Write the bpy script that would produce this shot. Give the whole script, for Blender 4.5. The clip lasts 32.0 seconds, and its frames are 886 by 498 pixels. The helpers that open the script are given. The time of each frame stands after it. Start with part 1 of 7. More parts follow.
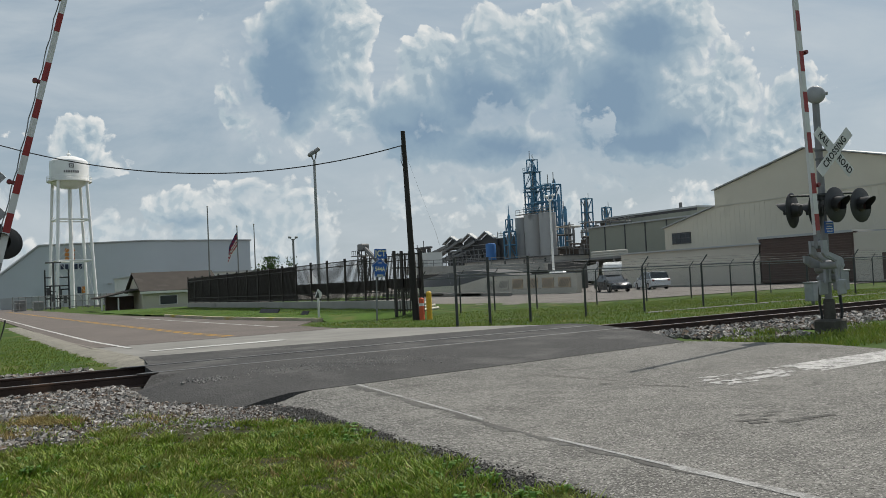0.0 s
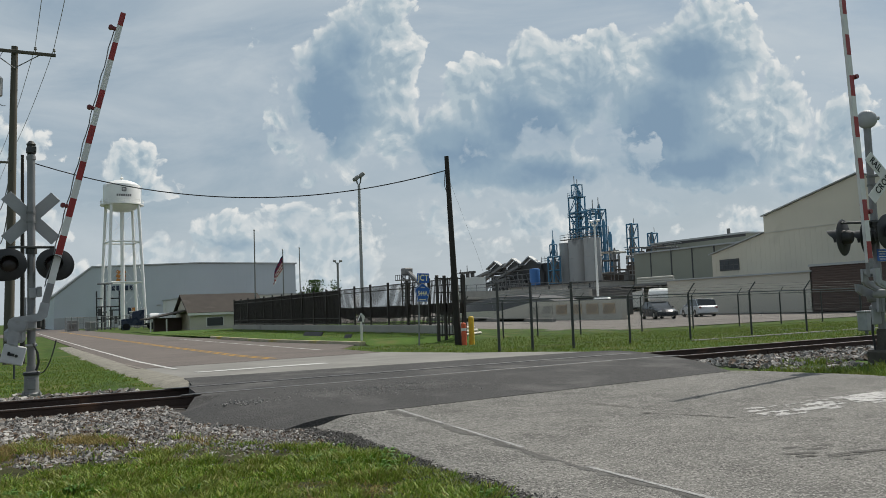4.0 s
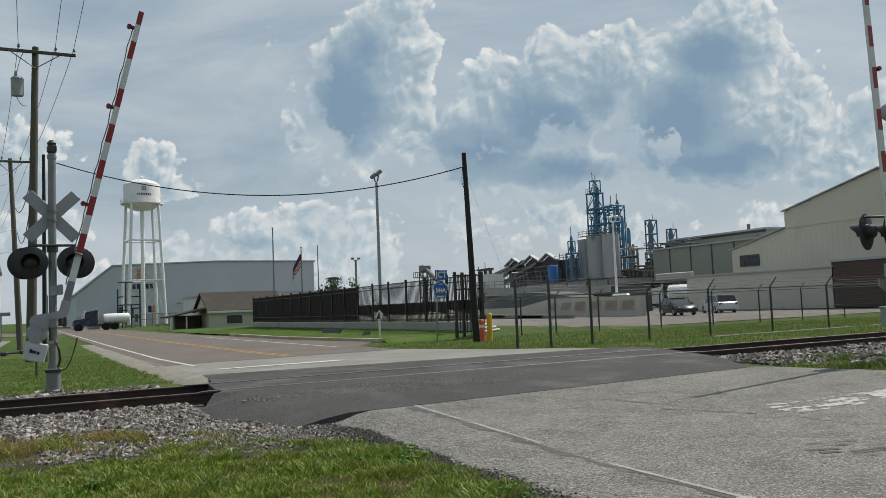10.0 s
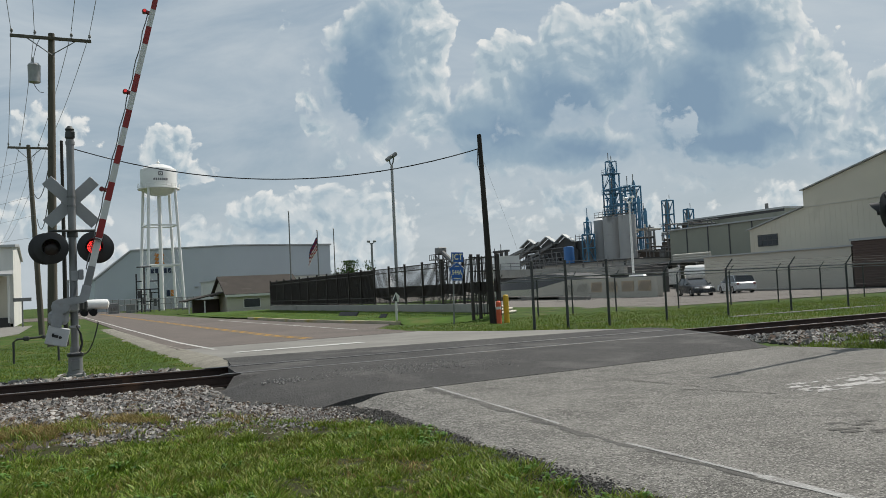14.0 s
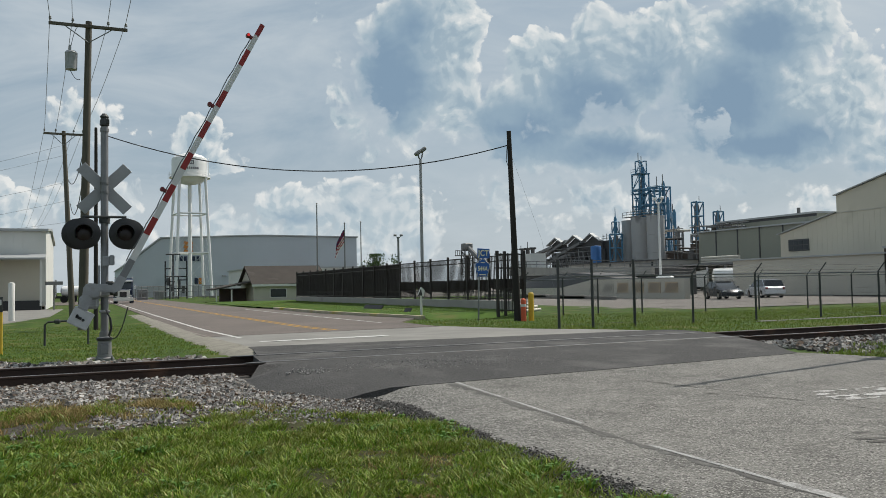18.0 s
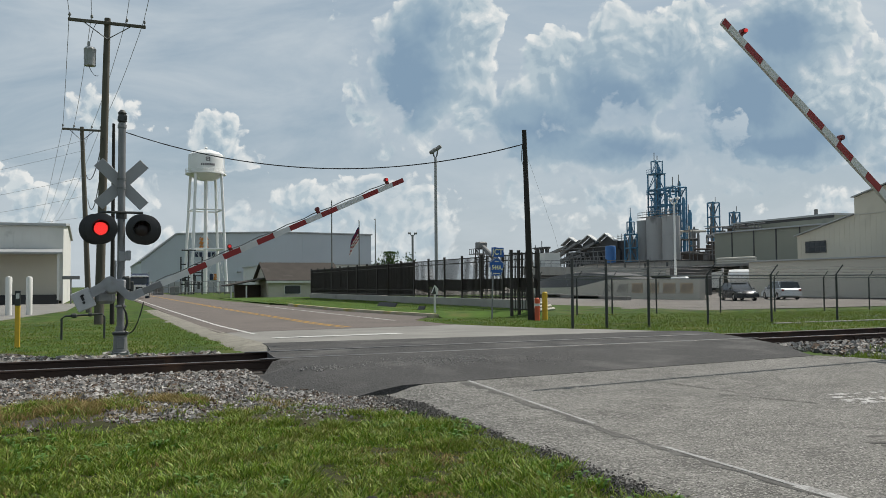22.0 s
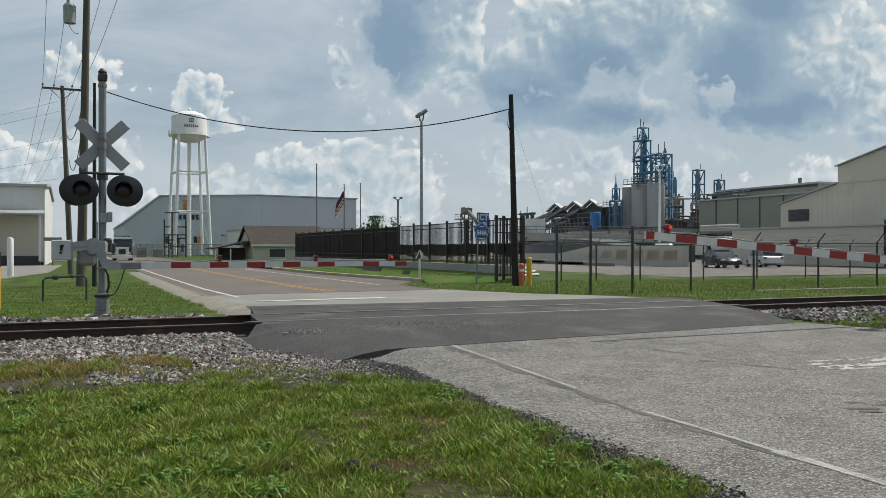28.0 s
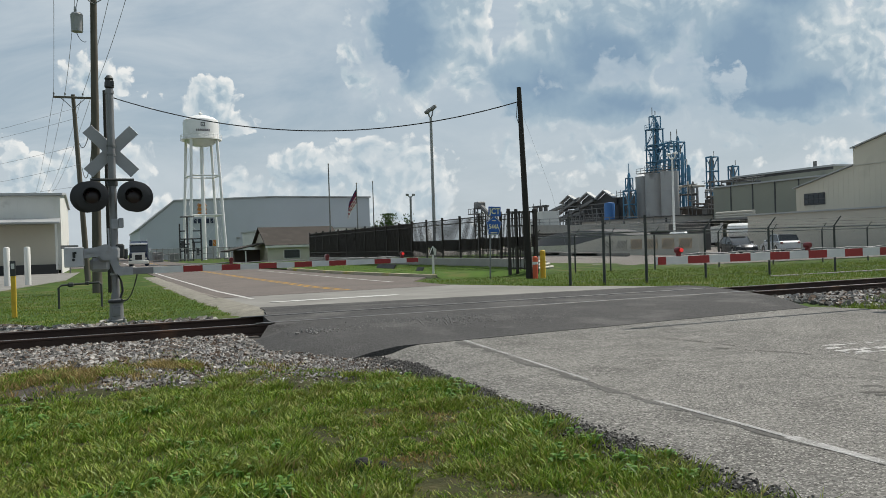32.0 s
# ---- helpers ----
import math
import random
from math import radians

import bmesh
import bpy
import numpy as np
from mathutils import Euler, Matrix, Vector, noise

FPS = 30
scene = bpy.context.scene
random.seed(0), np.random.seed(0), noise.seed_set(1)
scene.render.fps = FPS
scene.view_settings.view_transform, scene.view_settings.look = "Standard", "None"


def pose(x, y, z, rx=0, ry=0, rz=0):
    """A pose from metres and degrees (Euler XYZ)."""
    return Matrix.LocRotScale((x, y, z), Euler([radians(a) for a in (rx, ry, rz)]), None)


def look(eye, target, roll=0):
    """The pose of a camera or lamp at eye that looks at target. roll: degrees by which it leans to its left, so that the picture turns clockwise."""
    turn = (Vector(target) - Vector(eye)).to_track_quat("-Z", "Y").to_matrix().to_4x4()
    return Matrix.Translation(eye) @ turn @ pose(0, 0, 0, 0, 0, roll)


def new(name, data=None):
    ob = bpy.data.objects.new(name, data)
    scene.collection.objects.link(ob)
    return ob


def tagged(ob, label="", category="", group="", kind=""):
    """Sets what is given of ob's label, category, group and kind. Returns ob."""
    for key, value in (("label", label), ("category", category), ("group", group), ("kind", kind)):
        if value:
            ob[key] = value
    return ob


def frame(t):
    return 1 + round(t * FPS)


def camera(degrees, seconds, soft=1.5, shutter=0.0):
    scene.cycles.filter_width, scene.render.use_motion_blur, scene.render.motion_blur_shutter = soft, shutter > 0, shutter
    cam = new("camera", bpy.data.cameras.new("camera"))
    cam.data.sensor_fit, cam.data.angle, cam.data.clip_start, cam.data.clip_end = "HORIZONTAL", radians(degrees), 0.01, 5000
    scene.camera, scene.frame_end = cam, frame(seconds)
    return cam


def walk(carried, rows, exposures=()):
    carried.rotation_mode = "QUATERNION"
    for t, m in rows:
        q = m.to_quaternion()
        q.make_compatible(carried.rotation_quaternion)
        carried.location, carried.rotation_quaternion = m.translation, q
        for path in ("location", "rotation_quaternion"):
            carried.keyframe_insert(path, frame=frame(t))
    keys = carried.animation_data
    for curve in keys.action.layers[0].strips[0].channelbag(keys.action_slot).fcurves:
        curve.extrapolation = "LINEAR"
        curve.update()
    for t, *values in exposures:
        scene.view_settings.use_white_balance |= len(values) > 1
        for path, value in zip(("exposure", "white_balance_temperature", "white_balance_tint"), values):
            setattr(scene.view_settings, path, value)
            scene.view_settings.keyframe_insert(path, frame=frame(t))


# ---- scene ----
# Axes: x along the railway, y along the road away from the viewer, z up; the viewer stands at the origin.
cam = camera(56.83, 32.0, soft=0.8)
walk(cam, [
    (0, pose(-0.035, -0.007, 1.508, 92.29, 2.75, -30.96)),
    (0.5, pose(-0.020, 0.007, 1.507, 92.59, 2.35, -30.66)),
    (1, pose(0.004, -0.024, 1.512, 93.25, 1.89, -29.47)),
    (1.5, pose(0.008, -0.023, 1.517, 93.60, 2.06, -29.00)),
    (2, pose(0.000, -0.031, 1.514, 93.95, 2.07, -28.66)),
    (2.5, pose(-0.002, -0.033, 1.514, 94.04, 2.05, -28.28)),
    (3, pose(-0.001, -0.033, 1.513, 94.14, 2.11, -28.12)),
    (3.5, pose(0.000, -0.028, 1.514, 94.15, 2.15, -27.92)),
    (5.5, pose(0.009, -0.019, 1.510, 93.89, 2.07, -28.15)),
    (6, pose(0.001, -0.018, 1.511, 93.67, 1.90, -28.55)),
    (6.5, pose(-0.001, -0.013, 1.511, 93.58, 1.72, -28.80)),
    (7, pose(0.002, -0.005, 1.506, 93.55, 1.65, -28.68)),
    (7.5, pose(0.003, -0.011, 1.507, 93.86, 1.57, -28.45)),
    (8, pose(0.007, -0.002, 1.505, 94.38, 1.68, -28.24)),
    (8.5, pose(0.011, 0.004, 1.497, 94.52, 2.01, -27.78)),
    (9, pose(0.015, 0.006, 1.497, 94.60, 2.21, -27.20)),
    (9.5, pose(0.022, 0.017, 1.494, 94.33, 2.16, -26.67)),
    (10, pose(0.019, 0.005, 1.498, 93.99, 2.33, -26.66)),
    (10.5, pose(0.019, 0.015, 1.496, 94.00, 2.39, -26.75)),
    (11, pose(0.017, 0.006, 1.499, 93.90, 2.74, -26.79)),
    (11.5, pose(0.022, 0.015, 1.498, 93.70, 3.01, -26.76)),
    (12, pose(0.013, 0.005, 1.502, 93.45, 3.12, -26.70)),
    (12.5, pose(0.014, 0.004, 1.498, 93.17, 3.25, -26.61)),
    (13, pose(0.017, 0.006, 1.501, 92.89, 3.31, -26.60)),
    (13.5, pose(0.017, 0.014, 1.494, 92.68, 3.09, -26.39)),
    (14, pose(0.001, 0.009, 1.496, 92.80, 2.74, -25.54)),
    (14.5, pose(0.008, 0.006, 1.495, 92.79, 2.40, -24.94)),
    (16.5, pose(-0.003, 0.005, 1.498, 92.87, 1.74, -24.42)),
    (17, pose(-0.004, 0.007, 1.502, 92.74, 1.42, -24.21)),
    (17.5, pose(-0.012, 0.001, 1.500, 92.71, 1.19, -23.97)),
    (18, pose(-0.009, 0.001, 1.497, 92.54, 1.07, -23.78)),
    (18.5, pose(-0.004, 0.012, 1.493, 92.34, 0.98, -23.52)),
    (19, pose(-0.004, 0.009, 1.493, 92.28, 0.84, -23.25)),
    (19.5, pose(-0.017, -0.004, 1.494, 92.31, 0.64, -23.12)),
    (20, pose(-0.005, 0.002, 1.491, 92.27, 0.57, -22.92)),
    (20.5, pose(-0.007, 0.008, 1.492, 92.06, 0.55, -22.70)),
    (21, pose(-0.007, -0.005, 1.502, 92.20, 0.71, -22.55)),
    (21.5, pose(-0.012, -0.009, 1.497, 92.43, 0.64, -22.43)),
    (22, pose(-0.011, -0.014, 1.497, 92.44, 0.47, -22.81)),
    (22.5, pose(0.003, -0.002, 1.494, 92.38, 0.35, -23.18)),
    (23, pose(-0.000, -0.003, 1.493, 92.23, 0.36, -23.54)),
    (23.5, pose(-0.001, -0.004, 1.495, 92.03, 0.40, -23.81)),
    (24, pose(0.004, 0.005, 1.493, 91.81, 0.42, -24.02)),
    (24.5, pose(-0.010, 0.011, 1.490, 91.70, 0.39, -23.54)),
    (25, pose(-0.007, 0.007, 1.489, 91.46, 0.42, -22.55)),
    (25.5, pose(-0.007, 0.001, 1.493, 91.34, 0.28, -22.04)),
    (27.5, pose(0.014, 0.031, 1.492, 89.77, -0.29, -22.13)),
    (28, pose(0.016, 0.026, 1.494, 89.98, -0.03, -23.85)),
    (28.5, pose(0.005, 0.015, 1.496, 90.22, 0.11, -24.72)),
    (29, pose(-0.004, 0.032, 1.493, 90.39, 0.44, -24.47)),
    (29.5, pose(-0.019, 0.013, 1.493, 90.47, 0.86, -23.19)),
    (30, pose(-0.013, 0.030, 1.491, 90.44, 1.18, -22.25)),
    (30.5, pose(-0.013, 0.020, 1.493, 90.30, 1.41, -21.54)),
    (31, pose(0.000, 0.023, 1.492, 90.22, 1.70, -21.03)),
    (31.5, pose(0.051, -0.004, 1.497, 90.18, 1.82, -21.73)),
    (32, pose(0.107, 0.028, 1.483, 89.70, 1.80, -22.82)),
], exposures=[(0, -0.06), (13, -0.05), (19, 0.0), (27, 0.03), (32, 0.07)])

# ---------- world, sun ----------
SUN_AZ, SUN_EL = 76.0, 52.5          # degrees clockwise from +y, and above the horizon


def build_world():
    w = bpy.data.worlds.new("world")
    scene.world = w
    w.use_nodes = True
    nt = w.node_tree
    nt.nodes.clear()
    N, L = nt.nodes.new, nt.links.new

    def val(x, sock):
        if isinstance(x, (int, float)):
            sock.default_value = x
        else:
            L(x, sock)

    def m(op, a, b=None, c=None, clamp=False):
        n = N("ShaderNodeMath")
        n.operation, n.use_clamp = op, clamp
        val(a, n.inputs[0])
        if b is not None:
            val(b, n.inputs[1])
        if c is not None:
            val(c, n.inputs[2])
        return n.outputs[0]

    def ramp(f, stops):
        n = N("ShaderNodeValToRGB")
        n.color_ramp.interpolation = "EASE"
        e = n.color_ramp.elements
        while len(e) < len(stops):
            e.new(0.5)
        for k, (p, c) in zip(e, stops):
            k.position, k.color = p, (*c, 1)
        val(f, n.inputs[0])
        return n.outputs[0]

    def mix(f, a, b):
        n = N("ShaderNodeMix")
        n.data_type = "RGBA"
        val(f, n.inputs[0])
        for x, k in ((a, 6), (b, 7)):
            if isinstance(x, tuple):
                n.inputs[k].default_value = (*x, 1)
            else:
                L(x, n.inputs[k])
        return n.outputs[2]

    def tex(vec, scale, detail, rough=0.6, warp=0.0):
        n = N("ShaderNodeTexNoise")
        n.inputs["Scale"].default_value, n.inputs["Detail"].default_value = scale, detail
        n.inputs["Roughness"].default_value, n.inputs["Distortion"].default_value = rough, warp
        L(vec, n.inputs["Vector"])
        return n.outputs["Fac"]

    sky = N("ShaderNodeTexSky")
    sky.sky_type, sky.sun_disc = "NISHITA", False
    sky.sun_elevation, sky.sun_rotation = radians(SUN_EL), radians(SUN_AZ)
    sky.air_density, sky.dust_density, sky.ozone_density = 1.0, 2.5, 1.0
    geo = N("ShaderNodeTexCoord")
    turn = N("ShaderNodeVectorRotate")
    turn.rotation_type = "Z_AXIS"
    turn.inputs["Angle"].default_value = radians(27)
    L(geo.outputs["Generated"], turn.inputs["Vector"])
    sep = N("ShaderNodeSeparateXYZ")
    L(turn.outputs[0], sep.inputs[0])
    ahead = m("MAXIMUM", sep.outputs[1], 0.15)
    u, v = m("DIVIDE", sep.outputs[0], ahead), m("DIVIDE", sep.outputs[2], ahead)
    both = N("ShaderNodeCombineXYZ")
    L(u, both.inputs[0]), L(v, both.inputs[1])
    flat = both.outputs[0]
    # the heaped clouds: masses and shaded cores of the lists below, their rims broken up by lumps of several sizes
    grp = bpy.data.node_groups.new("cloud_mass", "ShaderNodeTree")
    grp.interface.new_socket("Place", in_out="INPUT", socket_type="NodeSocketVector")
    for name in ("Mass", "Core", "Lumps"):
        grp.interface.new_socket(name, in_out="OUTPUT", socket_type="NodeSocketFloat")
    outer = nt
    N, L = grp.nodes.new, grp.links.new
    gin, gout = N("NodeGroupInput"), N("NodeGroupOutput")
    place = gin.outputs[0]

    def puffs(vec, scale, soft=0.3):
        n = N("ShaderNodeTexVoronoi")
        n.feature = "SMOOTH_F1"
        n.inputs["Scale"].default_value, n.inputs["Smoothness"].default_value = scale, soft
        L(vec, n.inputs["Vector"])
        return m("SUBTRACT", 0.42, n.outputs["Distance"])

    def pushed(vec, scale, detail, by):
        warp, push = N("ShaderNodeTexNoise"), N("ShaderNodeVectorMath")
        warp.inputs["Scale"].default_value, warp.inputs["Detail"].default_value = scale, detail
        L(vec, warp.inputs["Vector"])
        push.operation = "MULTIPLY_ADD"
        L(warp.outputs["Color"], push.inputs[0])
        push.inputs[1].default_value = (by, by, 0)
        L(vec, push.inputs[2])
        back = N("ShaderNodeVectorMath")
        back.operation = "SUBTRACT"
        L(push.outputs[0], back.inputs[0])
        back.inputs[1].default_value = (by / 2, by / 2, 0)
        return back.outputs[0]

    def union(vec, start, blobs, soft):
        sp = N("ShaderNodeSeparateXYZ")
        L(vec, sp.inputs[0])
        out = start(sp.outputs[0], sp.outputs[1])
        for cu, cv, ru, rv, k in blobs:
            du, dv = m("DIVIDE", m("SUBTRACT", sp.outputs[0], cu), ru), m("DIVIDE", m("SUBTRACT", sp.outputs[1], cv), rv)
            d = m("MULTIPLY", m("SUBTRACT", 1.15, m("SQRT", m("ADD", m("MULTIPLY", du, du), m("MULTIPLY", dv, dv)))), k)
            n = N("ShaderNodeMath")
            n.operation = "SMOOTH_MAX"
            val(out, n.inputs[0]), val(d, n.inputs[1])
            n.inputs[2].default_value = soft
            out = n.outputs[0]
        return out

    moved = pushed(place, 13, 4, 0.05)
    curled = pushed(moved, 45, 4, 0.014)

    def low_band(pu, pv):
        """Scattered fair-weather heaps low over the horizon."""
        n = m("MULTIPLY_ADD", m("ABSOLUTE", m("SUBTRACT", pv, 0.085)), -8.0, m("MULTIPLY_ADD", tex(moved, 7, 3, 0.5), 3.2, -1.3))
        return m("MINIMUM", n, 0.4)

    heaps = union(curled, low_band, HEAPS, 0.15)
    core = union(pushed(place, 9, 5, 0.075), lambda pu, pv: m("MULTIPLY_ADD", tex(moved, 16, 3, 0.5), 1.8, -0.8), CORES, 0.35)
    lumps = m("ADD", m("MULTIPLY", puffs(curled, 20), 0.55), m("MULTIPLY", puffs(curled, 46), 0.42))
    lumps = m("ADD", lumps, m("ADD", m("MULTIPLY", puffs(curled, 100), 0.26), m("MULTIPLY", m("SUBTRACT", tex(moved, 70, 6, 0.7), 0.5), 0.45)))
    L(m("ADD", heaps, lumps), gout.inputs[0])
    L(core, gout.inputs[1])
    L(lumps, gout.inputs[2])
    N, L = outer.nodes.new, outer.links.new

    def cloud(dx=0.0, dy=0.0):
        at, n = N("ShaderNodeVectorMath"), N("ShaderNodeGroup")
        at.operation = "ADD"
        L(flat, at.inputs[0])
        at.inputs[1].default_value = (dx, dy, 0)
        n.node_tree = grp
        L(at.outputs[0], n.inputs[0])
        return n.outputs

    here, beyond = cloud(), cloud(0.006, 0.008)
    thick = here[0]
    relief = m("SUBTRACT", here[2], beyond[2])
    wide = m("SUBTRACT", thick, cloud(0.03, 0.034)[0])
    broad = m("SUBTRACT", tex(flat, 7, 4, 0.55), 0.5)
    rim = m("MULTIPLY_ADD", thick, -1.9, 1.0, clamp=True)
    # the sun stands behind and above: thin rims glow, the thick cores lie in their own shade
    shade = m("ADD", m("MULTIPLY", here[1], 1.15), m("MULTIPLY", broad, 0.9), clamp=True)
    glow = m("ADD", m("MULTIPLY_ADD", rim, 0.54, 0.18), m("ADD", m("MULTIPLY", relief, 1.5), m("MULTIPLY", wide, 0.16)))
    pale = ramp(m("ADD", glow, m("MULTIPLY", broad, 0.5), clamp=True), [(0.0, (0.38, 0.49, 0.575)), (0.35, (0.50, 0.60, 0.66)), (0.65, (0.68, 0.74, 0.765)), (1.0, (0.88, 0.895, 0.88))])
    deep = ramp(m("ADD", m("MULTIPLY_ADD", here[1], -0.55, 0.8), m("ADD", m("MULTIPLY", relief, 0.35), m("MULTIPLY", broad, 0.7)), clamp=True),
                [(0.0, (0.245, 0.36, 0.485)), (0.45, (0.32, 0.44, 0.545)), (1.0, (0.50, 0.60, 0.66))])
    body = mix(m("MULTIPLY", shade, m("MULTIPLY_ADD", rim, -0.7, 1.0)), pale, deep)
    # rims are crisp above and towards the sun, soft below
    inside = m("MULTIPLY", m("ADD", thick, 0.03), m("MULTIPLY_ADD", wide, 5.0, 4.5), clamp=True)
    # thin high veil, streaked level
    sq = N("ShaderNodeMapping")
    sq.inputs["Scale"].default_value = (1.0, 3.2, 1.0)
    L(flat, sq.inputs["Vector"])
    veil = m("MULTIPLY_ADD", tex(sq.outputs[0], 3.2, 6, 0.6, 0.6), 2.6, -0.75, clamp=True)
    scaled = N("ShaderNodeVectorMath")
    scaled.operation = "SCALE"
    L(sky.outputs[0], scaled.inputs[0])
    scaled.inputs["Scale"].default_value = 0.075
    base = mix(0.6, scaled.outputs[0], (0.38, 0.52, 0.63))
    c = mix(m("MULTIPLY", veil, 0.8), base, (0.60, 0.67, 0.72))
    haze = m("MULTIPLY_ADD", v, -4.5, 0.75, clamp=True)
    c = mix(m("MULTIPLY", haze, 0.7), c, (0.62, 0.68, 0.72))
    c = mix(inside, c, body)
    c = mix(m("MULTIPLY", haze, 0.15), c, (0.64, 0.70, 0.73))
    bg = N("ShaderNodeBackground")
    L(c, bg.inputs["Color"])
    bg.inputs["Strength"].default_value = 0.9
    out = N("ShaderNodeOutputWorld")
    L(bg.outputs[0], out.inputs[0])


# the heaped clouds on the sky ahead: place, size and thickness; then their shaded cores
HEAPS = [(-0.092, 0.281, 0.059, 0.104, 1.5), (-0.044, 0.320, 0.045, 0.083, 1.2), (-0.032, 0.220, 0.038, 0.055, 0.9), (-0.096, 0.200, 0.041, 0.038, 0.8), (0.023, 0.207, 0.069, 0.045, 1.0), (0.084, 0.238, 0.066, 0.069, 1.4),
         (0.163, 0.269, 0.062, 0.079, 1.4), (0.228, 0.300, 0.059, 0.048, 1.2), (0.097, 0.167, 0.124, 0.035, 1.2), (0.314, 0.228, 0.093, 0.104, 2.0), (0.365, 0.310, 0.066, 0.066, 1.5), (0.334, 0.167, 0.110, 0.038, 1.6),
         (0.435, 0.221, 0.052, 0.072, 1.0), (0.486, 0.158, 0.062, 0.035, 0.8), (0.524, 0.209, 0.041, 0.041, 0.7), (-0.358, 0.192, 0.036, 0.029, 1.0), (-0.346, 0.156, 0.046, 0.022, 0.7), (-0.247, 0.106, 0.043, 0.026, 0.9),
         (-0.508, 0.220, 0.045, 0.035, 0.5)]
CORES = [(-0.112, 0.261, 0.058, 0.09, 1.6), (-0.089, 0.330, 0.04, 0.055, 1.2), (0.050, 0.191, 0.095, 0.05, 1.3), (0.128, 0.221, 0.085, 0.07, 1.5), (-0.015, 0.149, 0.08, 0.035, 1.1), (0.20, 0.255, 0.05, 0.05, 0.9),
         (0.295, 0.212, 0.076, 0.07, 1.8), (0.339, 0.290, 0.062, 0.065, 1.7), (0.337, 0.160, 0.110, 0.032, 1.8), (0.159, 0.159, 0.14, 0.035, 1.3), (-0.343, 0.141, 0.045, 0.018, 0.9), (-0.237, 0.087, 0.04, 0.012, 0.9),
         (0.081, 0.123, 0.11, 0.02, 0.7), (0.427, 0.123, 0.10, 0.02, 0.8)]
build_world()
sun = new("sun", bpy.data.lights.new("sun", "SUN"))
sun.data.energy, sun.data.angle, sun.data.color = 4.5, radians(0.45), (1.0, 0.95, 0.87)
sx, sy = math.sin(radians(SUN_AZ)), math.cos(radians(SUN_AZ))
sun.matrix_world = look((60 * sx, 60 * sy, 60 * math.tan(radians(SUN_EL))), (0, 0, 0))

# ---------- materials ----------


def mat(name, col, rough=0.7, metal=0.0, vary=0.15, scale=3.0, fine=40.0, bump=0.2, second=None, patch=0.0, pscale=0.6, piece=0.0, spec=0.5, emit=None, grow=(1, 1, 1), speck=0.0, streak=0.0):
    """A surface: colour varied at two sizes, stains of a second colour, grain in relief, and a little difference from piece to piece."""
    mt = bpy.data.materials.new(name)
    mt.use_nodes = True
    nt = mt.node_tree
    N, L = nt.nodes.new, nt.links.new
    bs = nt.nodes["Principled BSDF"]
    bs.inputs["Roughness"].default_value, bs.inputs["Metallic"].default_value = rough, metal
    bs.inputs["Specular IOR Level"].default_value = spec if rough < 0.82 else 0.12
    tc = N("ShaderNodeTexCoord")
    mp = N("ShaderNodeMapping")
    mp.inputs["Scale"].default_value = grow
    L(tc.outputs["Object"], mp.inputs["Vector"])

    def tex(sc, detail):
        n = N("ShaderNodeTexNoise")
        n.inputs["Scale"].default_value, n.inputs["Detail"].default_value = sc, detail
        L(mp.outputs[0], n.inputs["Vector"])
        return n.outputs["Fac"]

    def mixc(f, a, b, kind="MIX"):
        n = N("ShaderNodeMix")
        n.data_type, n.blend_type = "RGBA", kind
        for x, k in ((f, 0), (a, 6), (b, 7)):
            if isinstance(x, (int, float)):
                n.inputs[k].default_value = x
            elif isinstance(x, tuple):
                n.inputs[k].default_value = (*x, 1)
            else:
                L(x, n.inputs[k])
        return n.outputs[2]

    def band(f, lo, hi, a=0.0, b=1.0):
        n = N("ShaderNodeMapRange")
        n.inputs[1].default_value, n.inputs[2].default_value, n.inputs[3].default_value, n.inputs[4].default_value = lo, hi, a, b
        L(f, n.inputs[0])
        return n.outputs[0]

    f1, f2 = tex(scale, 4), tex(fine, 3)
    dark = tuple(c * (1 - vary) for c in col)
    lite = tuple(min(1, c * (1 + vary)) for c in col)
    c = mixc(band(f1, 0.3, 0.7), dark, lite)
    c = mixc(band(f2, 0.25, 0.75, 0, 0.6 * min(1, vary * 3)), c, tuple(x * 0.72 for x in col))
    if second:
        c = mixc(band(tex(pscale, 5), 0.62 - patch, 0.72 - patch * 0.5), c, second)
    if speck:
        vo = N("ShaderNodeTexVoronoi")
        vo.inputs["Scale"].default_value = 80
        L(mp.outputs[0], vo.inputs["Vector"])
        sh = N("ShaderNodeSeparateColor")
        L(vo.outputs["Color"], sh.inputs[0])
        c = mixc(band(sh.outputs[0], 0.55, 1.0, 0, speck), c, tuple(min(1, x * 2.0) for x in col))
        c = mixc(band(sh.outputs[1], 0.6, 1.0, 0, speck), c, tuple(x * 0.3 for x in col))
    if streak:                          # worn dark drags across the surface
        sm, sn = N("ShaderNodeMapping"), N("ShaderNodeTexNoise")
        sm.inputs["Scale"].default_value, sm.inputs["Rotation"].default_value = (0.9, 5.5, 1), (0, 0, 0.12)
        sn.inputs["Scale"].default_value, sn.inputs["Detail"].default_value = 1.5, 6
        L(tc.outputs["Object"], sm.inputs["Vector"])
        L(sm.outputs[0], sn.inputs["Vector"])
        c = mixc(band(sn.outputs["Fac"], 0.56, 0.72, 0, streak), c, tuple(x * 0.55 for x in col))
    if piece:
        oi = N("ShaderNodeObjectInfo")
        c = mixc(band(oi.outputs["Random"], 0, 1, 0, piece), c, tuple(x * 0.4 for x in col))
    L(c, bs.inputs["Base Color"])
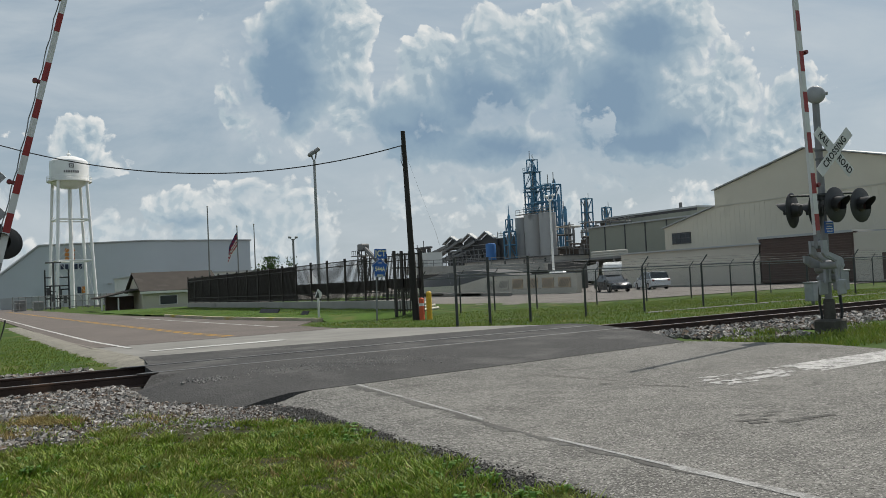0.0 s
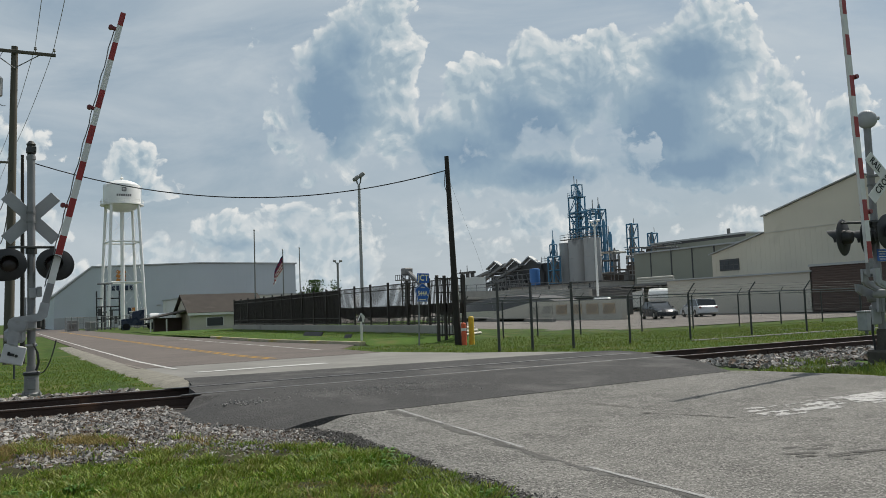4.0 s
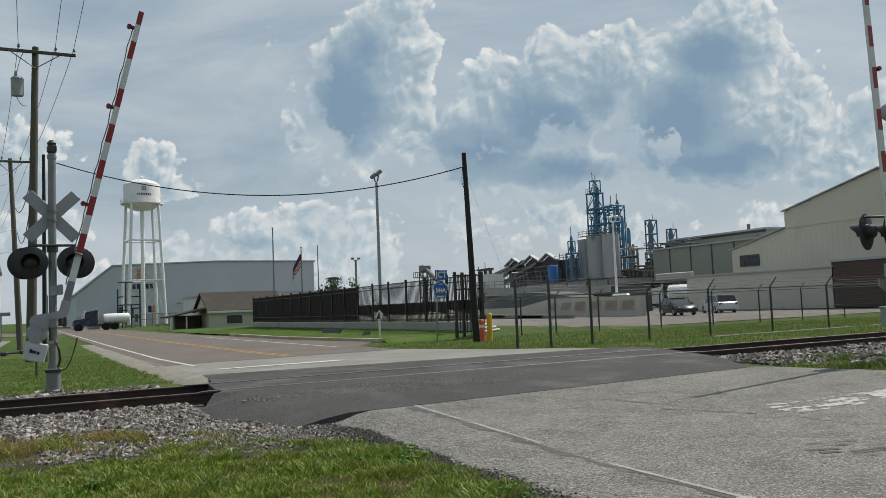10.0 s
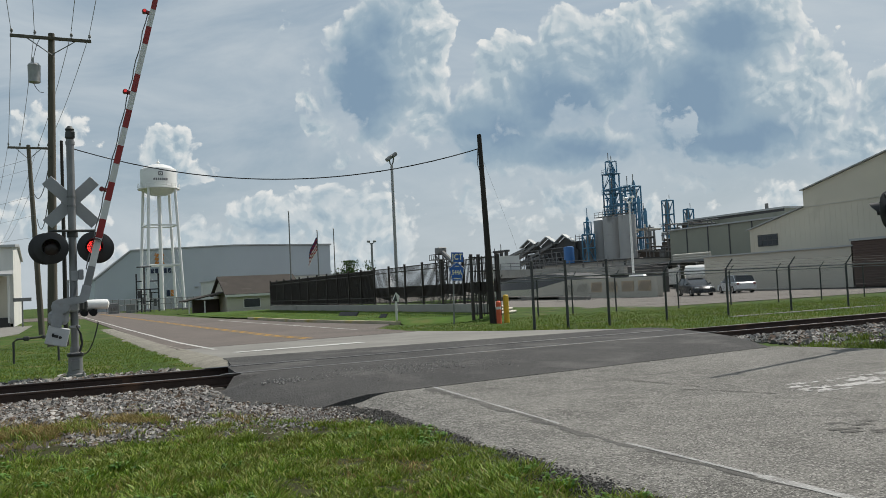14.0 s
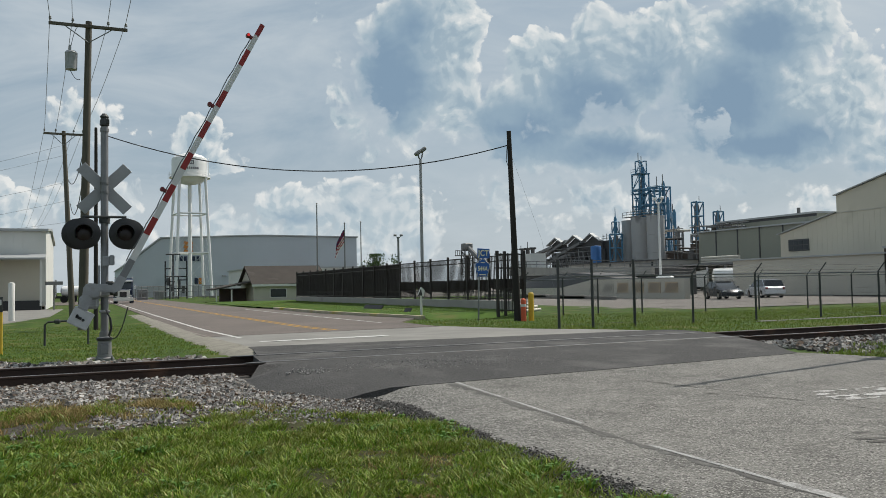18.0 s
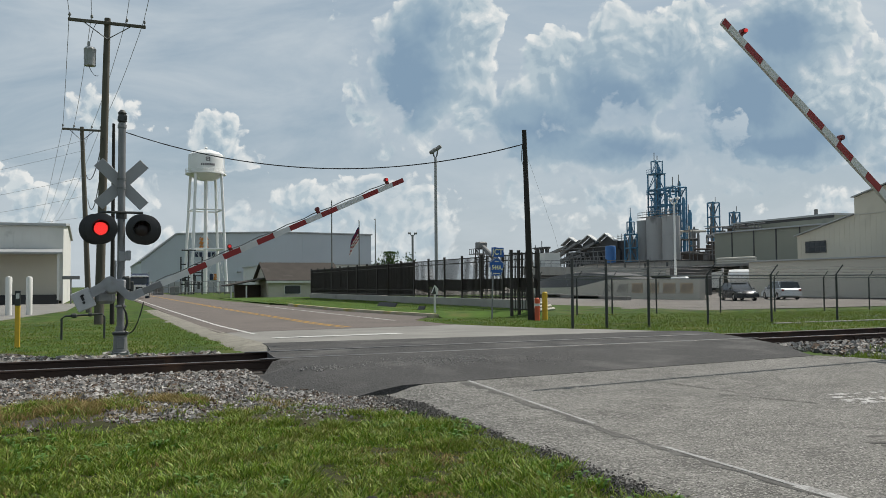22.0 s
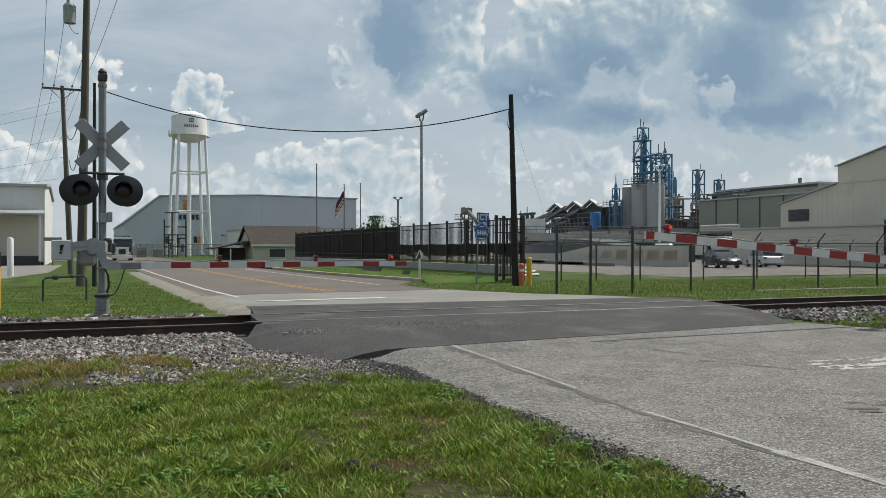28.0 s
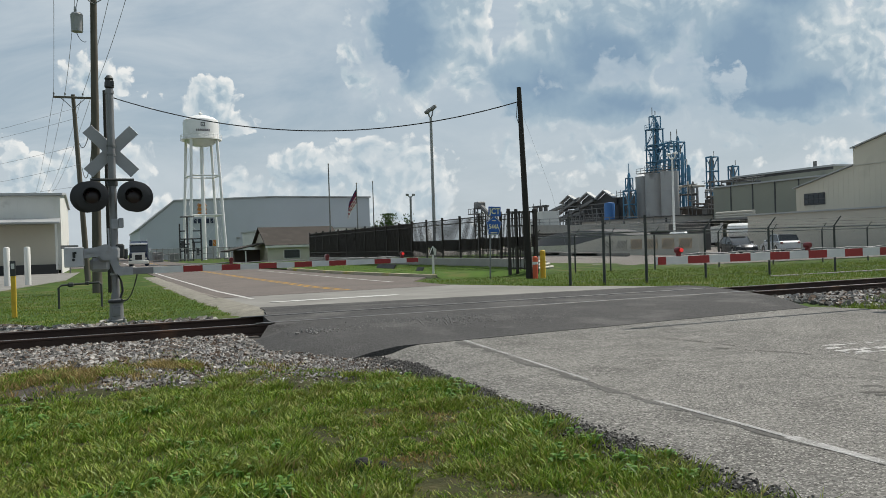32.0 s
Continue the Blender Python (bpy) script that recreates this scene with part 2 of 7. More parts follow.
    if bump:
        bp = N("ShaderNodeBump")
        bp.inputs["Strength"].default_value, bp.inputs["Distance"].default_value = bump, 0.02
        L(f2, bp.inputs["Height"])
        L(bp.outputs[0], bs.inputs["Normal"])
    r = band(f1, 0.3, 0.7, max(0.02, rough - 0.08), min(1, rough + 0.08))
    L(r, bs.inputs["Roughness"])
    if emit:
        bs.inputs["Emission Color"].default_value = (*emit[0], 1)
        bs.inputs["Emission Strength"].default_value = emit[1]
    return mt


def mat_island(name, cols, rough=0.8, leafy=0.0, broad=0.0):
    """For loose bits in one mesh: each island takes its own tint; leafy ones let light through."""
    mt = bpy.data.materials.new(name)
    mt.use_nodes = True
    nt = mt.node_tree
    N, L = nt.nodes.new, nt.links.new
    bs = nt.nodes["Principled BSDF"]
    g = N("ShaderNodeNewGeometry")
    r = N("ShaderNodeValToRGB")
    e = r.color_ramp.elements
    while len(e) < len(cols):
        e.new(0.5)
    for i, (k, c) in enumerate(zip(e, cols)):
        k.position, k.color = i / (len(cols) - 1), (*c, 1)
    L(g.outputs["Random Per Island"], r.inputs[0])
    col = r.outputs[0]
    if broad:
        tc, nz, mr, mx = N("ShaderNodeTexCoord"), N("ShaderNodeTexNoise"), N("ShaderNodeMapRange"), N("ShaderNodeMix")
        nz.inputs["Scale"].default_value, nz.inputs["Detail"].default_value = 1.6, 4
        L(tc.outputs["Object"], nz.inputs["Vector"])
        mr.inputs[1].default_value, mr.inputs[2].default_value, mr.inputs[4].default_value = 0.42, 0.68, broad
        L(nz.outputs["Fac"], mr.inputs[0])
        mx.data_type = "RGBA"
        L(mr.outputs[0], mx.inputs[0])
        L(col, mx.inputs[6])
        mx.inputs[7].default_value = (0.21, 0.20, 0.058, 1)
        col = mx.outputs[2]
    L(col, bs.inputs["Base Color"])
    bs.inputs["Roughness"].default_value = rough
    bs.inputs["Specular IOR Level"].default_value = 0.18
    if leafy:
        tr, mx = N("ShaderNodeBsdfTranslucent"), N("ShaderNodeMixShader")
        L(col, tr.inputs["Color"])
        mx.inputs[0].default_value = leafy
        L(bs.outputs[0], mx.inputs[1])
        L(tr.outputs[0], mx.inputs[2])
        L(mx.outputs[0], nt.nodes["Material Output"].inputs["Surface"])
    return mt


M = dict(
    grass=mat("grass_ground", (0.048, 0.084, 0.0155), 0.95, 0, 0.5, 1.3, 16, 0.9, (0.105, 0.105, 0.036), 0.1, 0.7),
    soil=mat("dark_soil", (0.043, 0.044, 0.018), 0.95, 0, 0.5, 3.0, 24, 0.8, (0.075, 0.062, 0.033), 0.05, 1.6),
    verge=mat("mown_verge", (0.062, 0.112, 0.02), 0.95, 0, 0.4, 1.0, 14, 0.7, (0.105, 0.115, 0.0382), 0.05, 0.5),
    road=mat("old_asphalt", (0.170, 0.164, 0.151), 0.92, 0, 0.34, 1.6, 22, 1.0, (0.108, 0.104, 0.0956), 0.09, 1.3, speck=1.0, streak=0.55),
    patch=mat("dark_asphalt", (0.0681, 0.0664, 0.0647), 0.9, 0, 0.35, 0.8, 35, 0.8, (0.108, 0.104, 0.0996), 0.07, 0.9, speck=0.5),
    far_road=mat("reddish_asphalt", (0.142, 0.123, 0.111), 0.92, 0, 0.2, 0.4, 25, 0.5, (0.11, 0.0958, 0.0868), 0.05, 0.25, speck=0.3),
    tar=mat("tarry_earth", (0.03, 0.029, 0.028), 0.85, 0, 0.4, 20, 60, 0.6),
    seam=mat("tar_seam", (0.0996, 0.0963, 0.0896), 0.85, 0, 0.25, 1.5, 30, 0.4, (0.141, 0.137, 0.129), 0.1, 3.0, speck=0.3),
    bright_line=mat("white_road_paint", (0.498, 0.494, 0.473), 0.85, 0, 0.12, 2.0, 30, 0.3, (0.299, 0.282, 0.257), 0.08, 3.0),
    concrete=mat("concrete", (0.219, 0.212, 0.195), 0.9, 0, 0.2, 0.7, 30, 0.3, (0.198, 0.188, 0.171), 0.05, 0.9),
    kerb=mat("kerb_concrete", (0.415, 0.373, 0.274), 0.9, 0, 0.2, 1.2, 30, 0.3, (0.373, 0.299, 0.0664), 0.1, 0.5),
    scrap_line=mat("flaking_white_paint", (0.40, 0.39, 0.375), 0.85, 0, 0.18, 3.0, 30, 0.5, (0.2, 0.196, 0.185), 0.16, 7.0, speck=0.5),
    sand=mat("dusty_sand_edge", (0.235, 0.22, 0.185), 0.95, 0, 0.25, 2.0, 40, 0.5, (0.14, 0.135, 0.10), 0.06, 1.5, speck=0.4),
    rubber=mat("rubbed_asphalt", (0.098, 0.094, 0.087), 0.9, 0, 0.3, 6.0, 40, 0.6, (0.14, 0.135, 0.125), 0.12, 5.0, speck=0.6),
    white_line=mat("worn_white_paint", (0.31, 0.306, 0.295), 0.85, 0, 0.15, 2.0, 30, 0.5, (0.2, 0.196, 0.185), 0.14, 4.5, speck=0.45),
    yellow_line=mat("worn_yellow_paint", (0.415, 0.241, 0.0498), 0.85, 0, 0.15, 2.0, 35, 0.3, (0.249, 0.166, 0.083), 0.1, 2.0),
    ballast=mat_island("ballast_stone", [(0.0415, 0.0382, 0.0349), (0.166, 0.158, 0.148), (0.299, 0.286, 0.274), (0.083, 0.078, 0.0722), (0.46, 0.44, 0.405), (0.224, 0.208, 0.188), (0.07, 0.05, 0.038), (0.14, 0.10, 0.072), (0.34, 0.325, 0.30)], 0.9),
    crumb=mat_island("asphalt_crumb", [(0.0332, 0.0307, 0.0282), (0.0747, 0.0706, 0.0664), (0.124, 0.12, 0.112), (0.0498, 0.0456, 0.0415)], 0.9),
    chipping=mat_island("pale_chipping", [(0.133, 0.129, 0.12), (0.232, 0.224, 0.216), (0.183, 0.174, 0.166)], 0.9),
    bed=mat("ballast_bed", (0.083, 0.0764, 0.0697), 0.95, 0, 0.5, 14, 60, 0.9, (0.0498, 0.0398, 0.0315), 0.05, 1.2),
    blade=mat_island("grass_blade", [(0.0322, 0.0782, 0.00736), (0.156, 0.258, 0.0202), (0.07, 0.15, 0.011), (0.28, 0.40, 0.06), (0.04, 0.10, 0.009), (0.36, 0.34, 0.11), (0.25, 0.35, 0.035), (0.05, 0.105, 0.01), (0.33, 0.37, 0.075)], 0.45, 0.18, 0.42),
    verge_blade=mat_island("verge_blade", [(0.06, 0.12, 0.016), (0.15, 0.22, 0.03), (0.105, 0.18, 0.022), (0.23, 0.275, 0.06), (0.08, 0.14, 0.02)], 0.5, 0.25, 0.55),
    weed=mat_island("weed_leaf", [(0.054, 0.126, 0.0225), (0.108, 0.216, 0.036), (0.081, 0.171, 0.027), (0.153, 0.27, 0.054)], 0.5, 0.25),
    dry=mat_island("dry_grass_blade", [(0.306, 0.198, 0.081), (0.198, 0.171, 0.063), (0.378, 0.27, 0.126), (0.162, 0.171, 0.045)], 0.8, 0.25),
    rail=mat("rusty_rail", (0.050, 0.031, 0.024), 0.75, 0.3, 0.35, 2.0, 50, 0.3, (0.10, 0.055, 0.035), 0.05, 1.5),
    worn_steel=mat("dull_rail_steel", (0.11, 0.105, 0.10), 0.5, 0.5, 0.3, 2.0, 30, 0.2),
    dirt=mat("gravelly_dirt", (0.07, 0.0616, 0.0518), 0.95, 0, 0.45, 3.0, 40, 0.9, (0.0385, 0.0322, 0.0245), 0.08, 1.5, speck=0.9),
    shine=mat("rail_head", (0.34, 0.31, 0.29), 0.35, 0.9, 0.15, 3, 50, 0.1),
    tie=mat("creosoted_timber", (0.07, 0.055, 0.045), 0.95, 0, 0.3, 2, 40, 0.5, piece=0.4),
    steel=mat("weathered_galvanised", (0.22, 0.222, 0.225), 0.55, 0.45, 0.16, 4, 30, 0.12, (0.24, 0.235, 0.23), 0.05, 2.5),
    cast=mat("grey_painted_casting", (0.31, 0.317, 0.325), 0.55, 0.15, 0.13, 5, 40, 0.15, (0.26, 0.25, 0.24), 0.03, 3.0),
    alu=mat("dull_aluminium_back", (0.32, 0.325, 0.33), 0.6, 0.3, 0.1, 3, 40, 0.1),
    white=mat("white_reflective_sheet", (0.60, 0.60, 0.58), 0.55, 0, 0.08, 4, 40, 0.05),
    red=mat("red_reflective_sheet", (0.27, 0.019, 0.017), 0.5, 0, 0.15, 4, 40, 0.05),
    black=mat("black_paint", (0.018, 0.018, 0.019), 0.5, 0, 0.2, 4, 40, 0.1),
    lens=mat("dark_red_lens", (0.014, 0.004, 0.004), 0.3, 0, 0.1, 4, 40, 0.0),
    led=mat("lit_led", (0.6, 0.02, 0.02), 0.4, 0, 0.1, 60, 90, 0.0, emit=((1.0, 0.045, 0.04), 1.7)),
    led_small=mat("lit_arm_lamp", (0.5, 0.02, 0.02), 0.4, 0, 0.1, 60, 90, 0.0, emit=((1.0, 0.05, 0.045), 0.45)),
    letter=mat("black_lettering", (0.02, 0.02, 0.02), 0.6, 0, 0.1),
    blue=mat("blue_sign_sheet", (0.02, 0.10, 0.38), 0.5, 0, 0.1, 4, 40, 0.05),
    yellow_letter=mat("pale_sign_lettering", (0.75, 0.72, 0.45), 0.6, 0, 0.05),
    pole=mat("treated_pole_timber", (0.115, 0.105, 0.085), 0.9, 0, 0.3, 3, 25, 0.5, (0.16, 0.15, 0.13), 0.05, 2, grow=(1, 1, 0.12)),
    dark_pole=mat("dark_pole_timber", (0.040, 0.037, 0.034), 0.85, 0, 0.3, 3, 25, 0.5, grow=(1, 1, 0.12)),
    cable=mat("black_cable", (0.02, 0.02, 0.022), 0.6, 0, 0.1),
    wire=mat("bare_wire", (0.22, 0.23, 0.24), 0.5, 0.5, 0.1),
    tank=mat("white_tank_paint", (0.76, 0.76, 0.74), 0.45, 0, 0.05, 0.6, 12, 0.05, (0.64, 0.63, 0.60), 0.0, 0.5),
    brown=mat("brown_fence_paint", (0.030, 0.023, 0.020), 0.55, 0.1, 0.2, 3, 40, 0.1),
    dark_metal=mat("dark_green_fence_metal", (0.055, 0.058, 0.055), 0.6, 0.35, 0.2, 3, 40, 0.1),
    grey_metal=mat("fence_pipe", (0.16, 0.165, 0.165), 0.55, 0.45, 0.2, 3, 40, 0.1),
    render=mat("grey_render_wall", (0.35, 0.335, 0.305), 0.9, 0, 0.1, 0.6, 18, 0.2, (0.24, 0.23, 0.215), 0.0, 0.5),
    beige=mat("beige_metal_cladding", (0.55, 0.505, 0.41), 0.65, 0.0, 0.06, 0.25, 12, 0.08, (0.50, 0.46, 0.37), 0.0, 0.3),
    tan_panel=mat("tan_wall_panel", (0.47, 0.37, 0.26), 0.8, 0.0, 0.12, 0.8, 14, 0.1, (0.40, 0.33, 0.25), 0.03, 0.8),
    beige2=mat("pale_beige_panel", (0.49, 0.46, 0.395), 0.7, 0.0, 0.05, 0.25, 12, 0.08, (0.49, 0.46, 0.40), 0.0, 0.3),
    olive=mat("olive_grey_panel", (0.255, 0.26, 0.21), 0.7, 0.0, 0.07, 0.25, 12, 0.08, (0.19, 0.195, 0.165), 0.0, 0.3),
    brown_door=mat("brown_roller_door", (0.085, 0.055, 0.045), 0.65, 0.0, 0.1, 1, 20, 0.1),
    warehouse=mat("grey_blue_cladding", (0.45, 0.49, 0.52), 0.6, 0.0, 0.05, 0.12, 8, 0.04, (0.42, 0.46, 0.49), 0.0, 0.1),
    roof=mat("brown_shingle_roof", (0.066, 0.058, 0.051), 0.9, 0.0, 0.2, 0.6, 20, 0.3, (0.092, 0.082, 0.073), 0.02, 0.4),
    cream=mat("cream_house_wall", (0.50, 0.475, 0.39), 0.85, 0.0, 0.06, 0.5, 12, 0.1),
    glass=mat("dark_window_glass", (0.03, 0.035, 0.04), 0.12, 0.0, 0.1, 1, 10, 0.0),
    white_wall=mat("white_cladding", (0.62, 0.615, 0.58), 0.7, 0.0, 0.06, 0.4, 14, 0.06, (0.45, 0.44, 0.41), 0.0, 0.5),
    silo=mat("grey_silo_metal", (0.36, 0.36, 0.355), 0.6, 0.05, 0.1, 0.3, 10, 0.08, (0.20, 0.20, 0.20), 0.0, 0.4, grow=(1, 1, 0.3)),
    plant_blue=mat("blue_plant_steel", (0.075, 0.205, 0.32), 0.6, 0.1, 0.25, 0.6, 20, 0.1, (0.09, 0.12, 0.14), 0.03, 0.5),
    tank_blue=mat("bright_blue_tank", (0.035, 0.14, 0.36), 0.5, 0.0, 0.12, 0.5, 15, 0.05),
    plant_grey=mat("dull_plant_metal", (0.20, 0.20, 0.195), 0.6, 0.3, 0.25, 0.4, 15, 0.1, (0.13, 0.12, 0.11), 0.03, 0.6),
    # plant metal's dark tone, also laid on for shade in bays and ramp
    plant_dark=mat("dark_plant_metal_and_shade", (0.07, 0.07, 0.07), 0.75, 0.1, 0.3, 0.5, 15, 0.1),
    light_metal=mat("pale_sheet_roof", (0.378, 0.387, 0.387), 0.5, 0.2, 0.08, 0.4, 15, 0.05),
    lot=mat("pale_yard_paving", (0.18, 0.165, 0.15), 0.9, 0, 0.2, 0.25, 20, 0.2, (0.125, 0.115, 0.105), 0.04, 0.12),
    car_dark=mat("dark_grey_car_paint", (0.022, 0.025, 0.03), 0.25, 0.3, 0.05, 1, 20, 0.0),
    car_white=mat("silver_white_car_paint", (0.55, 0.57, 0.59), 0.3, 0.2, 0.03, 1, 20, 0.0),
    tyre=mat("tyre_rubber", (0.02, 0.02, 0.02), 0.9, 0, 0.2, 5, 40, 0.2),
    chrome=mat("chrome", (0.6, 0.6, 0.62), 0.2, 0.95, 0.05, 5, 40, 0.0),
    truck_blue=mat("navy_truck_paint", (0.02, 0.03, 0.06), 0.3, 0.1, 0.05, 1, 20, 0.0),
    lampred=mat("red_lamp_plastic", (0.15, 0.012, 0.012), 0.35, 0, 0.1),
    yellow=mat("yellow_post_paint", (0.62, 0.40, 0.03), 0.6, 0, 0.15, 4, 40, 0.1),
    orange=mat("orange_post_plastic", (0.60, 0.10, 0.04), 0.6, 0, 0.12, 4, 40, 0.05),
    logo=mat("orange_wall_mark", (0.55, 0.22, 0.05), 0.7, 0, 0.1),
    logo_dark=mat("dark_wall_mark", (0.02, 0.03, 0.06), 0.7, 0, 0.1),
    flag_red=mat("flag_red_cloth", (0.30, 0.035, 0.045), 0.9, 0, 0.1),
    flag_white=mat("flag_white_cloth", (0.62, 0.60, 0.58), 0.9, 0, 0.1),
    flag_blue=mat("flag_blue_cloth", (0.03, 0.04, 0.11), 0.9, 0, 0.1),
    leaf=mat_island("shrub_leaf", [(0.03, 0.055, 0.02), (0.06, 0.10, 0.03), (0.045, 0.075, 0.025)], 0.8, 0.3),
    dim_mark=mat("faded_wall_mark", (0.17, 0.16, 0.17), 0.7, 0, 0.1),
    weight=mat("pale_grey_weight_plate", (0.47, 0.475, 0.48), 0.6, 0, 0.1, 5, 40, 0.1, (0.36, 0.35, 0.34), 0.02, 3.0),
    stained=mat("stained_old_concrete", (0.085, 0.08, 0.07), 0.95, 0, 0.35, 4.0, 30, 0.6, (0.16, 0.15, 0.135), 0.03, 2.5),
    pipe_brown=mat("brown_weathered_pipe", (0.095, 0.078, 0.066), 0.75, 0.1, 0.3, 0.5, 15, 0.1, (0.16, 0.15, 0.14), 0.03, 0.6),
    bark=mat("bark", (0.10, 0.08, 0.06), 0.95, 0, 0.3, 4, 30, 0.5),
)

# ---------- mesh building ----------


class Build:
    """Gathers simple solids into one mesh."""

    def __init__(self):
        self.v, self.f = [], []

    def add(self, verts, faces):
        k = len(self.v)
        self.v += [tuple(p) for p in verts]
        self.f += [tuple(i + k for i in q) for q in faces]
        return self

    def box(self, cx, cy, cz, sx, sy, sz, turn=None, bev=0.0):
        """A box by centre and size, its edges chamfered by bev."""
        h = (sx / 2, sy / 2, sz / 2)
        b = min(bev, 0.45 * min(sx, sy, sz))
        if b <= 0:
            vs = [Vector((i * h[0], j * h[1], k * h[2])) for i in (-1, 1) for j in (-1, 1) for k in (-1, 1)]
            fs = [(0, 1, 3, 2), (4, 6, 7, 5), (0, 4, 5, 1), (2, 3, 7, 6), (0, 2, 6, 4), (1, 5, 7, 3)]
        else:
            vs, key = [], {}
            for i in (-1, 1):
                for j in (-1, 1):
                    for k in (-1, 1):
                        for ax in range(3):
                            p = [i * (h[0] - b), j * (h[1] - b), k * (h[2] - b)]
                            p[ax] = (i, j, k)[ax] * h[ax]
                            key[(i, j, k, ax)] = len(vs)
                            vs.append(Vector(p))
            fs = []
            for ax in range(3):
                o1, o2 = (ax + 1) % 3, (ax + 2) % 3
                for s in (-1, 1):
                    q = []
                    for a, c in ((-1, -1), (1, -1), (1, 1), (-1, 1)):
                        t = [0, 0, 0]
                        t[ax], t[o1], t[o2] = s, a, c
                        q.append(key[(*t, ax)])
                    fs.append(q if s > 0 else q[::-1])
                    for s2 in (-1, 1):          # edge chamfers
                        t1, t2 = [0, 0, 0], [0, 0, 0]
                        t1[o1], t1[o2], t2[o1], t2[o2] = s, s2, s, s2
                        t1[ax], t2[ax] = -1, 1
                        q = [key[(*t1, o1)], key[(*t2, o1)], key[(*t2, o2)], key[(*t1, o2)]]
                        fs.append(q if s * s2 < 0 else q[::-1])
            for i in (-1, 1):
                for j in (-1, 1):
                    for k in (-1, 1):
                        q = [key[(i, j, k, 0)], key[(i, j, k, 1)], key[(i, j, k, 2)]]
                        fs.append(q if i * j * k > 0 else q[::-1])
        o = Vector((cx, cy, cz))
        return self.add([(turn @ p if turn else p) + o for p in vs], fs)

    def tube(self, pts, r, n=8, r2=None, caps=True):
        """A round bar along points; r2: the radius at its end."""
        pts = [Vector(p) for p in pts]
        vs, fs = [], []
        for i, p in enumerate(pts):
            d = (pts[min(i + 1, len(pts) - 1)] - pts[max(i - 1, 0)]).normalized()
            a = d.cross(Vector((0, 0, 1)) if abs(d.z) < 0.95 else Vector((0, 1, 0))).normalized()
            b = d.cross(a)
            q = r if r2 is None else r + (r2 - r) * i / (len(pts) - 1)
            vs += [p + (a * math.cos(2 * math.pi * k / n) + b * math.sin(2 * math.pi * k / n)) * q for k in range(n)]
        for i in range(len(pts) - 1):
            for k in range(n):
                a0, a1 = i * n + k, i * n + (k + 1) % n
                fs.append((a0, a0 + n, a1 + n, a1))
        if caps:
            fs += [tuple(range(n)), tuple(range((len(pts) - 1) * n, len(pts) * n))[::-1]]
        return self.add(vs, fs)

    def lathe(self, prof, n=16, at=(0, 0, 0), axis="z"):
        """Turns (radius, height) pairs about an axis."""
        vs, fs = [], []
        o = Vector(at)
        for r, z in prof:
            for k in range(n):
                c, s = r * math.cos(2 * math.pi * k / n), r * math.sin(2 * math.pi * k / n)
                vs.append(o + Vector({"z": (c, s, z), "y": (c, z, -s), "x": (z, c, s)}[axis]))
        for i in range(len(prof) - 1):
            for k in range(n):
                a0, a1 = i * n + k, i * n + (k + 1) % n
                fs.append((a0, a1, a1 + n, a0 + n))
        fs += [tuple(range(n))[::-1], tuple(range((len(prof) - 1) * n, len(prof) * n))]
        return self.add(vs, fs)

    def prism(self, poly, lo, hi, axis="y"):
        """A polygon drawn out along an axis: (x, z) for y, (x, y) for z, (y, z) for x."""
        n = len(poly)
        area = sum(poly[i][0] * poly[(i + 1) % n][1] - poly[(i + 1) % n][0] * poly[i][1] for i in range(n))
        if area < 0:
            poly = poly[::-1]
        put = {"y": lambda p, t: (p[0], t, p[1]), "z": lambda p, t: (p[0], p[1], t), "x": lambda p, t: (t, p[0], p[1])}[axis]
        if axis == "y":
            lo, hi = hi, lo
        vs = [put(p, lo) for p in poly] + [put(p, hi) for p in poly]
        fs = [tuple(range(n))[::-1], tuple(range(n, 2 * n))] + [(i, (i + 1) % n, n + (i + 1) % n, n + i) for i in range(n)]
        return self.add(vs, fs)

    def mesh(self, name, material, sharp=35):
        me = bpy.data.meshes.new(name)
        me.from_pydata(self.v, [], self.f)
        me.shade_smooth()
        me.set_sharp_from_angle(angle=radians(sharp))
        if material:
            me.materials.append(material)
        me.update()
        return me


def part(name, b, material, parent=None, label="", at=None):
    """Links what was built as one mesh object under a thing, or under a part."""
    ob = new(name, b.mesh(name, M[material] if isinstance(material, str) else material))
    ob.parent = parent
    if at is not None:
        ob.matrix_basis = at
    if label:
        ob["label"] = label
    return ob


def thing(name, at, label, category, group="", kind=""):
    ob = new(name)
    ob.empty_display_size = 0.2
    ob.matrix_basis = at
    return tagged(ob, label, category, group, kind)


def single(name, b, material, label, category, group="", kind="", at=None):
    return tagged(part(name, b, material, None, "", at), label, category, group, kind)


def share(name, me, parent, at, label=""):
    """One more object on a mesh that is there already."""
    ob = new(name, me)
    ob.parent = parent
    ob.matrix_basis = at
    if label:
        ob["label"] = label
    return ob


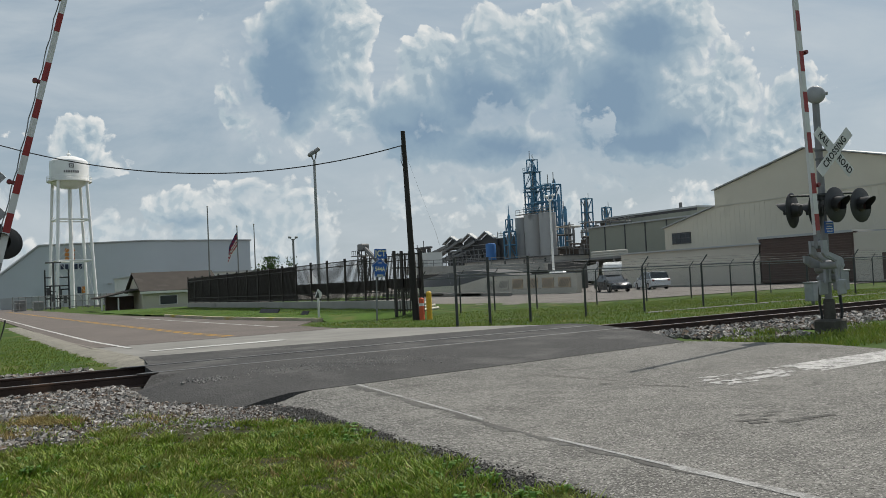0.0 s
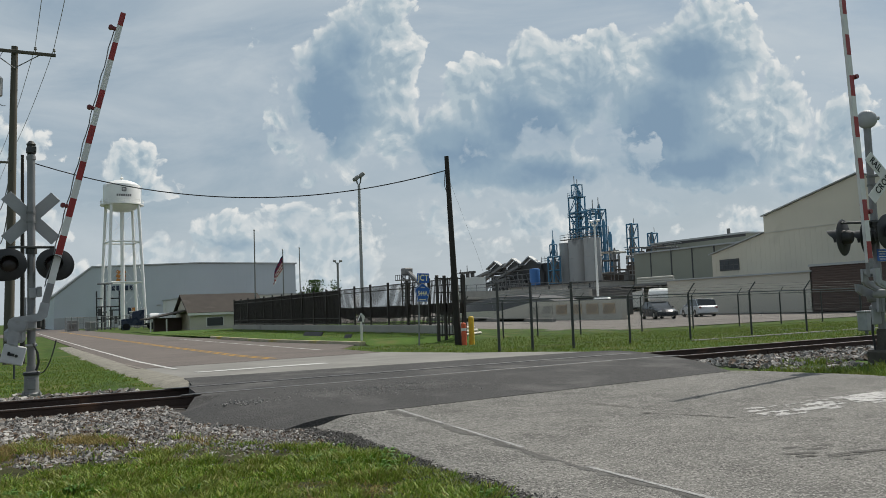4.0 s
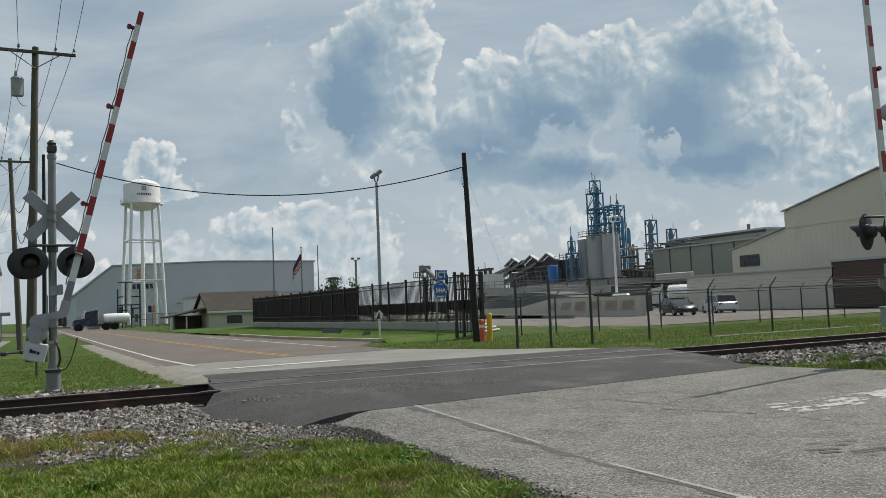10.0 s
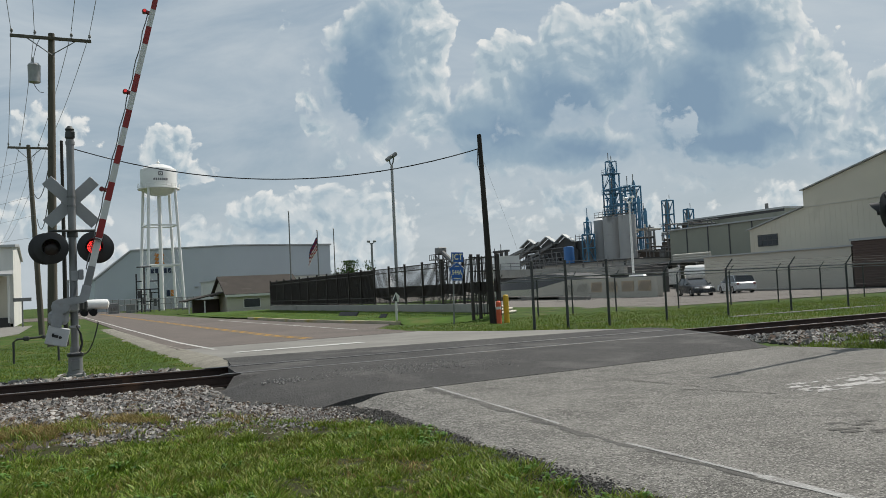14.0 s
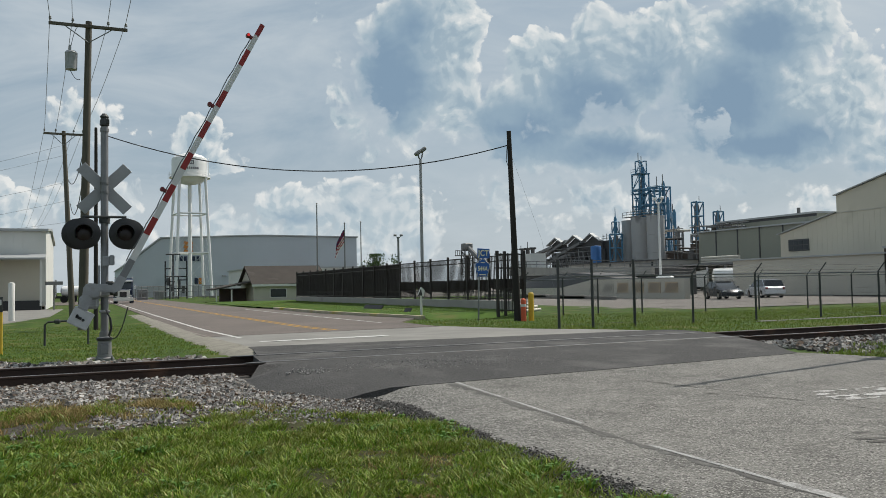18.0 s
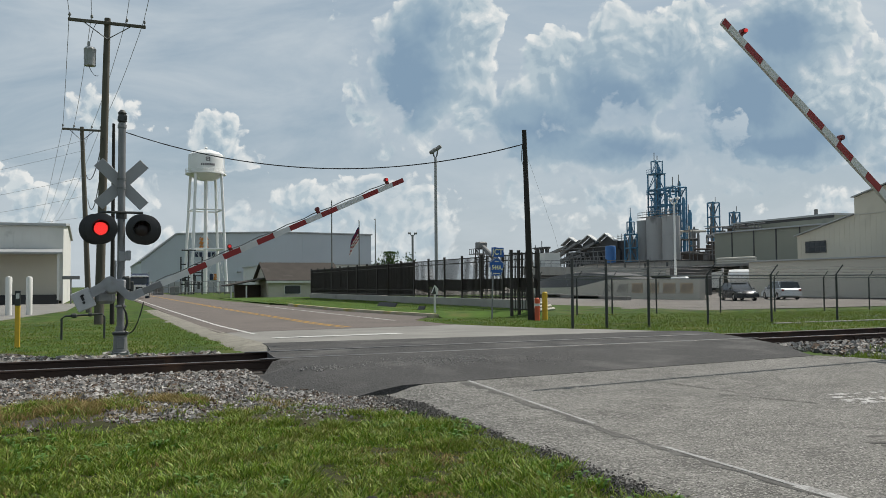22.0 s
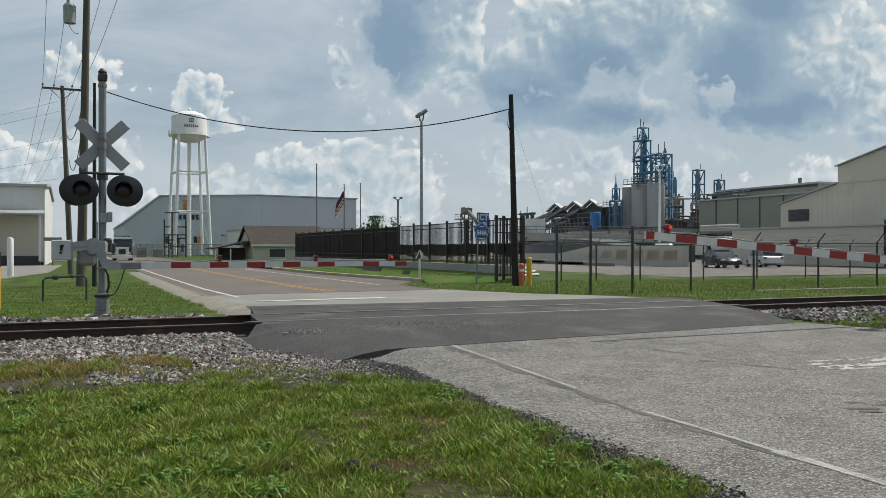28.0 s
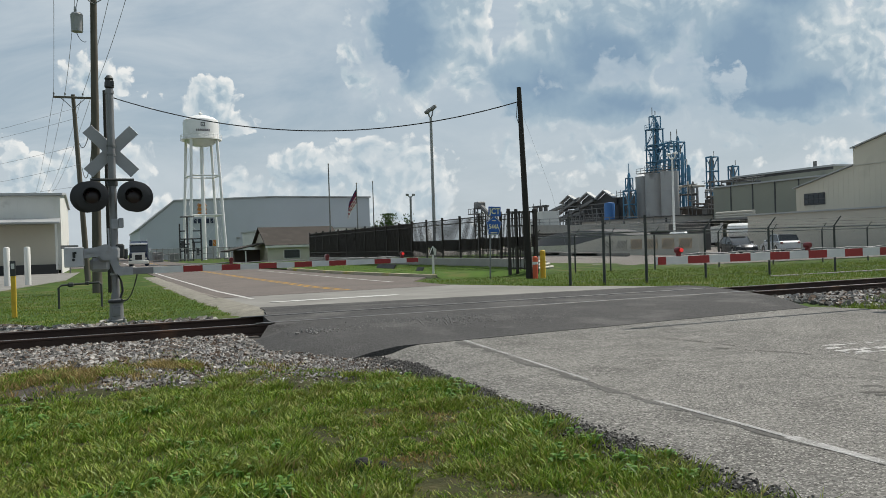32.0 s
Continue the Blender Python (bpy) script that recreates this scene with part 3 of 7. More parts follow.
def words(name, text, size, at, material, parent, depth=0.004, spread=1.0, squeeze=1.0):
    cu = bpy.data.curves.new(name, "FONT")
    cu.body, cu.size, cu.extrude, cu.offset = text, size, depth, 0.022 * size
    cu.align_x, cu.align_y, cu.space_character = "CENTER", "CENTER", spread
    tmp = bpy.data.objects.new(name, cu)
    scene.collection.objects.link(tmp)
    bpy.context.view_layer.update()
    me = bpy.data.meshes.new_from_object(tmp.evaluated_get(bpy.context.evaluated_depsgraph_get()))
    bpy.data.objects.remove(tmp)
    me.transform(Matrix.Diagonal((squeeze, 1, 1, 1)))
    me.materials.clear()
    me.materials.append(M[material])
    ob = new(name, me)
    ob.parent = parent
    ob.matrix_basis = at
    return ob


def sag(a, b, drop, n=16):
    a, b = Vector(a), Vector(b)
    return [a.lerp(b, i / n) - Vector((0, 0, drop * 4 * (i / n) * (1 - i / n))) for i in range(n + 1)]


def line(t, stops):
    """Straight between (t, value) stops."""
    if t <= stops[0][0]:
        return stops[0][1]
    for (a, p), (b, q) in zip(stops, stops[1:]):
        if t <= b:
            return p + (q - p) * (t - a) / (b - a)
    return stops[-1][1]


# ---------- lie of the land ----------
RAIL_TOP = 0.30
NEAR_RAIL, FAR_RAIL = 13.365, 14.87


def land(x, y):
    """Height of the soil."""
    z = line(y, [(5, 0.0), (8, 0.02), (10.6, 0.08), (11.6, 0.12), (16.6, 0.14), (20, 0.12), (26, 0.05), (36, 0.0)])
    if 20 < x < 200 and y > 24:
        z -= 0.12 * min(1, (x - 20) / 15) * min(1, (y - 24) / 6)
    return z


def crown(y):
    """Height of the road."""
    return line(y, [(0, 0.03), (6, 0.06), (9.9, 0.19), (12.2, 0.292), (13, 0.30), (15.3, 0.30), (17.5, 0.24), (21, 0.18), (30, 0.07), (50, 0.03), (400, 0.03)])


def grade(lo, hi, mid0, mid1, step, far):
    """Coordinates close together in the middle and wide apart outside."""
    out = [mid0 + step * i for i in range(int((mid1 - mid0) / step) + 1)]
    d = step
    while out[-1] < hi:
        d *= far
        out.append(out[-1] + d)
    d = step
    while out[0] > lo:
        d *= far
        out.insert(0, out[0] - d)
    return out


def build_ground():
    xs, ys = grade(-2500, 2500, -12, 40, 0.5, 1.35), grade(-2500, 2500, 0, 40, 0.5, 1.35)
    b = Build()
    for y in ys:
        for x in xs:
            near = -15 < x < 45 and -5 < y < 45
            dz = 0.03 * noise.noise((x * 0.7, y * 0.7, 3)) + 0.015 * noise.noise((x * 2.1, y * 2.1, 7)) if near else 0
            b.v.append((x, y, land(x, y) + dz - (0.06 if 12 < y < 16 else 0)))
    n = len(xs)
    b.f = [(j * n + i, j * n + i + 1, (j + 1) * n + i + 1, (j + 1) * n + i) for j in range(len(ys) - 1) for i in range(n - 1)]
    keep = [i for i, x in enumerate(xs) if -5 <= x <= 3.6]
    rows = [j for j, y in enumerate(ys) if 2.4 <= y <= 9.6]
    soil = Build()
    soil.v = [(b.v[j * n + i][0], b.v[j * n + i][1], b.v[j * n + i][2] + 0.008) for j in rows for i in keep]
    w = len(keep)
    soil.f = [(j * w + i, j * w + i + 1, (j + 1) * w + i + 1, (j + 1) * w + i) for j in range(len(rows) - 1) for i in range(w - 1)]
    single("soil", soil, "soil", "dark soil showing between the tufts of grass", "soil", kind="structure")
    single("ground", b, "grass", "flat grassy ground on both sides of the railway", "ground", kind="structure")


def slab(rows, lift, thick, cols=14):
    """A paved strip from rows of (xl, yl, xr, yr), laid on the road's height, with edges that go down into the soil."""
    b = Build()
    n = cols + 1
    for xl, yl, xr, yr in rows:
        for i in range(n):
            k = i / cols
            x, y = xl + (xr - xl) * k, yl + (yr - yl) * k
            z = max(crown(y), land(x, y) + 0.015)
            if y < 12.9:                    # the shoulder slopes down to the gravel
                q = max(0.0, min(1.0, (x - xl) / 0.6))
                z = z - (z - land(x, y) - 0.012) * (1 - q * q * (3 - 2 * q))
            b.v.append((x, y, z + lift))
    m = len(rows)
    top = n * m
    b.v += [(x, y, z - thick) for x, y, z in b.v]
    b.f = [(j * n + i, j * n + i + 1, (j + 1) * n + i + 1, (j + 1) * n + i) for j in range(m - 1) for i in range(cols)]
    rim = [(0, i) for i in range(n)] + [(j, n - 1) for j in range(1, m)] + [(m - 1, i) for i in range(n - 2, -1, -1)] + [(j, 0) for j in range(m - 2, 0, -1)]
    ids = [j * n + i for j, i in rim]
    b.f += [(p, p + top, q + top, q) for p, q in zip(ids, ids[1:] + ids[:1])]
    return b


def wobble(y, k, amp=0.12):
    return amp * (noise.noise((y * 0.9, k, 0)) + 0.6 * noise.noise((y * 3.1, k, 4)))


def build_roads():
    ys = [-60, -30, -15] + [-8 + 0.4 * i for i in range(46)]
    rows = []
    for y in ys:
        if y <= 10.2:
            x0 = 3.5 + wobble(y, 1, 0.13) - 0.25 * max(0, (y - 9.2))
            rows.append((x0, y - 0.15 * max(0, (y - 9)), line(y, [(5, 12.9), (9, 12.5), (10.2, 11.6)]) + wobble(y, 2), y + 0.15 * max(0, y - 9)))
    rows.append((3.35, 10.12, 11.3, 10.6))
    single("road_near", slab(rows, 0.0, 0.25, 40), "road", "worn pale grey asphalt road with coarse grain", "road", kind="structure")
    rows = []
    edge = [(9.9, 2.95), (10.6, 2.45), (11.4, 2.15), (12.4, 2.2), (13.2, 2.7), (14.6, 2.75), (15.6, 3.0), (16.6, 3.15), (18.1, 3.3)]
    right = [(10.55, 11.3), (12, 12.0), (13.4, 12.55), (15, 13.2), (16.5, 13.7), (17.2, 13.5)]
    for i in range(34):
        k = i / 33
        yl, yr = 9.92 + (18.15 - 9.92) * k, 10.5 + (16.95 - 10.5) * k
        rows.append((line(yl, edge) + wobble(yl, 5, 0.07), yl, line(yr, right) + wobble(yr, 6, 0.06), yr))
    single("crossing_asphalt", slab(rows, 0.006, 0.3, 24), "patch", "dark newer asphalt laid over the level crossing", "asphalt", kind="structure")
    rows = [(3.35, 18.1, 13.4, 16.95), (3.3, 19, 13.1, 18.4), (3.2, 21, 12.0, 21.4), (3.2, 24, 11.2, 25.0), (3.2, 25.5, 10.9, 26.3)]
    fine = [rows[0]]
    for a, b in zip(rows, rows[1:]):
        fine += [tuple(p + (q - p) * (i + 1) / 4 for p, q in zip(a, b)) for i in range(4)]
    single("road_apron", slab(fine, -0.002, 0.25), "concrete", "pale concrete road apron beyond the railway", "road", kind="structure")
    rows = [(3.2, 24.4, 10.95, 25.2), (3.3, 30, 11.5, 30.4), (3.3, 36, 13.6, 34.0), (3.3, 40, 12.9, 39), (3.4, 45, 12.45, 45), (3.4, 58, 12.45, 58), (3.4, 62, 11.9, 62), (3.4, 80, 11.3, 80), (3.4, 110, 11.3, 110),
            (3.4, 150, 11.3, 150), (3.4, 400, 11.3, 400)]
    fine = [rows[0]]
    for a, b in zip(rows, rows[1:]):
        k = max(1, int((b[1] - a[1]) / 2.0)) if b[1] < 80 else 1
        fine += [tuple(p + (q - p) * (i + 1) / k for p, q in zip(a, b)) for i in range(k)]
    single("road_far", slab(fine, 0.004, 0.25), "far_road", "reddish brown asphalt road leading away to the factory", "road", kind="structure")
    b = Build()
    ys = [15.8 + 0.4 * i for i in range(96)]
    for y in ys:
        out = 2.75 + 0.25 * noise.noise((y * 0.6, 1, 1)) + 0.15 * noise.noise((y * 2.2, 1, 4))
        b.v += [(line(y, [(15.6, 3.1), (16.6, 3.25), (18.1, 3.36)]), y, max(crown(y), land(3.3, y) + 0.015) + 0.006), (2.98 if y < 18 else 3.12, y, (crown(y) + land(3, y)) / 2 + 0.03), (out, y, land(out, y) + 0.035), (out - 0.2, y, land(out, y) - 0.05)]
    b.f = [(4 * i + k + 1, 4 * i + k, 4 * i + k + 4, 4 * i + k + 5) for i in range(len(ys) - 1) for k in range(3)]
    single("road_shoulder", b, "sand", "pale dusty sand along the road's edge", "shoulder", kind="structure")
    # side road that leaves to the left far off
    single("road_side", slab([(-90, 104, 3.5, 104), (-90, 136, 3.5, 136)], 0.002, 0.25), "far_road", "side road turning off before the warehouse", "road", kind="structure")


def stripe(name, x0, y0, x1, y1, w, material, label, lift=0.008, broken=0.0, seed=1):
    """A painted line a hair above the road, its rims and ends worn away."""
    rnd = random.Random(seed)
    b = Build()
    d = Vector((x1 - x0, y1 - y0))
    n = max(1, int(d.length / 0.5))
    s = Vector((-d.y, d.x)).normalized() * w / 2
    for i in range(n):
        if rnd.random() < broken:
            continue
        pts = []
        for k in (i / n, (i + 1) / n):
            c = Vector((x0, y0)) + d * k
            j = 1 + 0.35 * noise.noise((c.x * 3, c.y * 3, seed))
            pts.append((c - s * j, c + s * j))
        (a, e), (p, q) = pts
        b.add([(t.x, t.y, max(crown(t.y), land(t.x, t.y) + 0.015) + lift) for t in (a, p, q, e)], [(3, 2, 1, 0) if (p - a).cross(e - a) < 0 else (0, 1, 2, 3)])
    single(name, b, material, label, "road marking", kind="structure")


def build_markings():
    b = Build()
    for i in range(150):
        y = -5 + 0.1 * i
        if y > 10:
            break
        row = []
        for t in (y, y + 0.1):
            w = max(0.0, min(0.2, 0.075 + 0.16 * noise.noise((0, t * 1.9, 5)) + 0.12 * noise.noise((0, t * 6, 5)))) * min(1, max(0, (t - 3.9) / 0.8))
            x = 4.50 + 0.002 * t + 0.02 * noise.noise((3, t * 2, 1))
            row += [(x - w, t), (x, t)]
        if row[1][0] - row[0][0] < 0.02 and row[3][0] - row[2][0] < 0.02:
            continue
        b.add([(p, t, max(crown(t), land(p, t) + 0.015) + 0.003) for p, t in (row[0], row[1], row[3], row[2])], [(0, 1, 2, 3)])
    single("tar_seam", b, "seam", "dark filled joint beside the edge line", "road marking", kind="structure")
    stripe("edge_line", 4.535, -20, 4.55, 4.4, 0.105, "white_line", "worn white edge line on the asphalt", lift=0.004, broken=0.05, seed=2)
    stripe("edge_line", 4.55, 4.4, 4.58, 10.1, 0.05, "white_line", "worn thin white edge line on the asphalt", lift=0.004, broken=0.22, seed=12)
    stripe("edge_line", 3.95, 22.6, 3.95, 150, 0.13, "bright_line", "white edge line of the far road", seed=3)
    stripe("edge_line", 10.75, 30.5, 10.75, 60, 0.11, "bright_line", "white edge line of the far road", seed=4)
    stripe("stop_line", 4.0, 20.35, 7.4, 20.6, 0.45, "bright_line", "faded white stop line before the railway", seed=5)
    for x in (7.25, 7.5):
        stripe("centre_line", x, 25.5, x, 150, 0.11, "yellow_line", "worn double yellow centre line", seed=int(x * 4))
    # the stop line on this side: whole at one end, scoured to scraps at the other
    b = Build()
    c = 0.05
    for i in range(int(4.5 / c)):
        for k in range(int(0.68 / c)):
            x, y = 8.0 + c * i, 6.8 + c * k
            worn = line(x, [(8.0, 0.08), (9.3, 0.0), (9.7, 0.25), (9.95, -0.35), (12.5, -0.5)])
            if 0.7 * noise.noise((x * 1.6 + y * 1.2, y * 7.5, 3)) + 0.4 * noise.noise((x * 9, y * 9, 5)) < worn:
                continue
            z = max(crown(y), land(x, y) + 0.015) + 0.004
            sl = (crown(y + c) - crown(y))
            b.add([(x, y, z), (x + c, y, z), (x + c, y + c, z + sl), (x, y + c, z + sl)], [(0, 1, 2, 3)])
    single("stop_line", b, "scrap_line", "worn white stop line scoured by tyres", "road marking", kind="structure")
    # rubber dragged over the asphalt by turning wheels
    for k, (x0, y0, x1, y1, w) in enumerate(((7.75, 6.95, 8.1, 4.9, 0.09), (7.7, 6.6, 8.45, 4.95, 0.07), (6.7, 9.7, 7.35, 7.8, 0.1), (6.95, 7.95, 7.6, 7.05, 0.08), (6.3, 5.3, 7.2, 5.05, 0.28), (6.5, 4.9, 7.0, 4.8, 0.16))):
        b = Build()
        n = int(math.hypot(x1 - x0, y1 - y0) / 0.06)
        for i in range(n):
            p, q = (x0 + (x1 - x0) * i / n, y0 + (y1 - y0) * i / n), (x0 + (x1 - x0) * (i + 1) / n, y0 + (y1 - y0) * (i + 1) / n)
            for j in range(4):
                if noise.noise((p[0] * 3.1, p[1] * 3.1, j * 3.7 + k)) < 0.0:
                    continue
                o = w * (j - 1.5) * 0.5
                b.add([(a, t + o + e, max(crown(t), land(a, t) + 0.015) + 0.0035) for a, t, e in ((*p, 0), (*p, w * 0.3), (*q, w * 0.3), (*q, 0))], [(3, 2, 1, 0)])
        single("tyre_mark", b, "rubber", "dark rubber drag on the pale asphalt", "tyre mark", kind="structure")


def build_track():
    prof = [(-0.066, 0), (-0.066, 0.012), (-0.012, 0.03), (-0.01, 0.135), (-0.036, 0.145), (-0.036, 0.166), (-0.026, 0.172), (0.026, 0.172), (0.036, 0.166), (0.036, 0.145), (0.01, 0.135), (0.012, 0.03), (0.066, 0.012), (0.066, 0)]
    for y, who in ((NEAR_RAIL, "near"), (FAR_RAIL, "far")):
        rail = tagged(new("rail"), "rusty brown steel rail with a polished head", "rail", "rails of the railway")
        rail.matrix_basis = pose(0, y, RAIL_TOP - 0.18)
        b = Build()
        b.prism([(p[0], p[1] * 1.03) for p in prof], -160, 220, "x")
        part("rail_profile", b, "rail", rail)
        b = Build().box(30, 0, 0.1785, 380, 0.045, 0.004)
        part("rail_head", b, "shine", rail, "polished running surface")
        bar = Build()
        for q in (-1, 1):
            bar.box(0, q * 0.022, 0.085, 0.9, 0.022, 0.07, bev=0.006)
            for k in range(4):
                bar.lathe([(0.016, -0.02), (0.016, 0.02)], 6, (-0.33 + 0.22 * k, q * 0.04, 0.085), "y")
        me = bar.mesh("joint_bar", M["rail"])
        for x in np.arange(-20, 40, 6.0):
            if not 2 < x < 13:
                share("joint_bar", me, rail, pose(x + (0 if who == "near" else 2.6), 0, 0), "bolted joint bar")
    tie_me = Build().box(0, 0, 0, 0.22, 2.6, 0.17, bev=0.012).mesh("sleeper", M["tie"])
    track = thing("track_bed", pose(0, 14.12, 0), "buried timber sleepers under the rails", "sleepers", kind="structure")
    for i in range(-40, 130):
        x = i * 0.52
        if not 2.6 < x < 12.6:
            share("sleeper", tie_me, track, pose(x, 0.05 * math.sin(i * 2.3), RAIL_TOP - 0.18 - 0.085, 0, 0, 0.8 * math.sin(i * 1.7)))
    # two dark slots beside the rails where they cross the road
    for y in (NEAR_RAIL + 0.075, FAR_RAIL - 0.075):
        b = Build().box(7.6, y, RAIL_TOP + 0.006, 10.2, 0.075, 0.012)
        single("flangeway", b, "black", "dark groove beside the rail in the crossing", "groove", kind="structure")
    b = Build()
    for y in (NEAR_RAIL, FAR_RAIL):
        b.box(7.6, y, RAIL_TOP + 0.007, 10.4, 0.07, 0.014, bev=0.004)
    single("crossing_rail_heads", b, "worn_steel", "polished rail heads flush with the asphalt", "rail", kind="structure")


def bed_height(x, y):
    """Top of the ballast."""
    return line(y, [(9.8, 0.02), (10.7, 0.07), (11.8, 0.11), (12.9, 0.15), (13.3, 0.13), (14.1, 0.13), (14.95, 0.13), (15.3, 0.15), (16.6, 0.13), (17.6, 0.08)])


def build_ballast():
    b = Build()
    xs, ys = [-160, -80] + [-40 + i for i in range(121)] + [120, 220], [9.9 + 0.3 * i for i in range(27)]
    for y in ys:
        for x in xs:
            off = 0.07 if 2.5 < x < 13 and 9.5 < y < 18 else 0
            b.v.append((x, y, bed_height(x, y) - 0.02 + 0.02 * noise.noise((x * 1.3, y * 1.3, 9)) - off))
    n = len(xs)
    b.f = [(j * n + i, j * n + i + 1, (j + 1) * n + i + 1, (j + 1) * n + i) for j in range(len(ys) - 1) for i in range(n - 1)]
    single("ballast_bed", b, "bed", "grey ballast bed of the railway", "ballast", kind="structure")
    d = Build()
    n = 48
    for i in range(n + 1):
        for k in range(9):
            x = -3.2 + 6.75 * i / n
            lo = 9.35 + 0.45 * noise.noise((x * 1.1, 0, 4)) + 0.25 * noise.noise((x * 3.1, 0, 4)) - 0.22 * max(0, x)
            y = lo + (11.2 - lo) * k / 8
            d.v.append((x, y, max(land(x, y), bed_height(x, y) - 0.01) + 0.012 + 0.012 * noise.noise((x * 4, y * 4, 2)) - (0.03 if k == 0 else 0)))
    d.f = [(i * 9 + k, (i + 1) * 9 + k, (i + 1) * 9 + k + 1, i * 9 + k + 1) for i in range(n) for k in range(8)]
    single("dirt_shoulder", d, "dirt", "gravelly brown dirt where road, track and grass meet", "dirt", kind="structure")
    chip = [(i, j, k) for i in (-1, 1) for j in (-1, 1) for k in (-1, 1)]
    hull = [(0, 1, 3), (0, 3, 2), (4, 6, 7), (4, 7, 5), (0, 4, 5), (0, 5, 1), (2, 3, 7), (2, 7, 6), (0, 2, 6), (0, 6, 4), (1, 5, 7), (1, 7, 3)]
    rnd = random.Random(5)
    spots = []

    def scatter(x0, x1, y0, y1, count, small, large, fade=None):
        for _ in range(count):
            x, y = rnd.uniform(x0, x1), rnd.uniform(y0, y1)
            if 2.15 < x < 12.6 and not (x < 3.2 and y < 11) and not (x > 12.0 and y > 16.9):
                continue
            if fade and noise.noise((x * 0.9, y * 0.9, 2)) > fade(x, y):
                continue
            spots.append((x, y, rnd.uniform(small, large)))

    scatter(-3.2, 3.3, 11.0, 13.25, 14000, 0.011, 0.036)
    scatter(-3.2, 3.4, 9.2, 11.2, 12000, 0.007, 0.028, lambda x, y: -0.42 + 0.55 * (y - 9.2) / 1.5 + 0.35 * max(0, x - 0.4) / 2)
    for _ in range(5000):                   # small gravel over the dirt by the corner of the road
        x, y = rnd.gauss(2.6, 0.8), rnd.gauss(9.75, 0.5)
        if x < 3.45 and y < 10.9:
            spots.append((x, y, rnd.uniform(0.005, 0.017)))
    scatter(-3.2, 3.3, 15.0, 17.0, 1800, 0.025, 0.055)
    scatter(-3.2, 0.2, 16.6, 18.2, 700, 0.02, 0.05, lambda x, y: 0.3 - 0.4 * (y - 16.6))
    scatter(11.0, 26, 11.2, 13.25, 4200, 0.025, 0.06, lambda x, y: 0.6)
    scatter(11.5, 18, 10.3, 11.4, 700, 0.025, 0.06, lambda x, y: -0.1)
    scatter(26, 60, 11.2, 13.2, 1500, 0.035, 0.075)
    scatter(-3.2, 3.3, 12.95, 13.3, 1200, 0.012, 0.04)
    crumbs, pale = [], []
    for _ in range(9000):                   # crumbs along the broken road edge
        y = rnd.uniform(2.5, 10.2)
        crumbs.append((3.52 + 0.13 * noise.noise((0, y * 1.1, 7)) - (0.25 * (y - 9.2) if y > 9.2 else 0) + rnd.gauss(-0.06, 0.11), y, rnd.uniform(0.004, 0.014)))
    for _ in range(900):
        x, y = rnd.gauss(5.1, 0.8), rnd.gauss(12.0, 0.35)
        if y < 12.9:
            pale.append((x, y, rnd.uniform(0.004, 0.011)))
    for _ in range(160):
        pale.append((rnd.gauss(3.1, 0.2), rnd.gauss(11.75, 0.12), rnd.uniform(0.006, 0.016)))
    for nm, heap, mt, label in (("asphalt_crumbs", crumbs, "crumb", "dark asphalt crumbs along the broken road edge"), ("loose_chippings", pale, "chipping", "pale loose chippings on the dark asphalt")):
        b = Build()
        for x, y, r in heap:
            q = Euler((rnd.gauss(0, 0.5), rnd.gauss(0, 0.5), rnd.random() * 6)).to_matrix()
            o = Vector((x, y, max(crown(y) + 0.006 if mt == "chipping" else 0, land(x, y) + 0.02) + r * 0.2))
            b.add([q @ Vector((c[0] * r, c[1] * r * 0.8, c[2] * r * 0.6)) * rnd.uniform(0.6, 1.15) + o for c in chip], hull)
        me = b.mesh(nm, M[mt])
        me.shade_flat()
        tagged(new(nm, me), label, "gravel", kind="stuff")
    b = Build()
    for x, y, r in spots:
        q = Euler((rnd.gauss(0, 0.5), rnd.gauss(0, 0.5), rnd.random() * 6)).to_matrix()
        sc = (r * rnd.uniform(0.8, 1.4), r * rnd.uniform(0.6, 1.05), r * rnd.uniform(0.4, 0.8))
        o = Vector((x, y, max(bed_height(x, y), land(x, y) + 0.015) + r * 0.2))
        b.add([q @ Vector((c[0] * sc[0], c[1] * sc[1], c[2] * sc[2])) * rnd.uniform(0.6, 1.15) + o for c in chip], hull)
    me = b.mesh("ballast_stones", M["ballast"])
    me.shade_flat()
    tagged(new("ballast_stones", me), "broken grey ballast stones beside the rails", "ballast", kind="stuff")


def blades(name, spots, material, label, lean=0.9, seed=3, wide=0.006):
    """Grass: bent blades, three corners and a middle pair each."""
    rnd = random.Random(seed)
    b = Build()
    for x, y, z, h, *out in spots:
        a = rnd.uniform(0, 6.283)
        w = wide * rnd.uniform(0.7, 1.4)
        dx, dy = math.cos(a) * w, math.sin(a) * w
        l = h * lean * rnd.uniform(0.2, 1.3)
        t = out[0] + rnd.gauss(0, 0.5) if out else rnd.uniform(0, 6.283)
        lx, ly = math.cos(t) * l, math.sin(t) * l
        k = len(b.v)
        b.v += [(x - dx, y - dy, z - 0.01), (x + dx, y + dy, z - 0.01), (x + lx * 0.35 + dx * 0.8, y + ly * 0.35 + dy * 0.8, z + h * 0.6), (x + lx * 0.35 - dx * 0.8, y + ly * 0.35 - dy * 0.8, z + h * 0.6), (x + lx, y + ly, z + h)]
        b.f += [(k, k + 1, k + 2, k + 3), (k + 3, k + 2, k + 4)]
    me = b.mesh(name, M[material])
    tagged(new(name, me), label, "grass", kind="stuff")


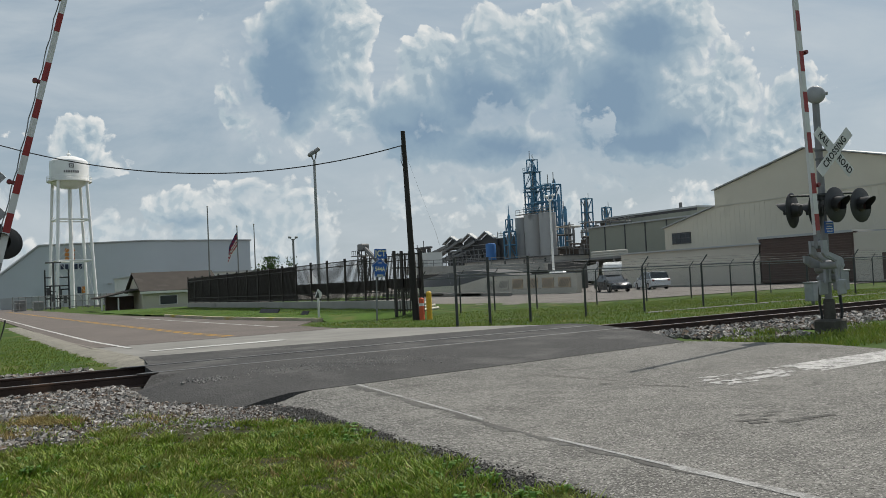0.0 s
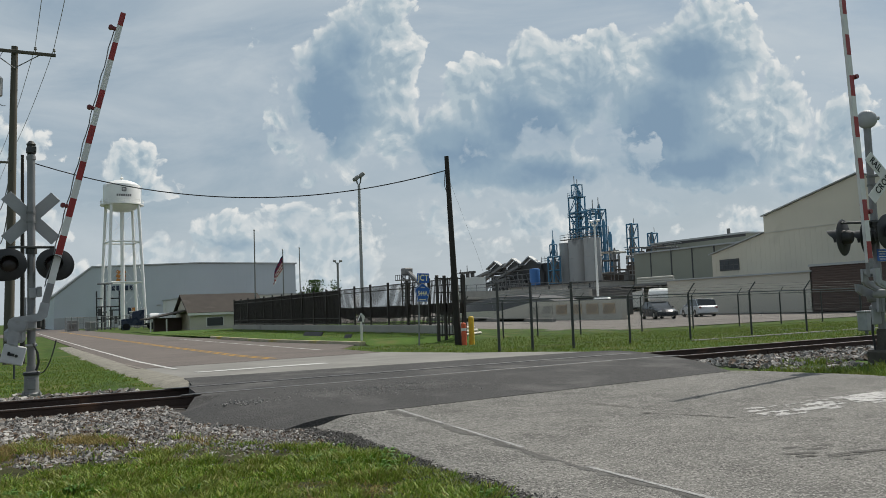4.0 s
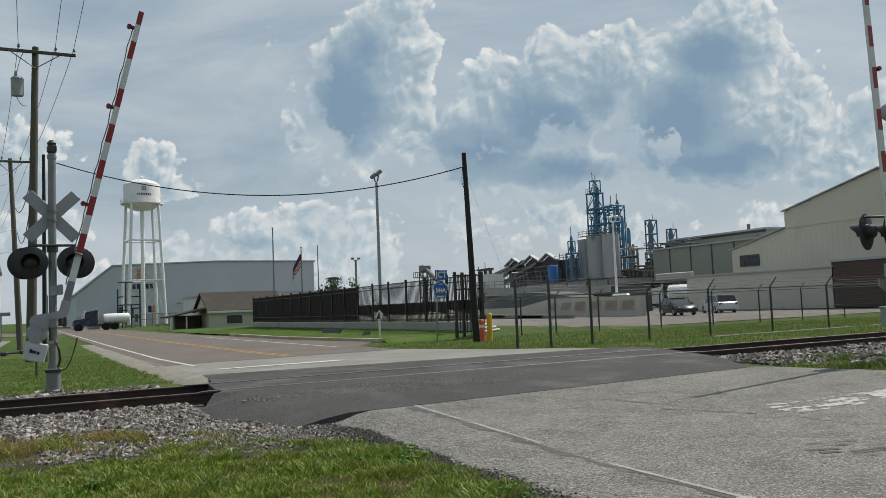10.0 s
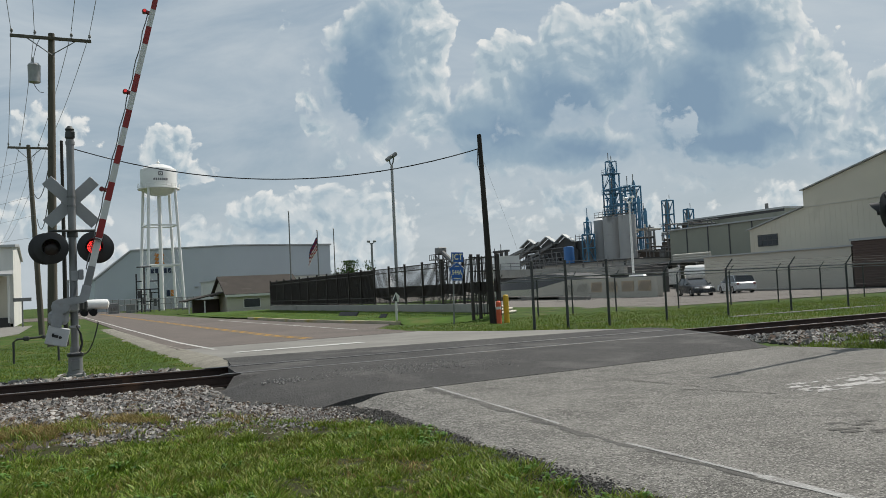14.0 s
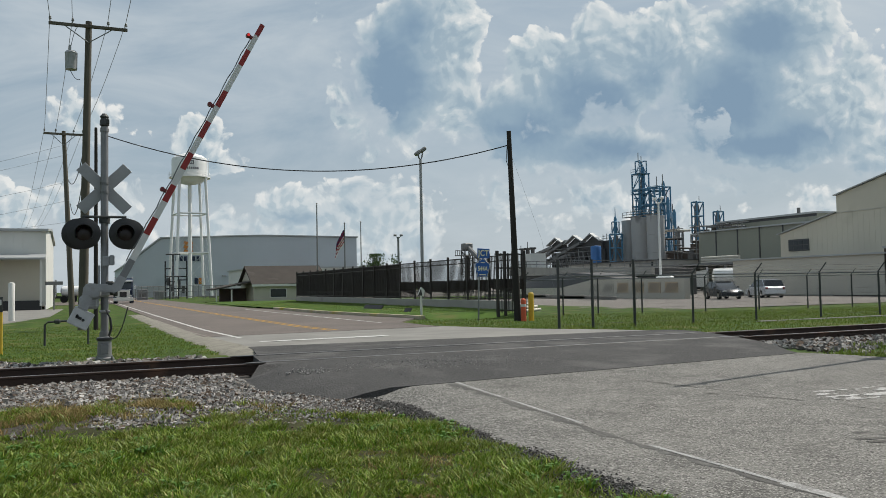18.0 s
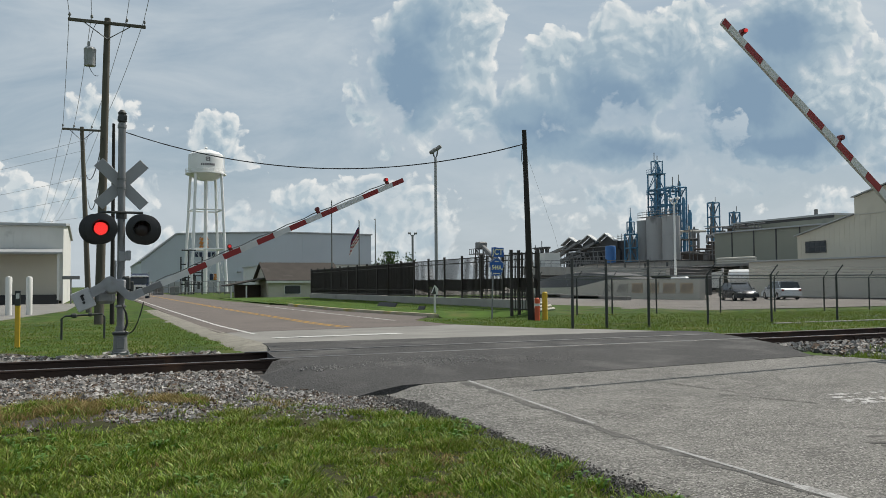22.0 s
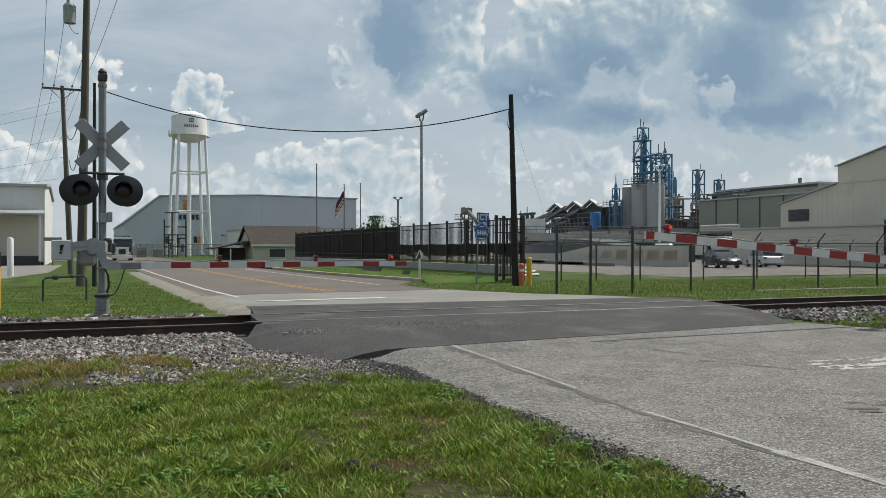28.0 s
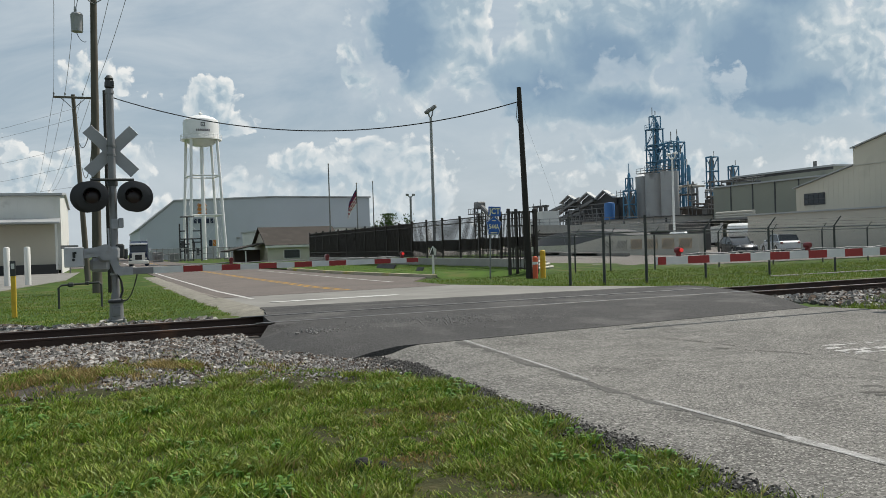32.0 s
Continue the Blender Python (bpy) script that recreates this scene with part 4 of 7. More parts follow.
def build_grass():
    rnd = random.Random(11)
    near, dry, weeds = [], [], Build()
    for _ in range(34000):
        x, y = rnd.uniform(-2.2, 4.4), rnd.uniform(2.8, 11.6)
        if x < -0.17 * y - 0.2:
            continue
        edge = 3.5 + 0.22 * noise.noise((y * 1.3, 0, 1)) + 0.15 * noise.noise((y * 4, 0, 1)) - (0.7 * (y - 8.0) if y > 8.0 else 0)
        if x > edge - abs(rnd.gauss(0, 0.14)):
            continue
        c = noise.noise((x * 0.7, y * 0.7, 5)) + 0.7 * noise.noise((x * 2.4, y * 2.4, 8))
        tuft = noise.noise((x * 3.3, y * 3.3, 21))
        limit = 10.6 + 0.7 * noise.noise((x * 0.7, 3, 3)) - 0.25 * max(0, x) + 0.6 * max(0, min(1, -x))
        if y > limit - abs(rnd.gauss(0, 0.3)):
            continue
        if y > 8.4 and c < -0.15 + 0.30 * (y - 8.4) - 0.35 * max(0, min(1, -x)) and rnd.random() < 0.85:
            continue
        bare = c < -0.72 or (x - 2.05) ** 2 + 2.5 * (y - 5.25) ** 2 < 0.12
        gap = noise.noise((x * 8.5, y * 8.5, 31)) + 0.5 * tuft
        if bare and rnd.random() < 0.6 or gap < -0.2 and rnd.random() < 0.75:
            continue
        straw = rnd.random() < 0.05 or bare or (y > 9.4 and rnd.random() < 0.6)
        size = (0.8 + 0.5 * max(-0.5, c) + 0.6 * tuft) * rnd.uniform(0.7, 1.3)
        if c > 0.25 and rnd.random() < 0.09 and y < 9:
            for q in range(rnd.randint(4, 7)):     # broad-leaved weed: a rosette of bent oval leaves
                a, l, w = rnd.uniform(0, 6.283), rnd.uniform(0.05, 0.1), rnd.uniform(0.012, 0.02)
                ca, sa, h = math.cos(a), math.sin(a), land(x, y) + rnd.uniform(0.03, 0.07)
                pts = [(0, 0, -0.05), (0.4, w, 0.012), (0.4, -w, 0.012), (0.75, w * 0.8, 0.016), (0.75, -w * 0.8, 0.016), (1, 0, 0.0)]
                weeds.add([(x + ca * l * p - sa * s, y + sa * l * p + ca * s, h + z) for p, s, z in pts], [(0, 2, 1), (1, 2, 4, 3), (3, 4, 5)])
        for _ in range(rnd.randint(9, 18)):
            a, r = rnd.uniform(0, 6.283), abs(rnd.gauss(0, 0.032)) * (0.6 + size)
            px, py = x + math.cos(a) * r, y + math.sin(a) * r
            (dry if straw and rnd.random() < 0.7 else near).append((px, py, land(px, py), max(0.02, size * rnd.uniform(0.03, 0.088)), a))
    for _ in range(1500):                   # straw and weeds at the foot of the ballast
        x, y = rnd.uniform(-2.6, 1.2), rnd.gauss(10.45, 0.33)
        if noise.noise((x * 1.6, y * 1.6, 44)) < -0.12:
            continue
        green = noise.noise((x * 2.2, y * 2.2, 51)) > 0.1
        for _ in range(rnd.randint(7, 14)):
            a, r = rnd.uniform(0, 6.283), abs(rnd.gauss(0, 0.05))
            px, py = x + math.cos(a) * r, y + math.sin(a) * r
            (near if green and rnd.random() < 0.7 else dry).append((px, py, max(land(px, py), 0.08), rnd.uniform(0.03, 0.1), a))
    tagged(new("weed_leaves", weeds.mesh("weed_leaves", M["weed"])), "broad-leaved weeds among the grass", "weeds", kind="stuff")
    blades("grass_near", near, "blade", "bright green rough grass beside the road", 1.1, seed=4, wide=0.0056)
    blades("grass_dry", dry, "dry", "dry straw-coloured grass among the stones", 1.1, seed=6, wide=0.005)
    far = []
    for _ in range(40000):
        x, y = rnd.uniform(-6, 3.6), rnd.uniform(16.9, 40)
        c = noise.noise((x * 0.8, y * 0.8, 5))
        if x > 2.85 + 0.3 * noise.noise((y, 2, 2)) or y < 17.6 + 0.8 * c or (y > 22 and rnd.random() < (y - 22) / 22):
            continue
        far.append((x, y, land(x, y), rnd.uniform(0.015, 0.045)))
    for _ in range(60000):
        x, y = rnd.uniform(11.5, 42), rnd.uniform(16.8, 34)
        lim = line(y, [(16.8, 14.2), (18.4, 13.4), (25, 11.2), (30, 11.5), (34, 14)])
        if x < lim + rnd.uniform(0, 0.25) or (y > 23 and rnd.random() < (y - 23) / 14) or y > 33:
            continue
        far.append((x, y, land(x, y), rnd.uniform(0.025, 0.075) * (1.5 if noise.noise((x * 0.5, y * 0.5, 1)) > 0.35 else 1)))
    for _ in range(16000):
        x, y = rnd.uniform(11.4, 26), rnd.uniform(8.6, 11.6)
        lim = line(y, [(8, 12.8), (10.2, 11.7), (11.6, 13)])
        if x < lim + rnd.uniform(0, 0.3) or noise.noise((x * 0.8, y * 0.9, 5)) < 0.5 * (y - 10.6):
            continue
        far.append((x, y, land(x, y), rnd.uniform(0.06, 0.18)))
    for _ in range(14000):
        x, y = rnd.uniform(11.8, 18), rnd.uniform(34, 74)
        lim = line(y, [(33.2, 14.0), (39, 13.2), (45.3, 12.7), (57.5, 12.7), (74, 12.3)])
        if x < lim:
            continue
        far.append((x, y, 0.11 + 0.22 * (x - lim) / (17.95 - lim), rnd.uniform(0.03, 0.08)))
    blades("grass_verge", far, "verge_blade", "green verge grass beyond the railway", seed=9, wide=0.009)


build_ground()
build_roads()
build_markings()
build_track()

# ---------- crossing signals ----------
LEDS, ARMS = [], []


def light_head(root, x, y, z, face, side, plate=0.305):
    """A flasher: round black backing plate, housing, hood, lens and the lit insert behind it. face: -1 looks towards -y."""
    head = part("light_head", Build().lathe([(0.10, 0.17), (0.13, 0.14), (0.145, 0.02), (0.145, -0.02)], 20, axis="y"), "black", root, "black flasher housing",
                pose(x, y, z, 0, 0, 0 if face < 0 else 180))
    part("backing_plate", Build().lathe([(plate - 0.01, 0.012), (plate, 0.006), (plate, -0.006), (plate - 0.01, -0.012)], 32, axis="y"), "black", head)
    b = Build()
    n = 18
    for i in range(n):                      # a hood, open below
        a0, a1 = radians(-35 + 250 * i / n), radians(-35 + 250 * (i + 1) / n)
        q = []
        for a, r in ((a0, 0.165), (a1, 0.165)):
            reach = 0.13 + 0.17 * max(0, math.sin(a)) ** 0.7
            q += [(r * math.cos(a), -0.01, r * math.sin(a)), (r * math.cos(a), -reach, r * math.sin(a) * 0.96)]
        p0, p1, p2, p3 = q
        inn = [(p[0] * 0.965, p[1], p[2] * 0.965) for p in (p0, p1, p2, p3)]
        b.add([p0, p1, p2, p3, *inn], [(0, 2, 3, 1), (4, 5, 7, 6), (1, 3, 7, 5)])
    part("hood", b, "black", head)
    part("lens", Build().lathe([(0.14, 0.0), (0.14, -0.028), (0.10, -0.04), (0.0005, -0.045)], 24, axis="y"), "lens", head, "dark red lens")
    b = Build()
    for ring in range(5):
        for i in range(max(1, 6 * ring)):
            a, r = 2 * math.pi * i / max(1, 6 * ring), 0.0285 * ring
            b.lathe([(0.0125, 0.0), (0.0125, -0.008), (0.006, -0.012)], 8, (r * math.cos(a), 0, r * math.sin(a)), "y")
    led = part("led_cluster", b, "led", head, "cluster of red light-emitting diodes", pose(0, -0.02, 0))
    if side:
        LEDS.append((led, side))
    return head


def crossbuck(root, z, y, lettered, facing, turned=0):
    """Two crossed boards; the one in front carries the first word."""
    for k, (ang, text) in enumerate(((-45, "RAILROAD"), (45, "CROSSING"))):
        b = Build().box(0, 0, 0, 1.22, 0.012, 0.23, bev=0.004)
        board = part("crossbuck_board", b, "white" if lettered else "alu", root, "white board lettered in black" if lettered else "dull back of a crossbuck board",
                     pose(0, 0, 0, 0, 0, -turned) @ pose(0, y + facing * 0.016 * k, z, 0, -ang, 0))
        if lettered:
            half = (text[:4], text[4:])
            if k == 0:
                spots = ((-0.36, half[0]), (0.36, half[1]))
                for sx_, tx in spots:
                    words("lettering", tx, 0.19, pose(sx_, -0.009, 0, 90, 0, 0), "letter", board, 0.002, 1.05, 0.8)
            else:
                words("lettering", text, 0.19, pose(0, -0.009, 0, 90, 0, 0), "letter", board, 0.002, 1.15, 0.82)
    for dz in (-0.09, 0.09):
        b = Build().lathe([(0.085, -0.02), (0.085, 0.02)], 14, (0, 0, z + dz))
        b.box(0, y * 0.5, z + dz, 0.12, abs(y) + 0.03, 0.035)
        part("bracket", b, "grey_metal", root)


def gate_arm(root, length, drop, start, at, mirror, lamps, seg=0.375, first_red=True, lead=0.0):
    """The barrier: it turns about its shaft; the boom lies below the shaft when it is down, the counterweight reaches back."""
    s = -1 if mirror else 1
    arm = new("gate_arm")
    arm.parent = root
    arm.matrix_basis = at
    arm["label"] = "red and white striped barrier arm"
    low, w = 0.27 - drop, 0.19 if not mirror else 0.13
    for y in (-w, w):                       # two cheeks of the lever, each with a raised rim
        poly = [(-0.36, 0.14), (-0.13, 0.17), (0.0, 0.22), (0.08, 0.21), (0.13, 0.16), (0.27, -0.17 + low), (0.32, -0.19 + low), (0.50, -0.19 + low), (0.50, -0.34 + low), (0.25, -0.35 + low), (0.17, -0.28 + low), (0.08, -0.10), (0.0, 0.0), (-0.36, -0.04)]
        b = Build().prism([(s * p[0], p[1]) for p in poly], y - 0.026, y + 0.026, "y")
        b.prism([(s * p[0], p[1]) for p in ((-0.34, 0.10), (-0.13, 0.13), (0.01, 0.16), (0.08, 0.11), (0.22, -0.2 + low), (0.19, -0.22 + low), (0.03, 0.07), (-0.1, 0.06), (-0.34, 0.05))], y - 0.04, y + 0.04, "y")
        b.lathe([(0.045, -0.05), (0.045, 0.05)], 12, (s * -0.02, y, 0.15), "y")
        part("lever", b, "cast", arm, "grey cast lever cheek")
    part("lever_bridge", Build().box(s * 0.44, 0, -drop, 0.10, 2 * w - 0.04, 0.12, bev=0.015), "cast", arm)
    if mirror:
        for y in (-w - 0.07, w + 0.07):
            part("counterweight", Build().box(s * -0.45, y, 0.0, 0.30, 0.05, 0.26, bev=0.015), "cast", arm, "grey counterweight plate")
    else:
        part("counterweight", Build().box(s * -0.53, 0, -0.01, 0.34, 0.42, 0.38, bev=0.015), "weight", arm, "pale square counterweight")
        part("weight_bolt", Build().box(s * -0.53, -0.213, 0.03, 0.05, 0.012, 0.11).box(s * -0.51, -0.213, 0.07, 0.05, 0.012, 0.04), "black", arm, "dark stencil on the weight")
        part("weight_bolt", Build().lathe([(0.028, -0.222), (0.028, -0.205)], 10, (s * -0.54, 0, -0.06), "y"), "black", arm, "dark bolt of the weight")
    part("shaft", Build().lathe([(0.085, -w - 0.05), (0.085, w + 0.05)], 14, (0, 0, 0), "y"), "cast", arm)
    b = Build().box(s * (start + 0.42) / 2, 0, -drop, start - 0.42 + 0.16, 0.085, 0.135, bev=0.01)
    for k in range(3):
        b.lathe([(0.014, -0.055), (0.014, 0.055)], 6, (s * (start - 0.2 + 0.11 * k), 0, -drop), "y")
    part("arm_clamp", b, "steel", arm)

    def beam(x, e, skin=None):
        """A length of the tapering boom, or a skin laid on one of its faces."""
        b = Build()
        rows = []
        for k in (x, e):
            f = (k - start) / (length - start)
            rows.append((k, (0.145 if mirror else 0.130) - 0.028 * f - (0.004 if skin else 0), 0.066 - 0.016 * f))
        vs = []
        for px, h, t in rows:
            ys = (-t / 2, t / 2) if not skin else ((skin * (t / 2 + 0.0005), skin * (t / 2 + 0.003)) if skin > 0 else (skin * (t / 2 + 0.003), skin * (t / 2 + 0.0005)))
            vs += [(s * px, y, -drop + q * h / 2) for y in ys for q in (-1, 1)]
        fs = [(0, 2, 3, 1), (4, 5, 7, 6), (0, 1, 5, 4), (2, 6, 7, 3), (0, 4, 6, 2), (1, 3, 7, 5)]
        return b.add(vs, fs if not mirror else [f[::-1] for f in fs])

    boom = part("boom", beam(start, length), "white", arm, "white hollow boom")
    x, red = start, first_red
    while x < length - 0.05:
        e = min(x + (lead if lead and x == start else seg + (0.27 if lead and not red and 4.7 < x < 4.95 else 0)), length)
        if red:
            for q in (-1, 1):
                part("red_band", beam(x, e, skin=q), "red", boom, "red reflective band")
        x, red = e, not red
    for i, lx in enumerate(lamps):
        lamp = part("arm_lamp", Build().box(0, 0, 0.035, 0.07, 0.06, 0.07, bev=0.01).lathe([(0.042, -0.055), (0.047, -0.04), (0.047, 0.04), (0.042, 0.055)], 14, (0, 0, 0.10), "y"), "lampred", arm, "red arm lamp", pose(s * lx, 0, -drop + 0.05))
        led = part("led_cluster", Build().lathe([(0.028, -0.012), (0.028, 0.012)], 14, (0, 0, 0), "y"), "led_small", lamp, "lit red insert", pose(0, -0.045, 0.10))
        LEDS.append((led, "tip" if i == len(lamps) - 1 else ("L" if i % 2 == 0 else "R")))
    b = Build()
    n = 26
    pts = []
    for i in range(n + 1):
        k = start + (lamps[-1] - start) * i / n
        pts.append((s * k, 0.035, -drop + 0.085 + 0.012 * math.sin(i * 1.9)))
    b.tube(pts, 0.011, 5)
    part("lamp_cable", b, "grey_metal", arm, "thin cable along the arm")
    ARMS.append((arm, at, mirror))
    return arm


def build_signal_far():
    """The mast beyond the railway, seen from behind, with its barrier across the far lanes."""
    g = 0.16
    root = thing("crossing_signal", pose(0.40, 17.42, g), "grey railway crossing mast with unlettered crossbuck back, paired flashers and barrier", "crossing signal", "crossing signals")
    part("mast", Build().tube([(0, 0, 0.3), (0, 0, 4.6)], 0.072, 16).lathe([(0.085, 0), (0.085, 0.06)], 16, (0, 0, 4.5)), "steel", root, "grey steel tube mast")
    b = Build().lathe([(0.18, 0.0), (0.18, 0.04), (0.135, 0.06), (0.125, 0.37), (0.145, 0.39), (0.145, 0.44), (0.095, 0.46), (0.09, 0.56)], 18)
    b.box(0, -0.115, 0.22, 0.16, 0.06, 0.2, bev=0.015)
    for k in range(4):
        a = radians(45 + 90 * k)
        b.lathe([(0.02, 0), (0.02, 0.08)], 6, (0.19 * math.cos(a), 0.19 * math.sin(a), 0.0))
    part("base", b, "steel", root, "grey junction box base")
    part("collar", Build().lathe([(0.148, 0.385), (0.15, 0.39), (0.15, 0.43), (0.148, 0.435)], 18), "black", root, "dark collar on the base")
    b = Build().lathe([(0.055, 4.6), (0.09, 4.63), (0.085, 4.72), (0.07, 4.76), (0.085, 4.80), (0.04, 4.86)], 12)
    b.box(0.05, -0.05, 4.7, 0.08, 0.06, 0.1, bev=0.01)
    part("bell", b, "dark_metal", root, "dark bell on the mast top")
    crossbuck(root, 3.38, 0.085, False, 1)
    b = Build().tube([(-0.40, -0.10, 2.80), (0.40, -0.10, 2.80)], 0.026, 10).lathe([(0.1, -0.06), (0.1, 0.06)], 14, (0, 0, 2.74))
    for x in (-0.375, 0.375):
        b.tube([(x, -0.10, 2.80), (x, -0.10, 2.60)], 0.025, 8)
    part("cross_arm", b, "dark_metal", root)
    light_head(root, -0.375, -0.17, 2.47, -1, "L")
    light_head(root, 0.375, -0.17, 2.47, -1, "R")
    light_head(root, -0.47, 0.03, 2.47, 1, "")
    light_head(root, 0.45, 0.03, 2.47, 1, "")
    part("conduit", Build().tube([(-0.10, -0.06, 1.2), (-0.10, -0.06, 1.85)], 0.018, 8), "alu", root, "thin pale conduit")
    b = Build().box(0.02, -0.1, 1.93, 0.13, 0.05, 0.20, bev=0.015).box(0.13, -0.1, 1.95, 0.10, 0.04, 0.20, bev=0.02)
    part("small_box", b, "cast", root, "small grey junction box")
    b = Build().box(-0.28, -0.06, 1.14, 0.36, 0.34, 0.28, bev=0.06).box(-0.12, -0.04, 1.36, 0.42, 0.24, 0.26, bev=0.04).lathe([(0.11, -0.2), (0.13, -0.18), (0.13, 0.18), (0.11, 0.2)], 18, (-0.19, -0.06, 1.315), "y")
    for dz in (0.95, 1.42):
        b.box(0, -0.02, dz, 0.2, 0.2, 0.05, bev=0.01)
    part("motor", Build().box(0.10, 0.02, 1.40, 0.16, 0.24, 0.28, bev=0.03).box(0.20, 0.02, 1.34, 0.08, 0.16, 0.2, bev=0.02), "dark_metal", root, "dark drive motor")
    part("gate_mechanism", b, "cast", root, "grey barrier drive housing")
    b = Build().tube([(0.03, -0.12, 0.98), (0.10, -0.13, 0.80), (0.12, -0.12, 0.62), (0.08, -0.1, 0.48)], 0.022, 8)
    b.tube(sag((0.42, -0.1, 1.02), (0.06, -0.12, 0.50), 0.28, 10), 0.012, 6)
    part("hose", b, "cable", root, "black flexible conduit")
    gate_arm(root, 6.45, 0.31, 0.80, pose(-0.19, -0.34, 1.315), False, (2.38, 4.38, 6.08), 0.372, False, 0.64)


def build_signal_near():
    """The mast on this side, right of the road, with its barrier over the near lanes."""
    g = 0.12
    root = thing("crossing_signal", pose(15.32, 10.32, g), "grey railway crossing mast with lettered crossbuck, four flashers, bell and barrier", "crossing signal", "crossing signals")
    part("mast", Build().tube([(0, 0, 0.2), (0, 0, 4.72)], 0.07, 16), "steel", root, "grey steel tube mast")
    b = Build().box(0, 0, 0.10, 0.5, 0.44, 0.30, bev=0.04).box(0.22, 0.1, 0.06, 0.3, 0.3, 0.3, bev=0.04).lathe([(0.12, 0.24), (0.11, 0.62), (0.09, 0.66)], 16)
    part("base", b, "stained", root, "stained concrete foot")
    b = Build().lathe([(0.03, -0.09), (0.07, -0.088), (0.14, -0.07), (0.18, -0.03), (0.19, 0.0), (0.18, 0.03), (0.11, 0.08), (0.05, 0.12)], 24, (0, -0.05, 4.86), "y").tube([(0, 0, 4.7), (0, 0, 4.82)], 0.05, 10)
    b.box(0.19, 0.02, 4.88, 0.10, 0.06, 0.07, bev=0.01)
    part("bell", b, "cast", root, "round grey bell on the mast top", pose(0, 0, 0, 0, 0, -48))
    crossbuck(root, 3.62, -0.38, True, -1, 10)
    b = Build().tube([(-0.95, 0.06, 2.76), (-0.1, 0.0, 2.78), (0.0, -0.25, 2.80), (0.95, -0.25, 2.82)], 0.024, 10).lathe([(0.1, -0.07), (0.1, 0.07)], 14, (0, 0, 2.75))
    part("cross_arm", b, "dark_metal", root)
    light_head(root, -0.02, -0.30, 2.56, -1, "", 0.36)
    light_head(root, 0.84, -0.30, 2.56, -1, "", 0.36)
    for x in (-0.84, -0.12):
        light_head(root, x, 0.10, 2.48, 1, "", 0.36).matrix_basis = pose(x, 0.10, 2.48, 0, 0, 196)
    part("blue_notice", Build().box(0.02, -0.10, 2.12, 0.30, 0.012, 0.24, bev=0.004), "blue", root, "small blue notice plate")
    b = Build()
    for i in range(4):
        b.box(0.02, -0.109, 2.19 - i * 0.05, 0.22 - 0.04 * (i % 2), 0.004, 0.018)
    part("notice_lines", b, "white", root, "pale lines of writing")
    b = Build().box(0.04, 0.02, 1.22, 0.26, 0.26, 0.46, bev=0.03).lathe([(0.11, -0.2), (0.13, -0.18), (0.13, 0.18), (0.11, 0.2)], 18, (-0.02, 0, 1.3), "y")
    b.lathe([(0.06, -0.22), (0.06, 0.22)], 12, (0.02, 0, 1.08), "y")
    part("gate_mechanism", b, "steel", root, "grey barrier drive housing")
    part("junction_box", Build().box(0.42, -0.02, 1.02, 0.24, 0.24, 0.40, bev=0.02).box(0.42, -0.02, 1.23, 0.27, 0.27, 0.03, bev=0.01), "cast", root, "grey junction box")
    part("channel", Build().prism([(-0.62, 1.56), (-0.2, 1.52), (-0.06, 1.40), (-0.12, 1.30), (-0.42, 1.32), (-0.60, 1.42)], 0.05, 0.10, "y"), "cast", root, "grey guard plate of the lever")
    b = Build().tube([(0.22, -0.1, 0.8), (0.24, -0.12, 0.4), (0.2, -0.1, 0.1)], 0.03, 8).tube([(-0.12, 0.1, 1.0), (-0.16, 0.1, 0.6), (-0.1, 0.1, 0.2)], 0.025, 8)
    part("hose", b, "cable", root, "black flexible conduit")
    part("side_cover", Build().prism([(0.0, 1.62), (0.2, 1.62), (0.3, 1.5), (0.5, 1.28), (0.5, 1.14), (0.36, 1.14), (0.1, 1.36)], 0.14, 0.2, "y"), "weight", root, "pale sloping side cover")
    gate_arm(root, 7.25, 0.34, 0.62, pose(-0.32, -0.30, 1.36), True, (1.6, 4.25, 6.85), 0.405, True)
    # relay case beyond the rails
    case = thing("relay_case", pose(24.7, 17.2, 0.12), "small grey relay case on a post beside the railway", "relay case")
    part("body", Build().box(0, 0, 0.45, 0.40, 0.35, 0.6, bev=0.02), "cast", case)
    part("lid", Build().box(0, 0, 0.77, 0.44, 0.39, 0.05, bev=0.01), "cast", case)
    part("leg", Build().tube([(0, 0, -0.05), (0, 0, 0.2)], 0.06, 10), "steel", case)


def build_left_post():
    root = thing("signal_box_post", pose(-1.66, 12.2, 0.1), "grey signal junction box with a small lamp on a post", "signal post")
    part("post", Build().tube([(-0.1, 0, -0.05), (-0.1, 0, 2.2)], 0.06, 12), "steel", root)
    part("box", Build().box(-0.02, 0, 1.05, 0.36, 0.3, 0.62, bev=0.05), "cast", root, "grey junction box")
    part("latch", Build().box(0.1, -0.16, 1.0, 0.14, 0.03, 0.06, bev=0.01).tube([(0.05, -0.17, 0.92), (0.16, -0.17, 1.08)], 0.012, 6), "black", root)
    part("lamp", Build().lathe([(0.12, -0.16), (0.13, 0.0), (0.11, 0.12)], 16, (0.05, 0, 1.72), "x"), "white", root, "pale lamp housing")
    part("bracket", Build().box(-0.04, 0, 1.7, 0.06, 0.2, 0.5, bev=0.01), "cast", root)


# ---------- poles and wires ----------


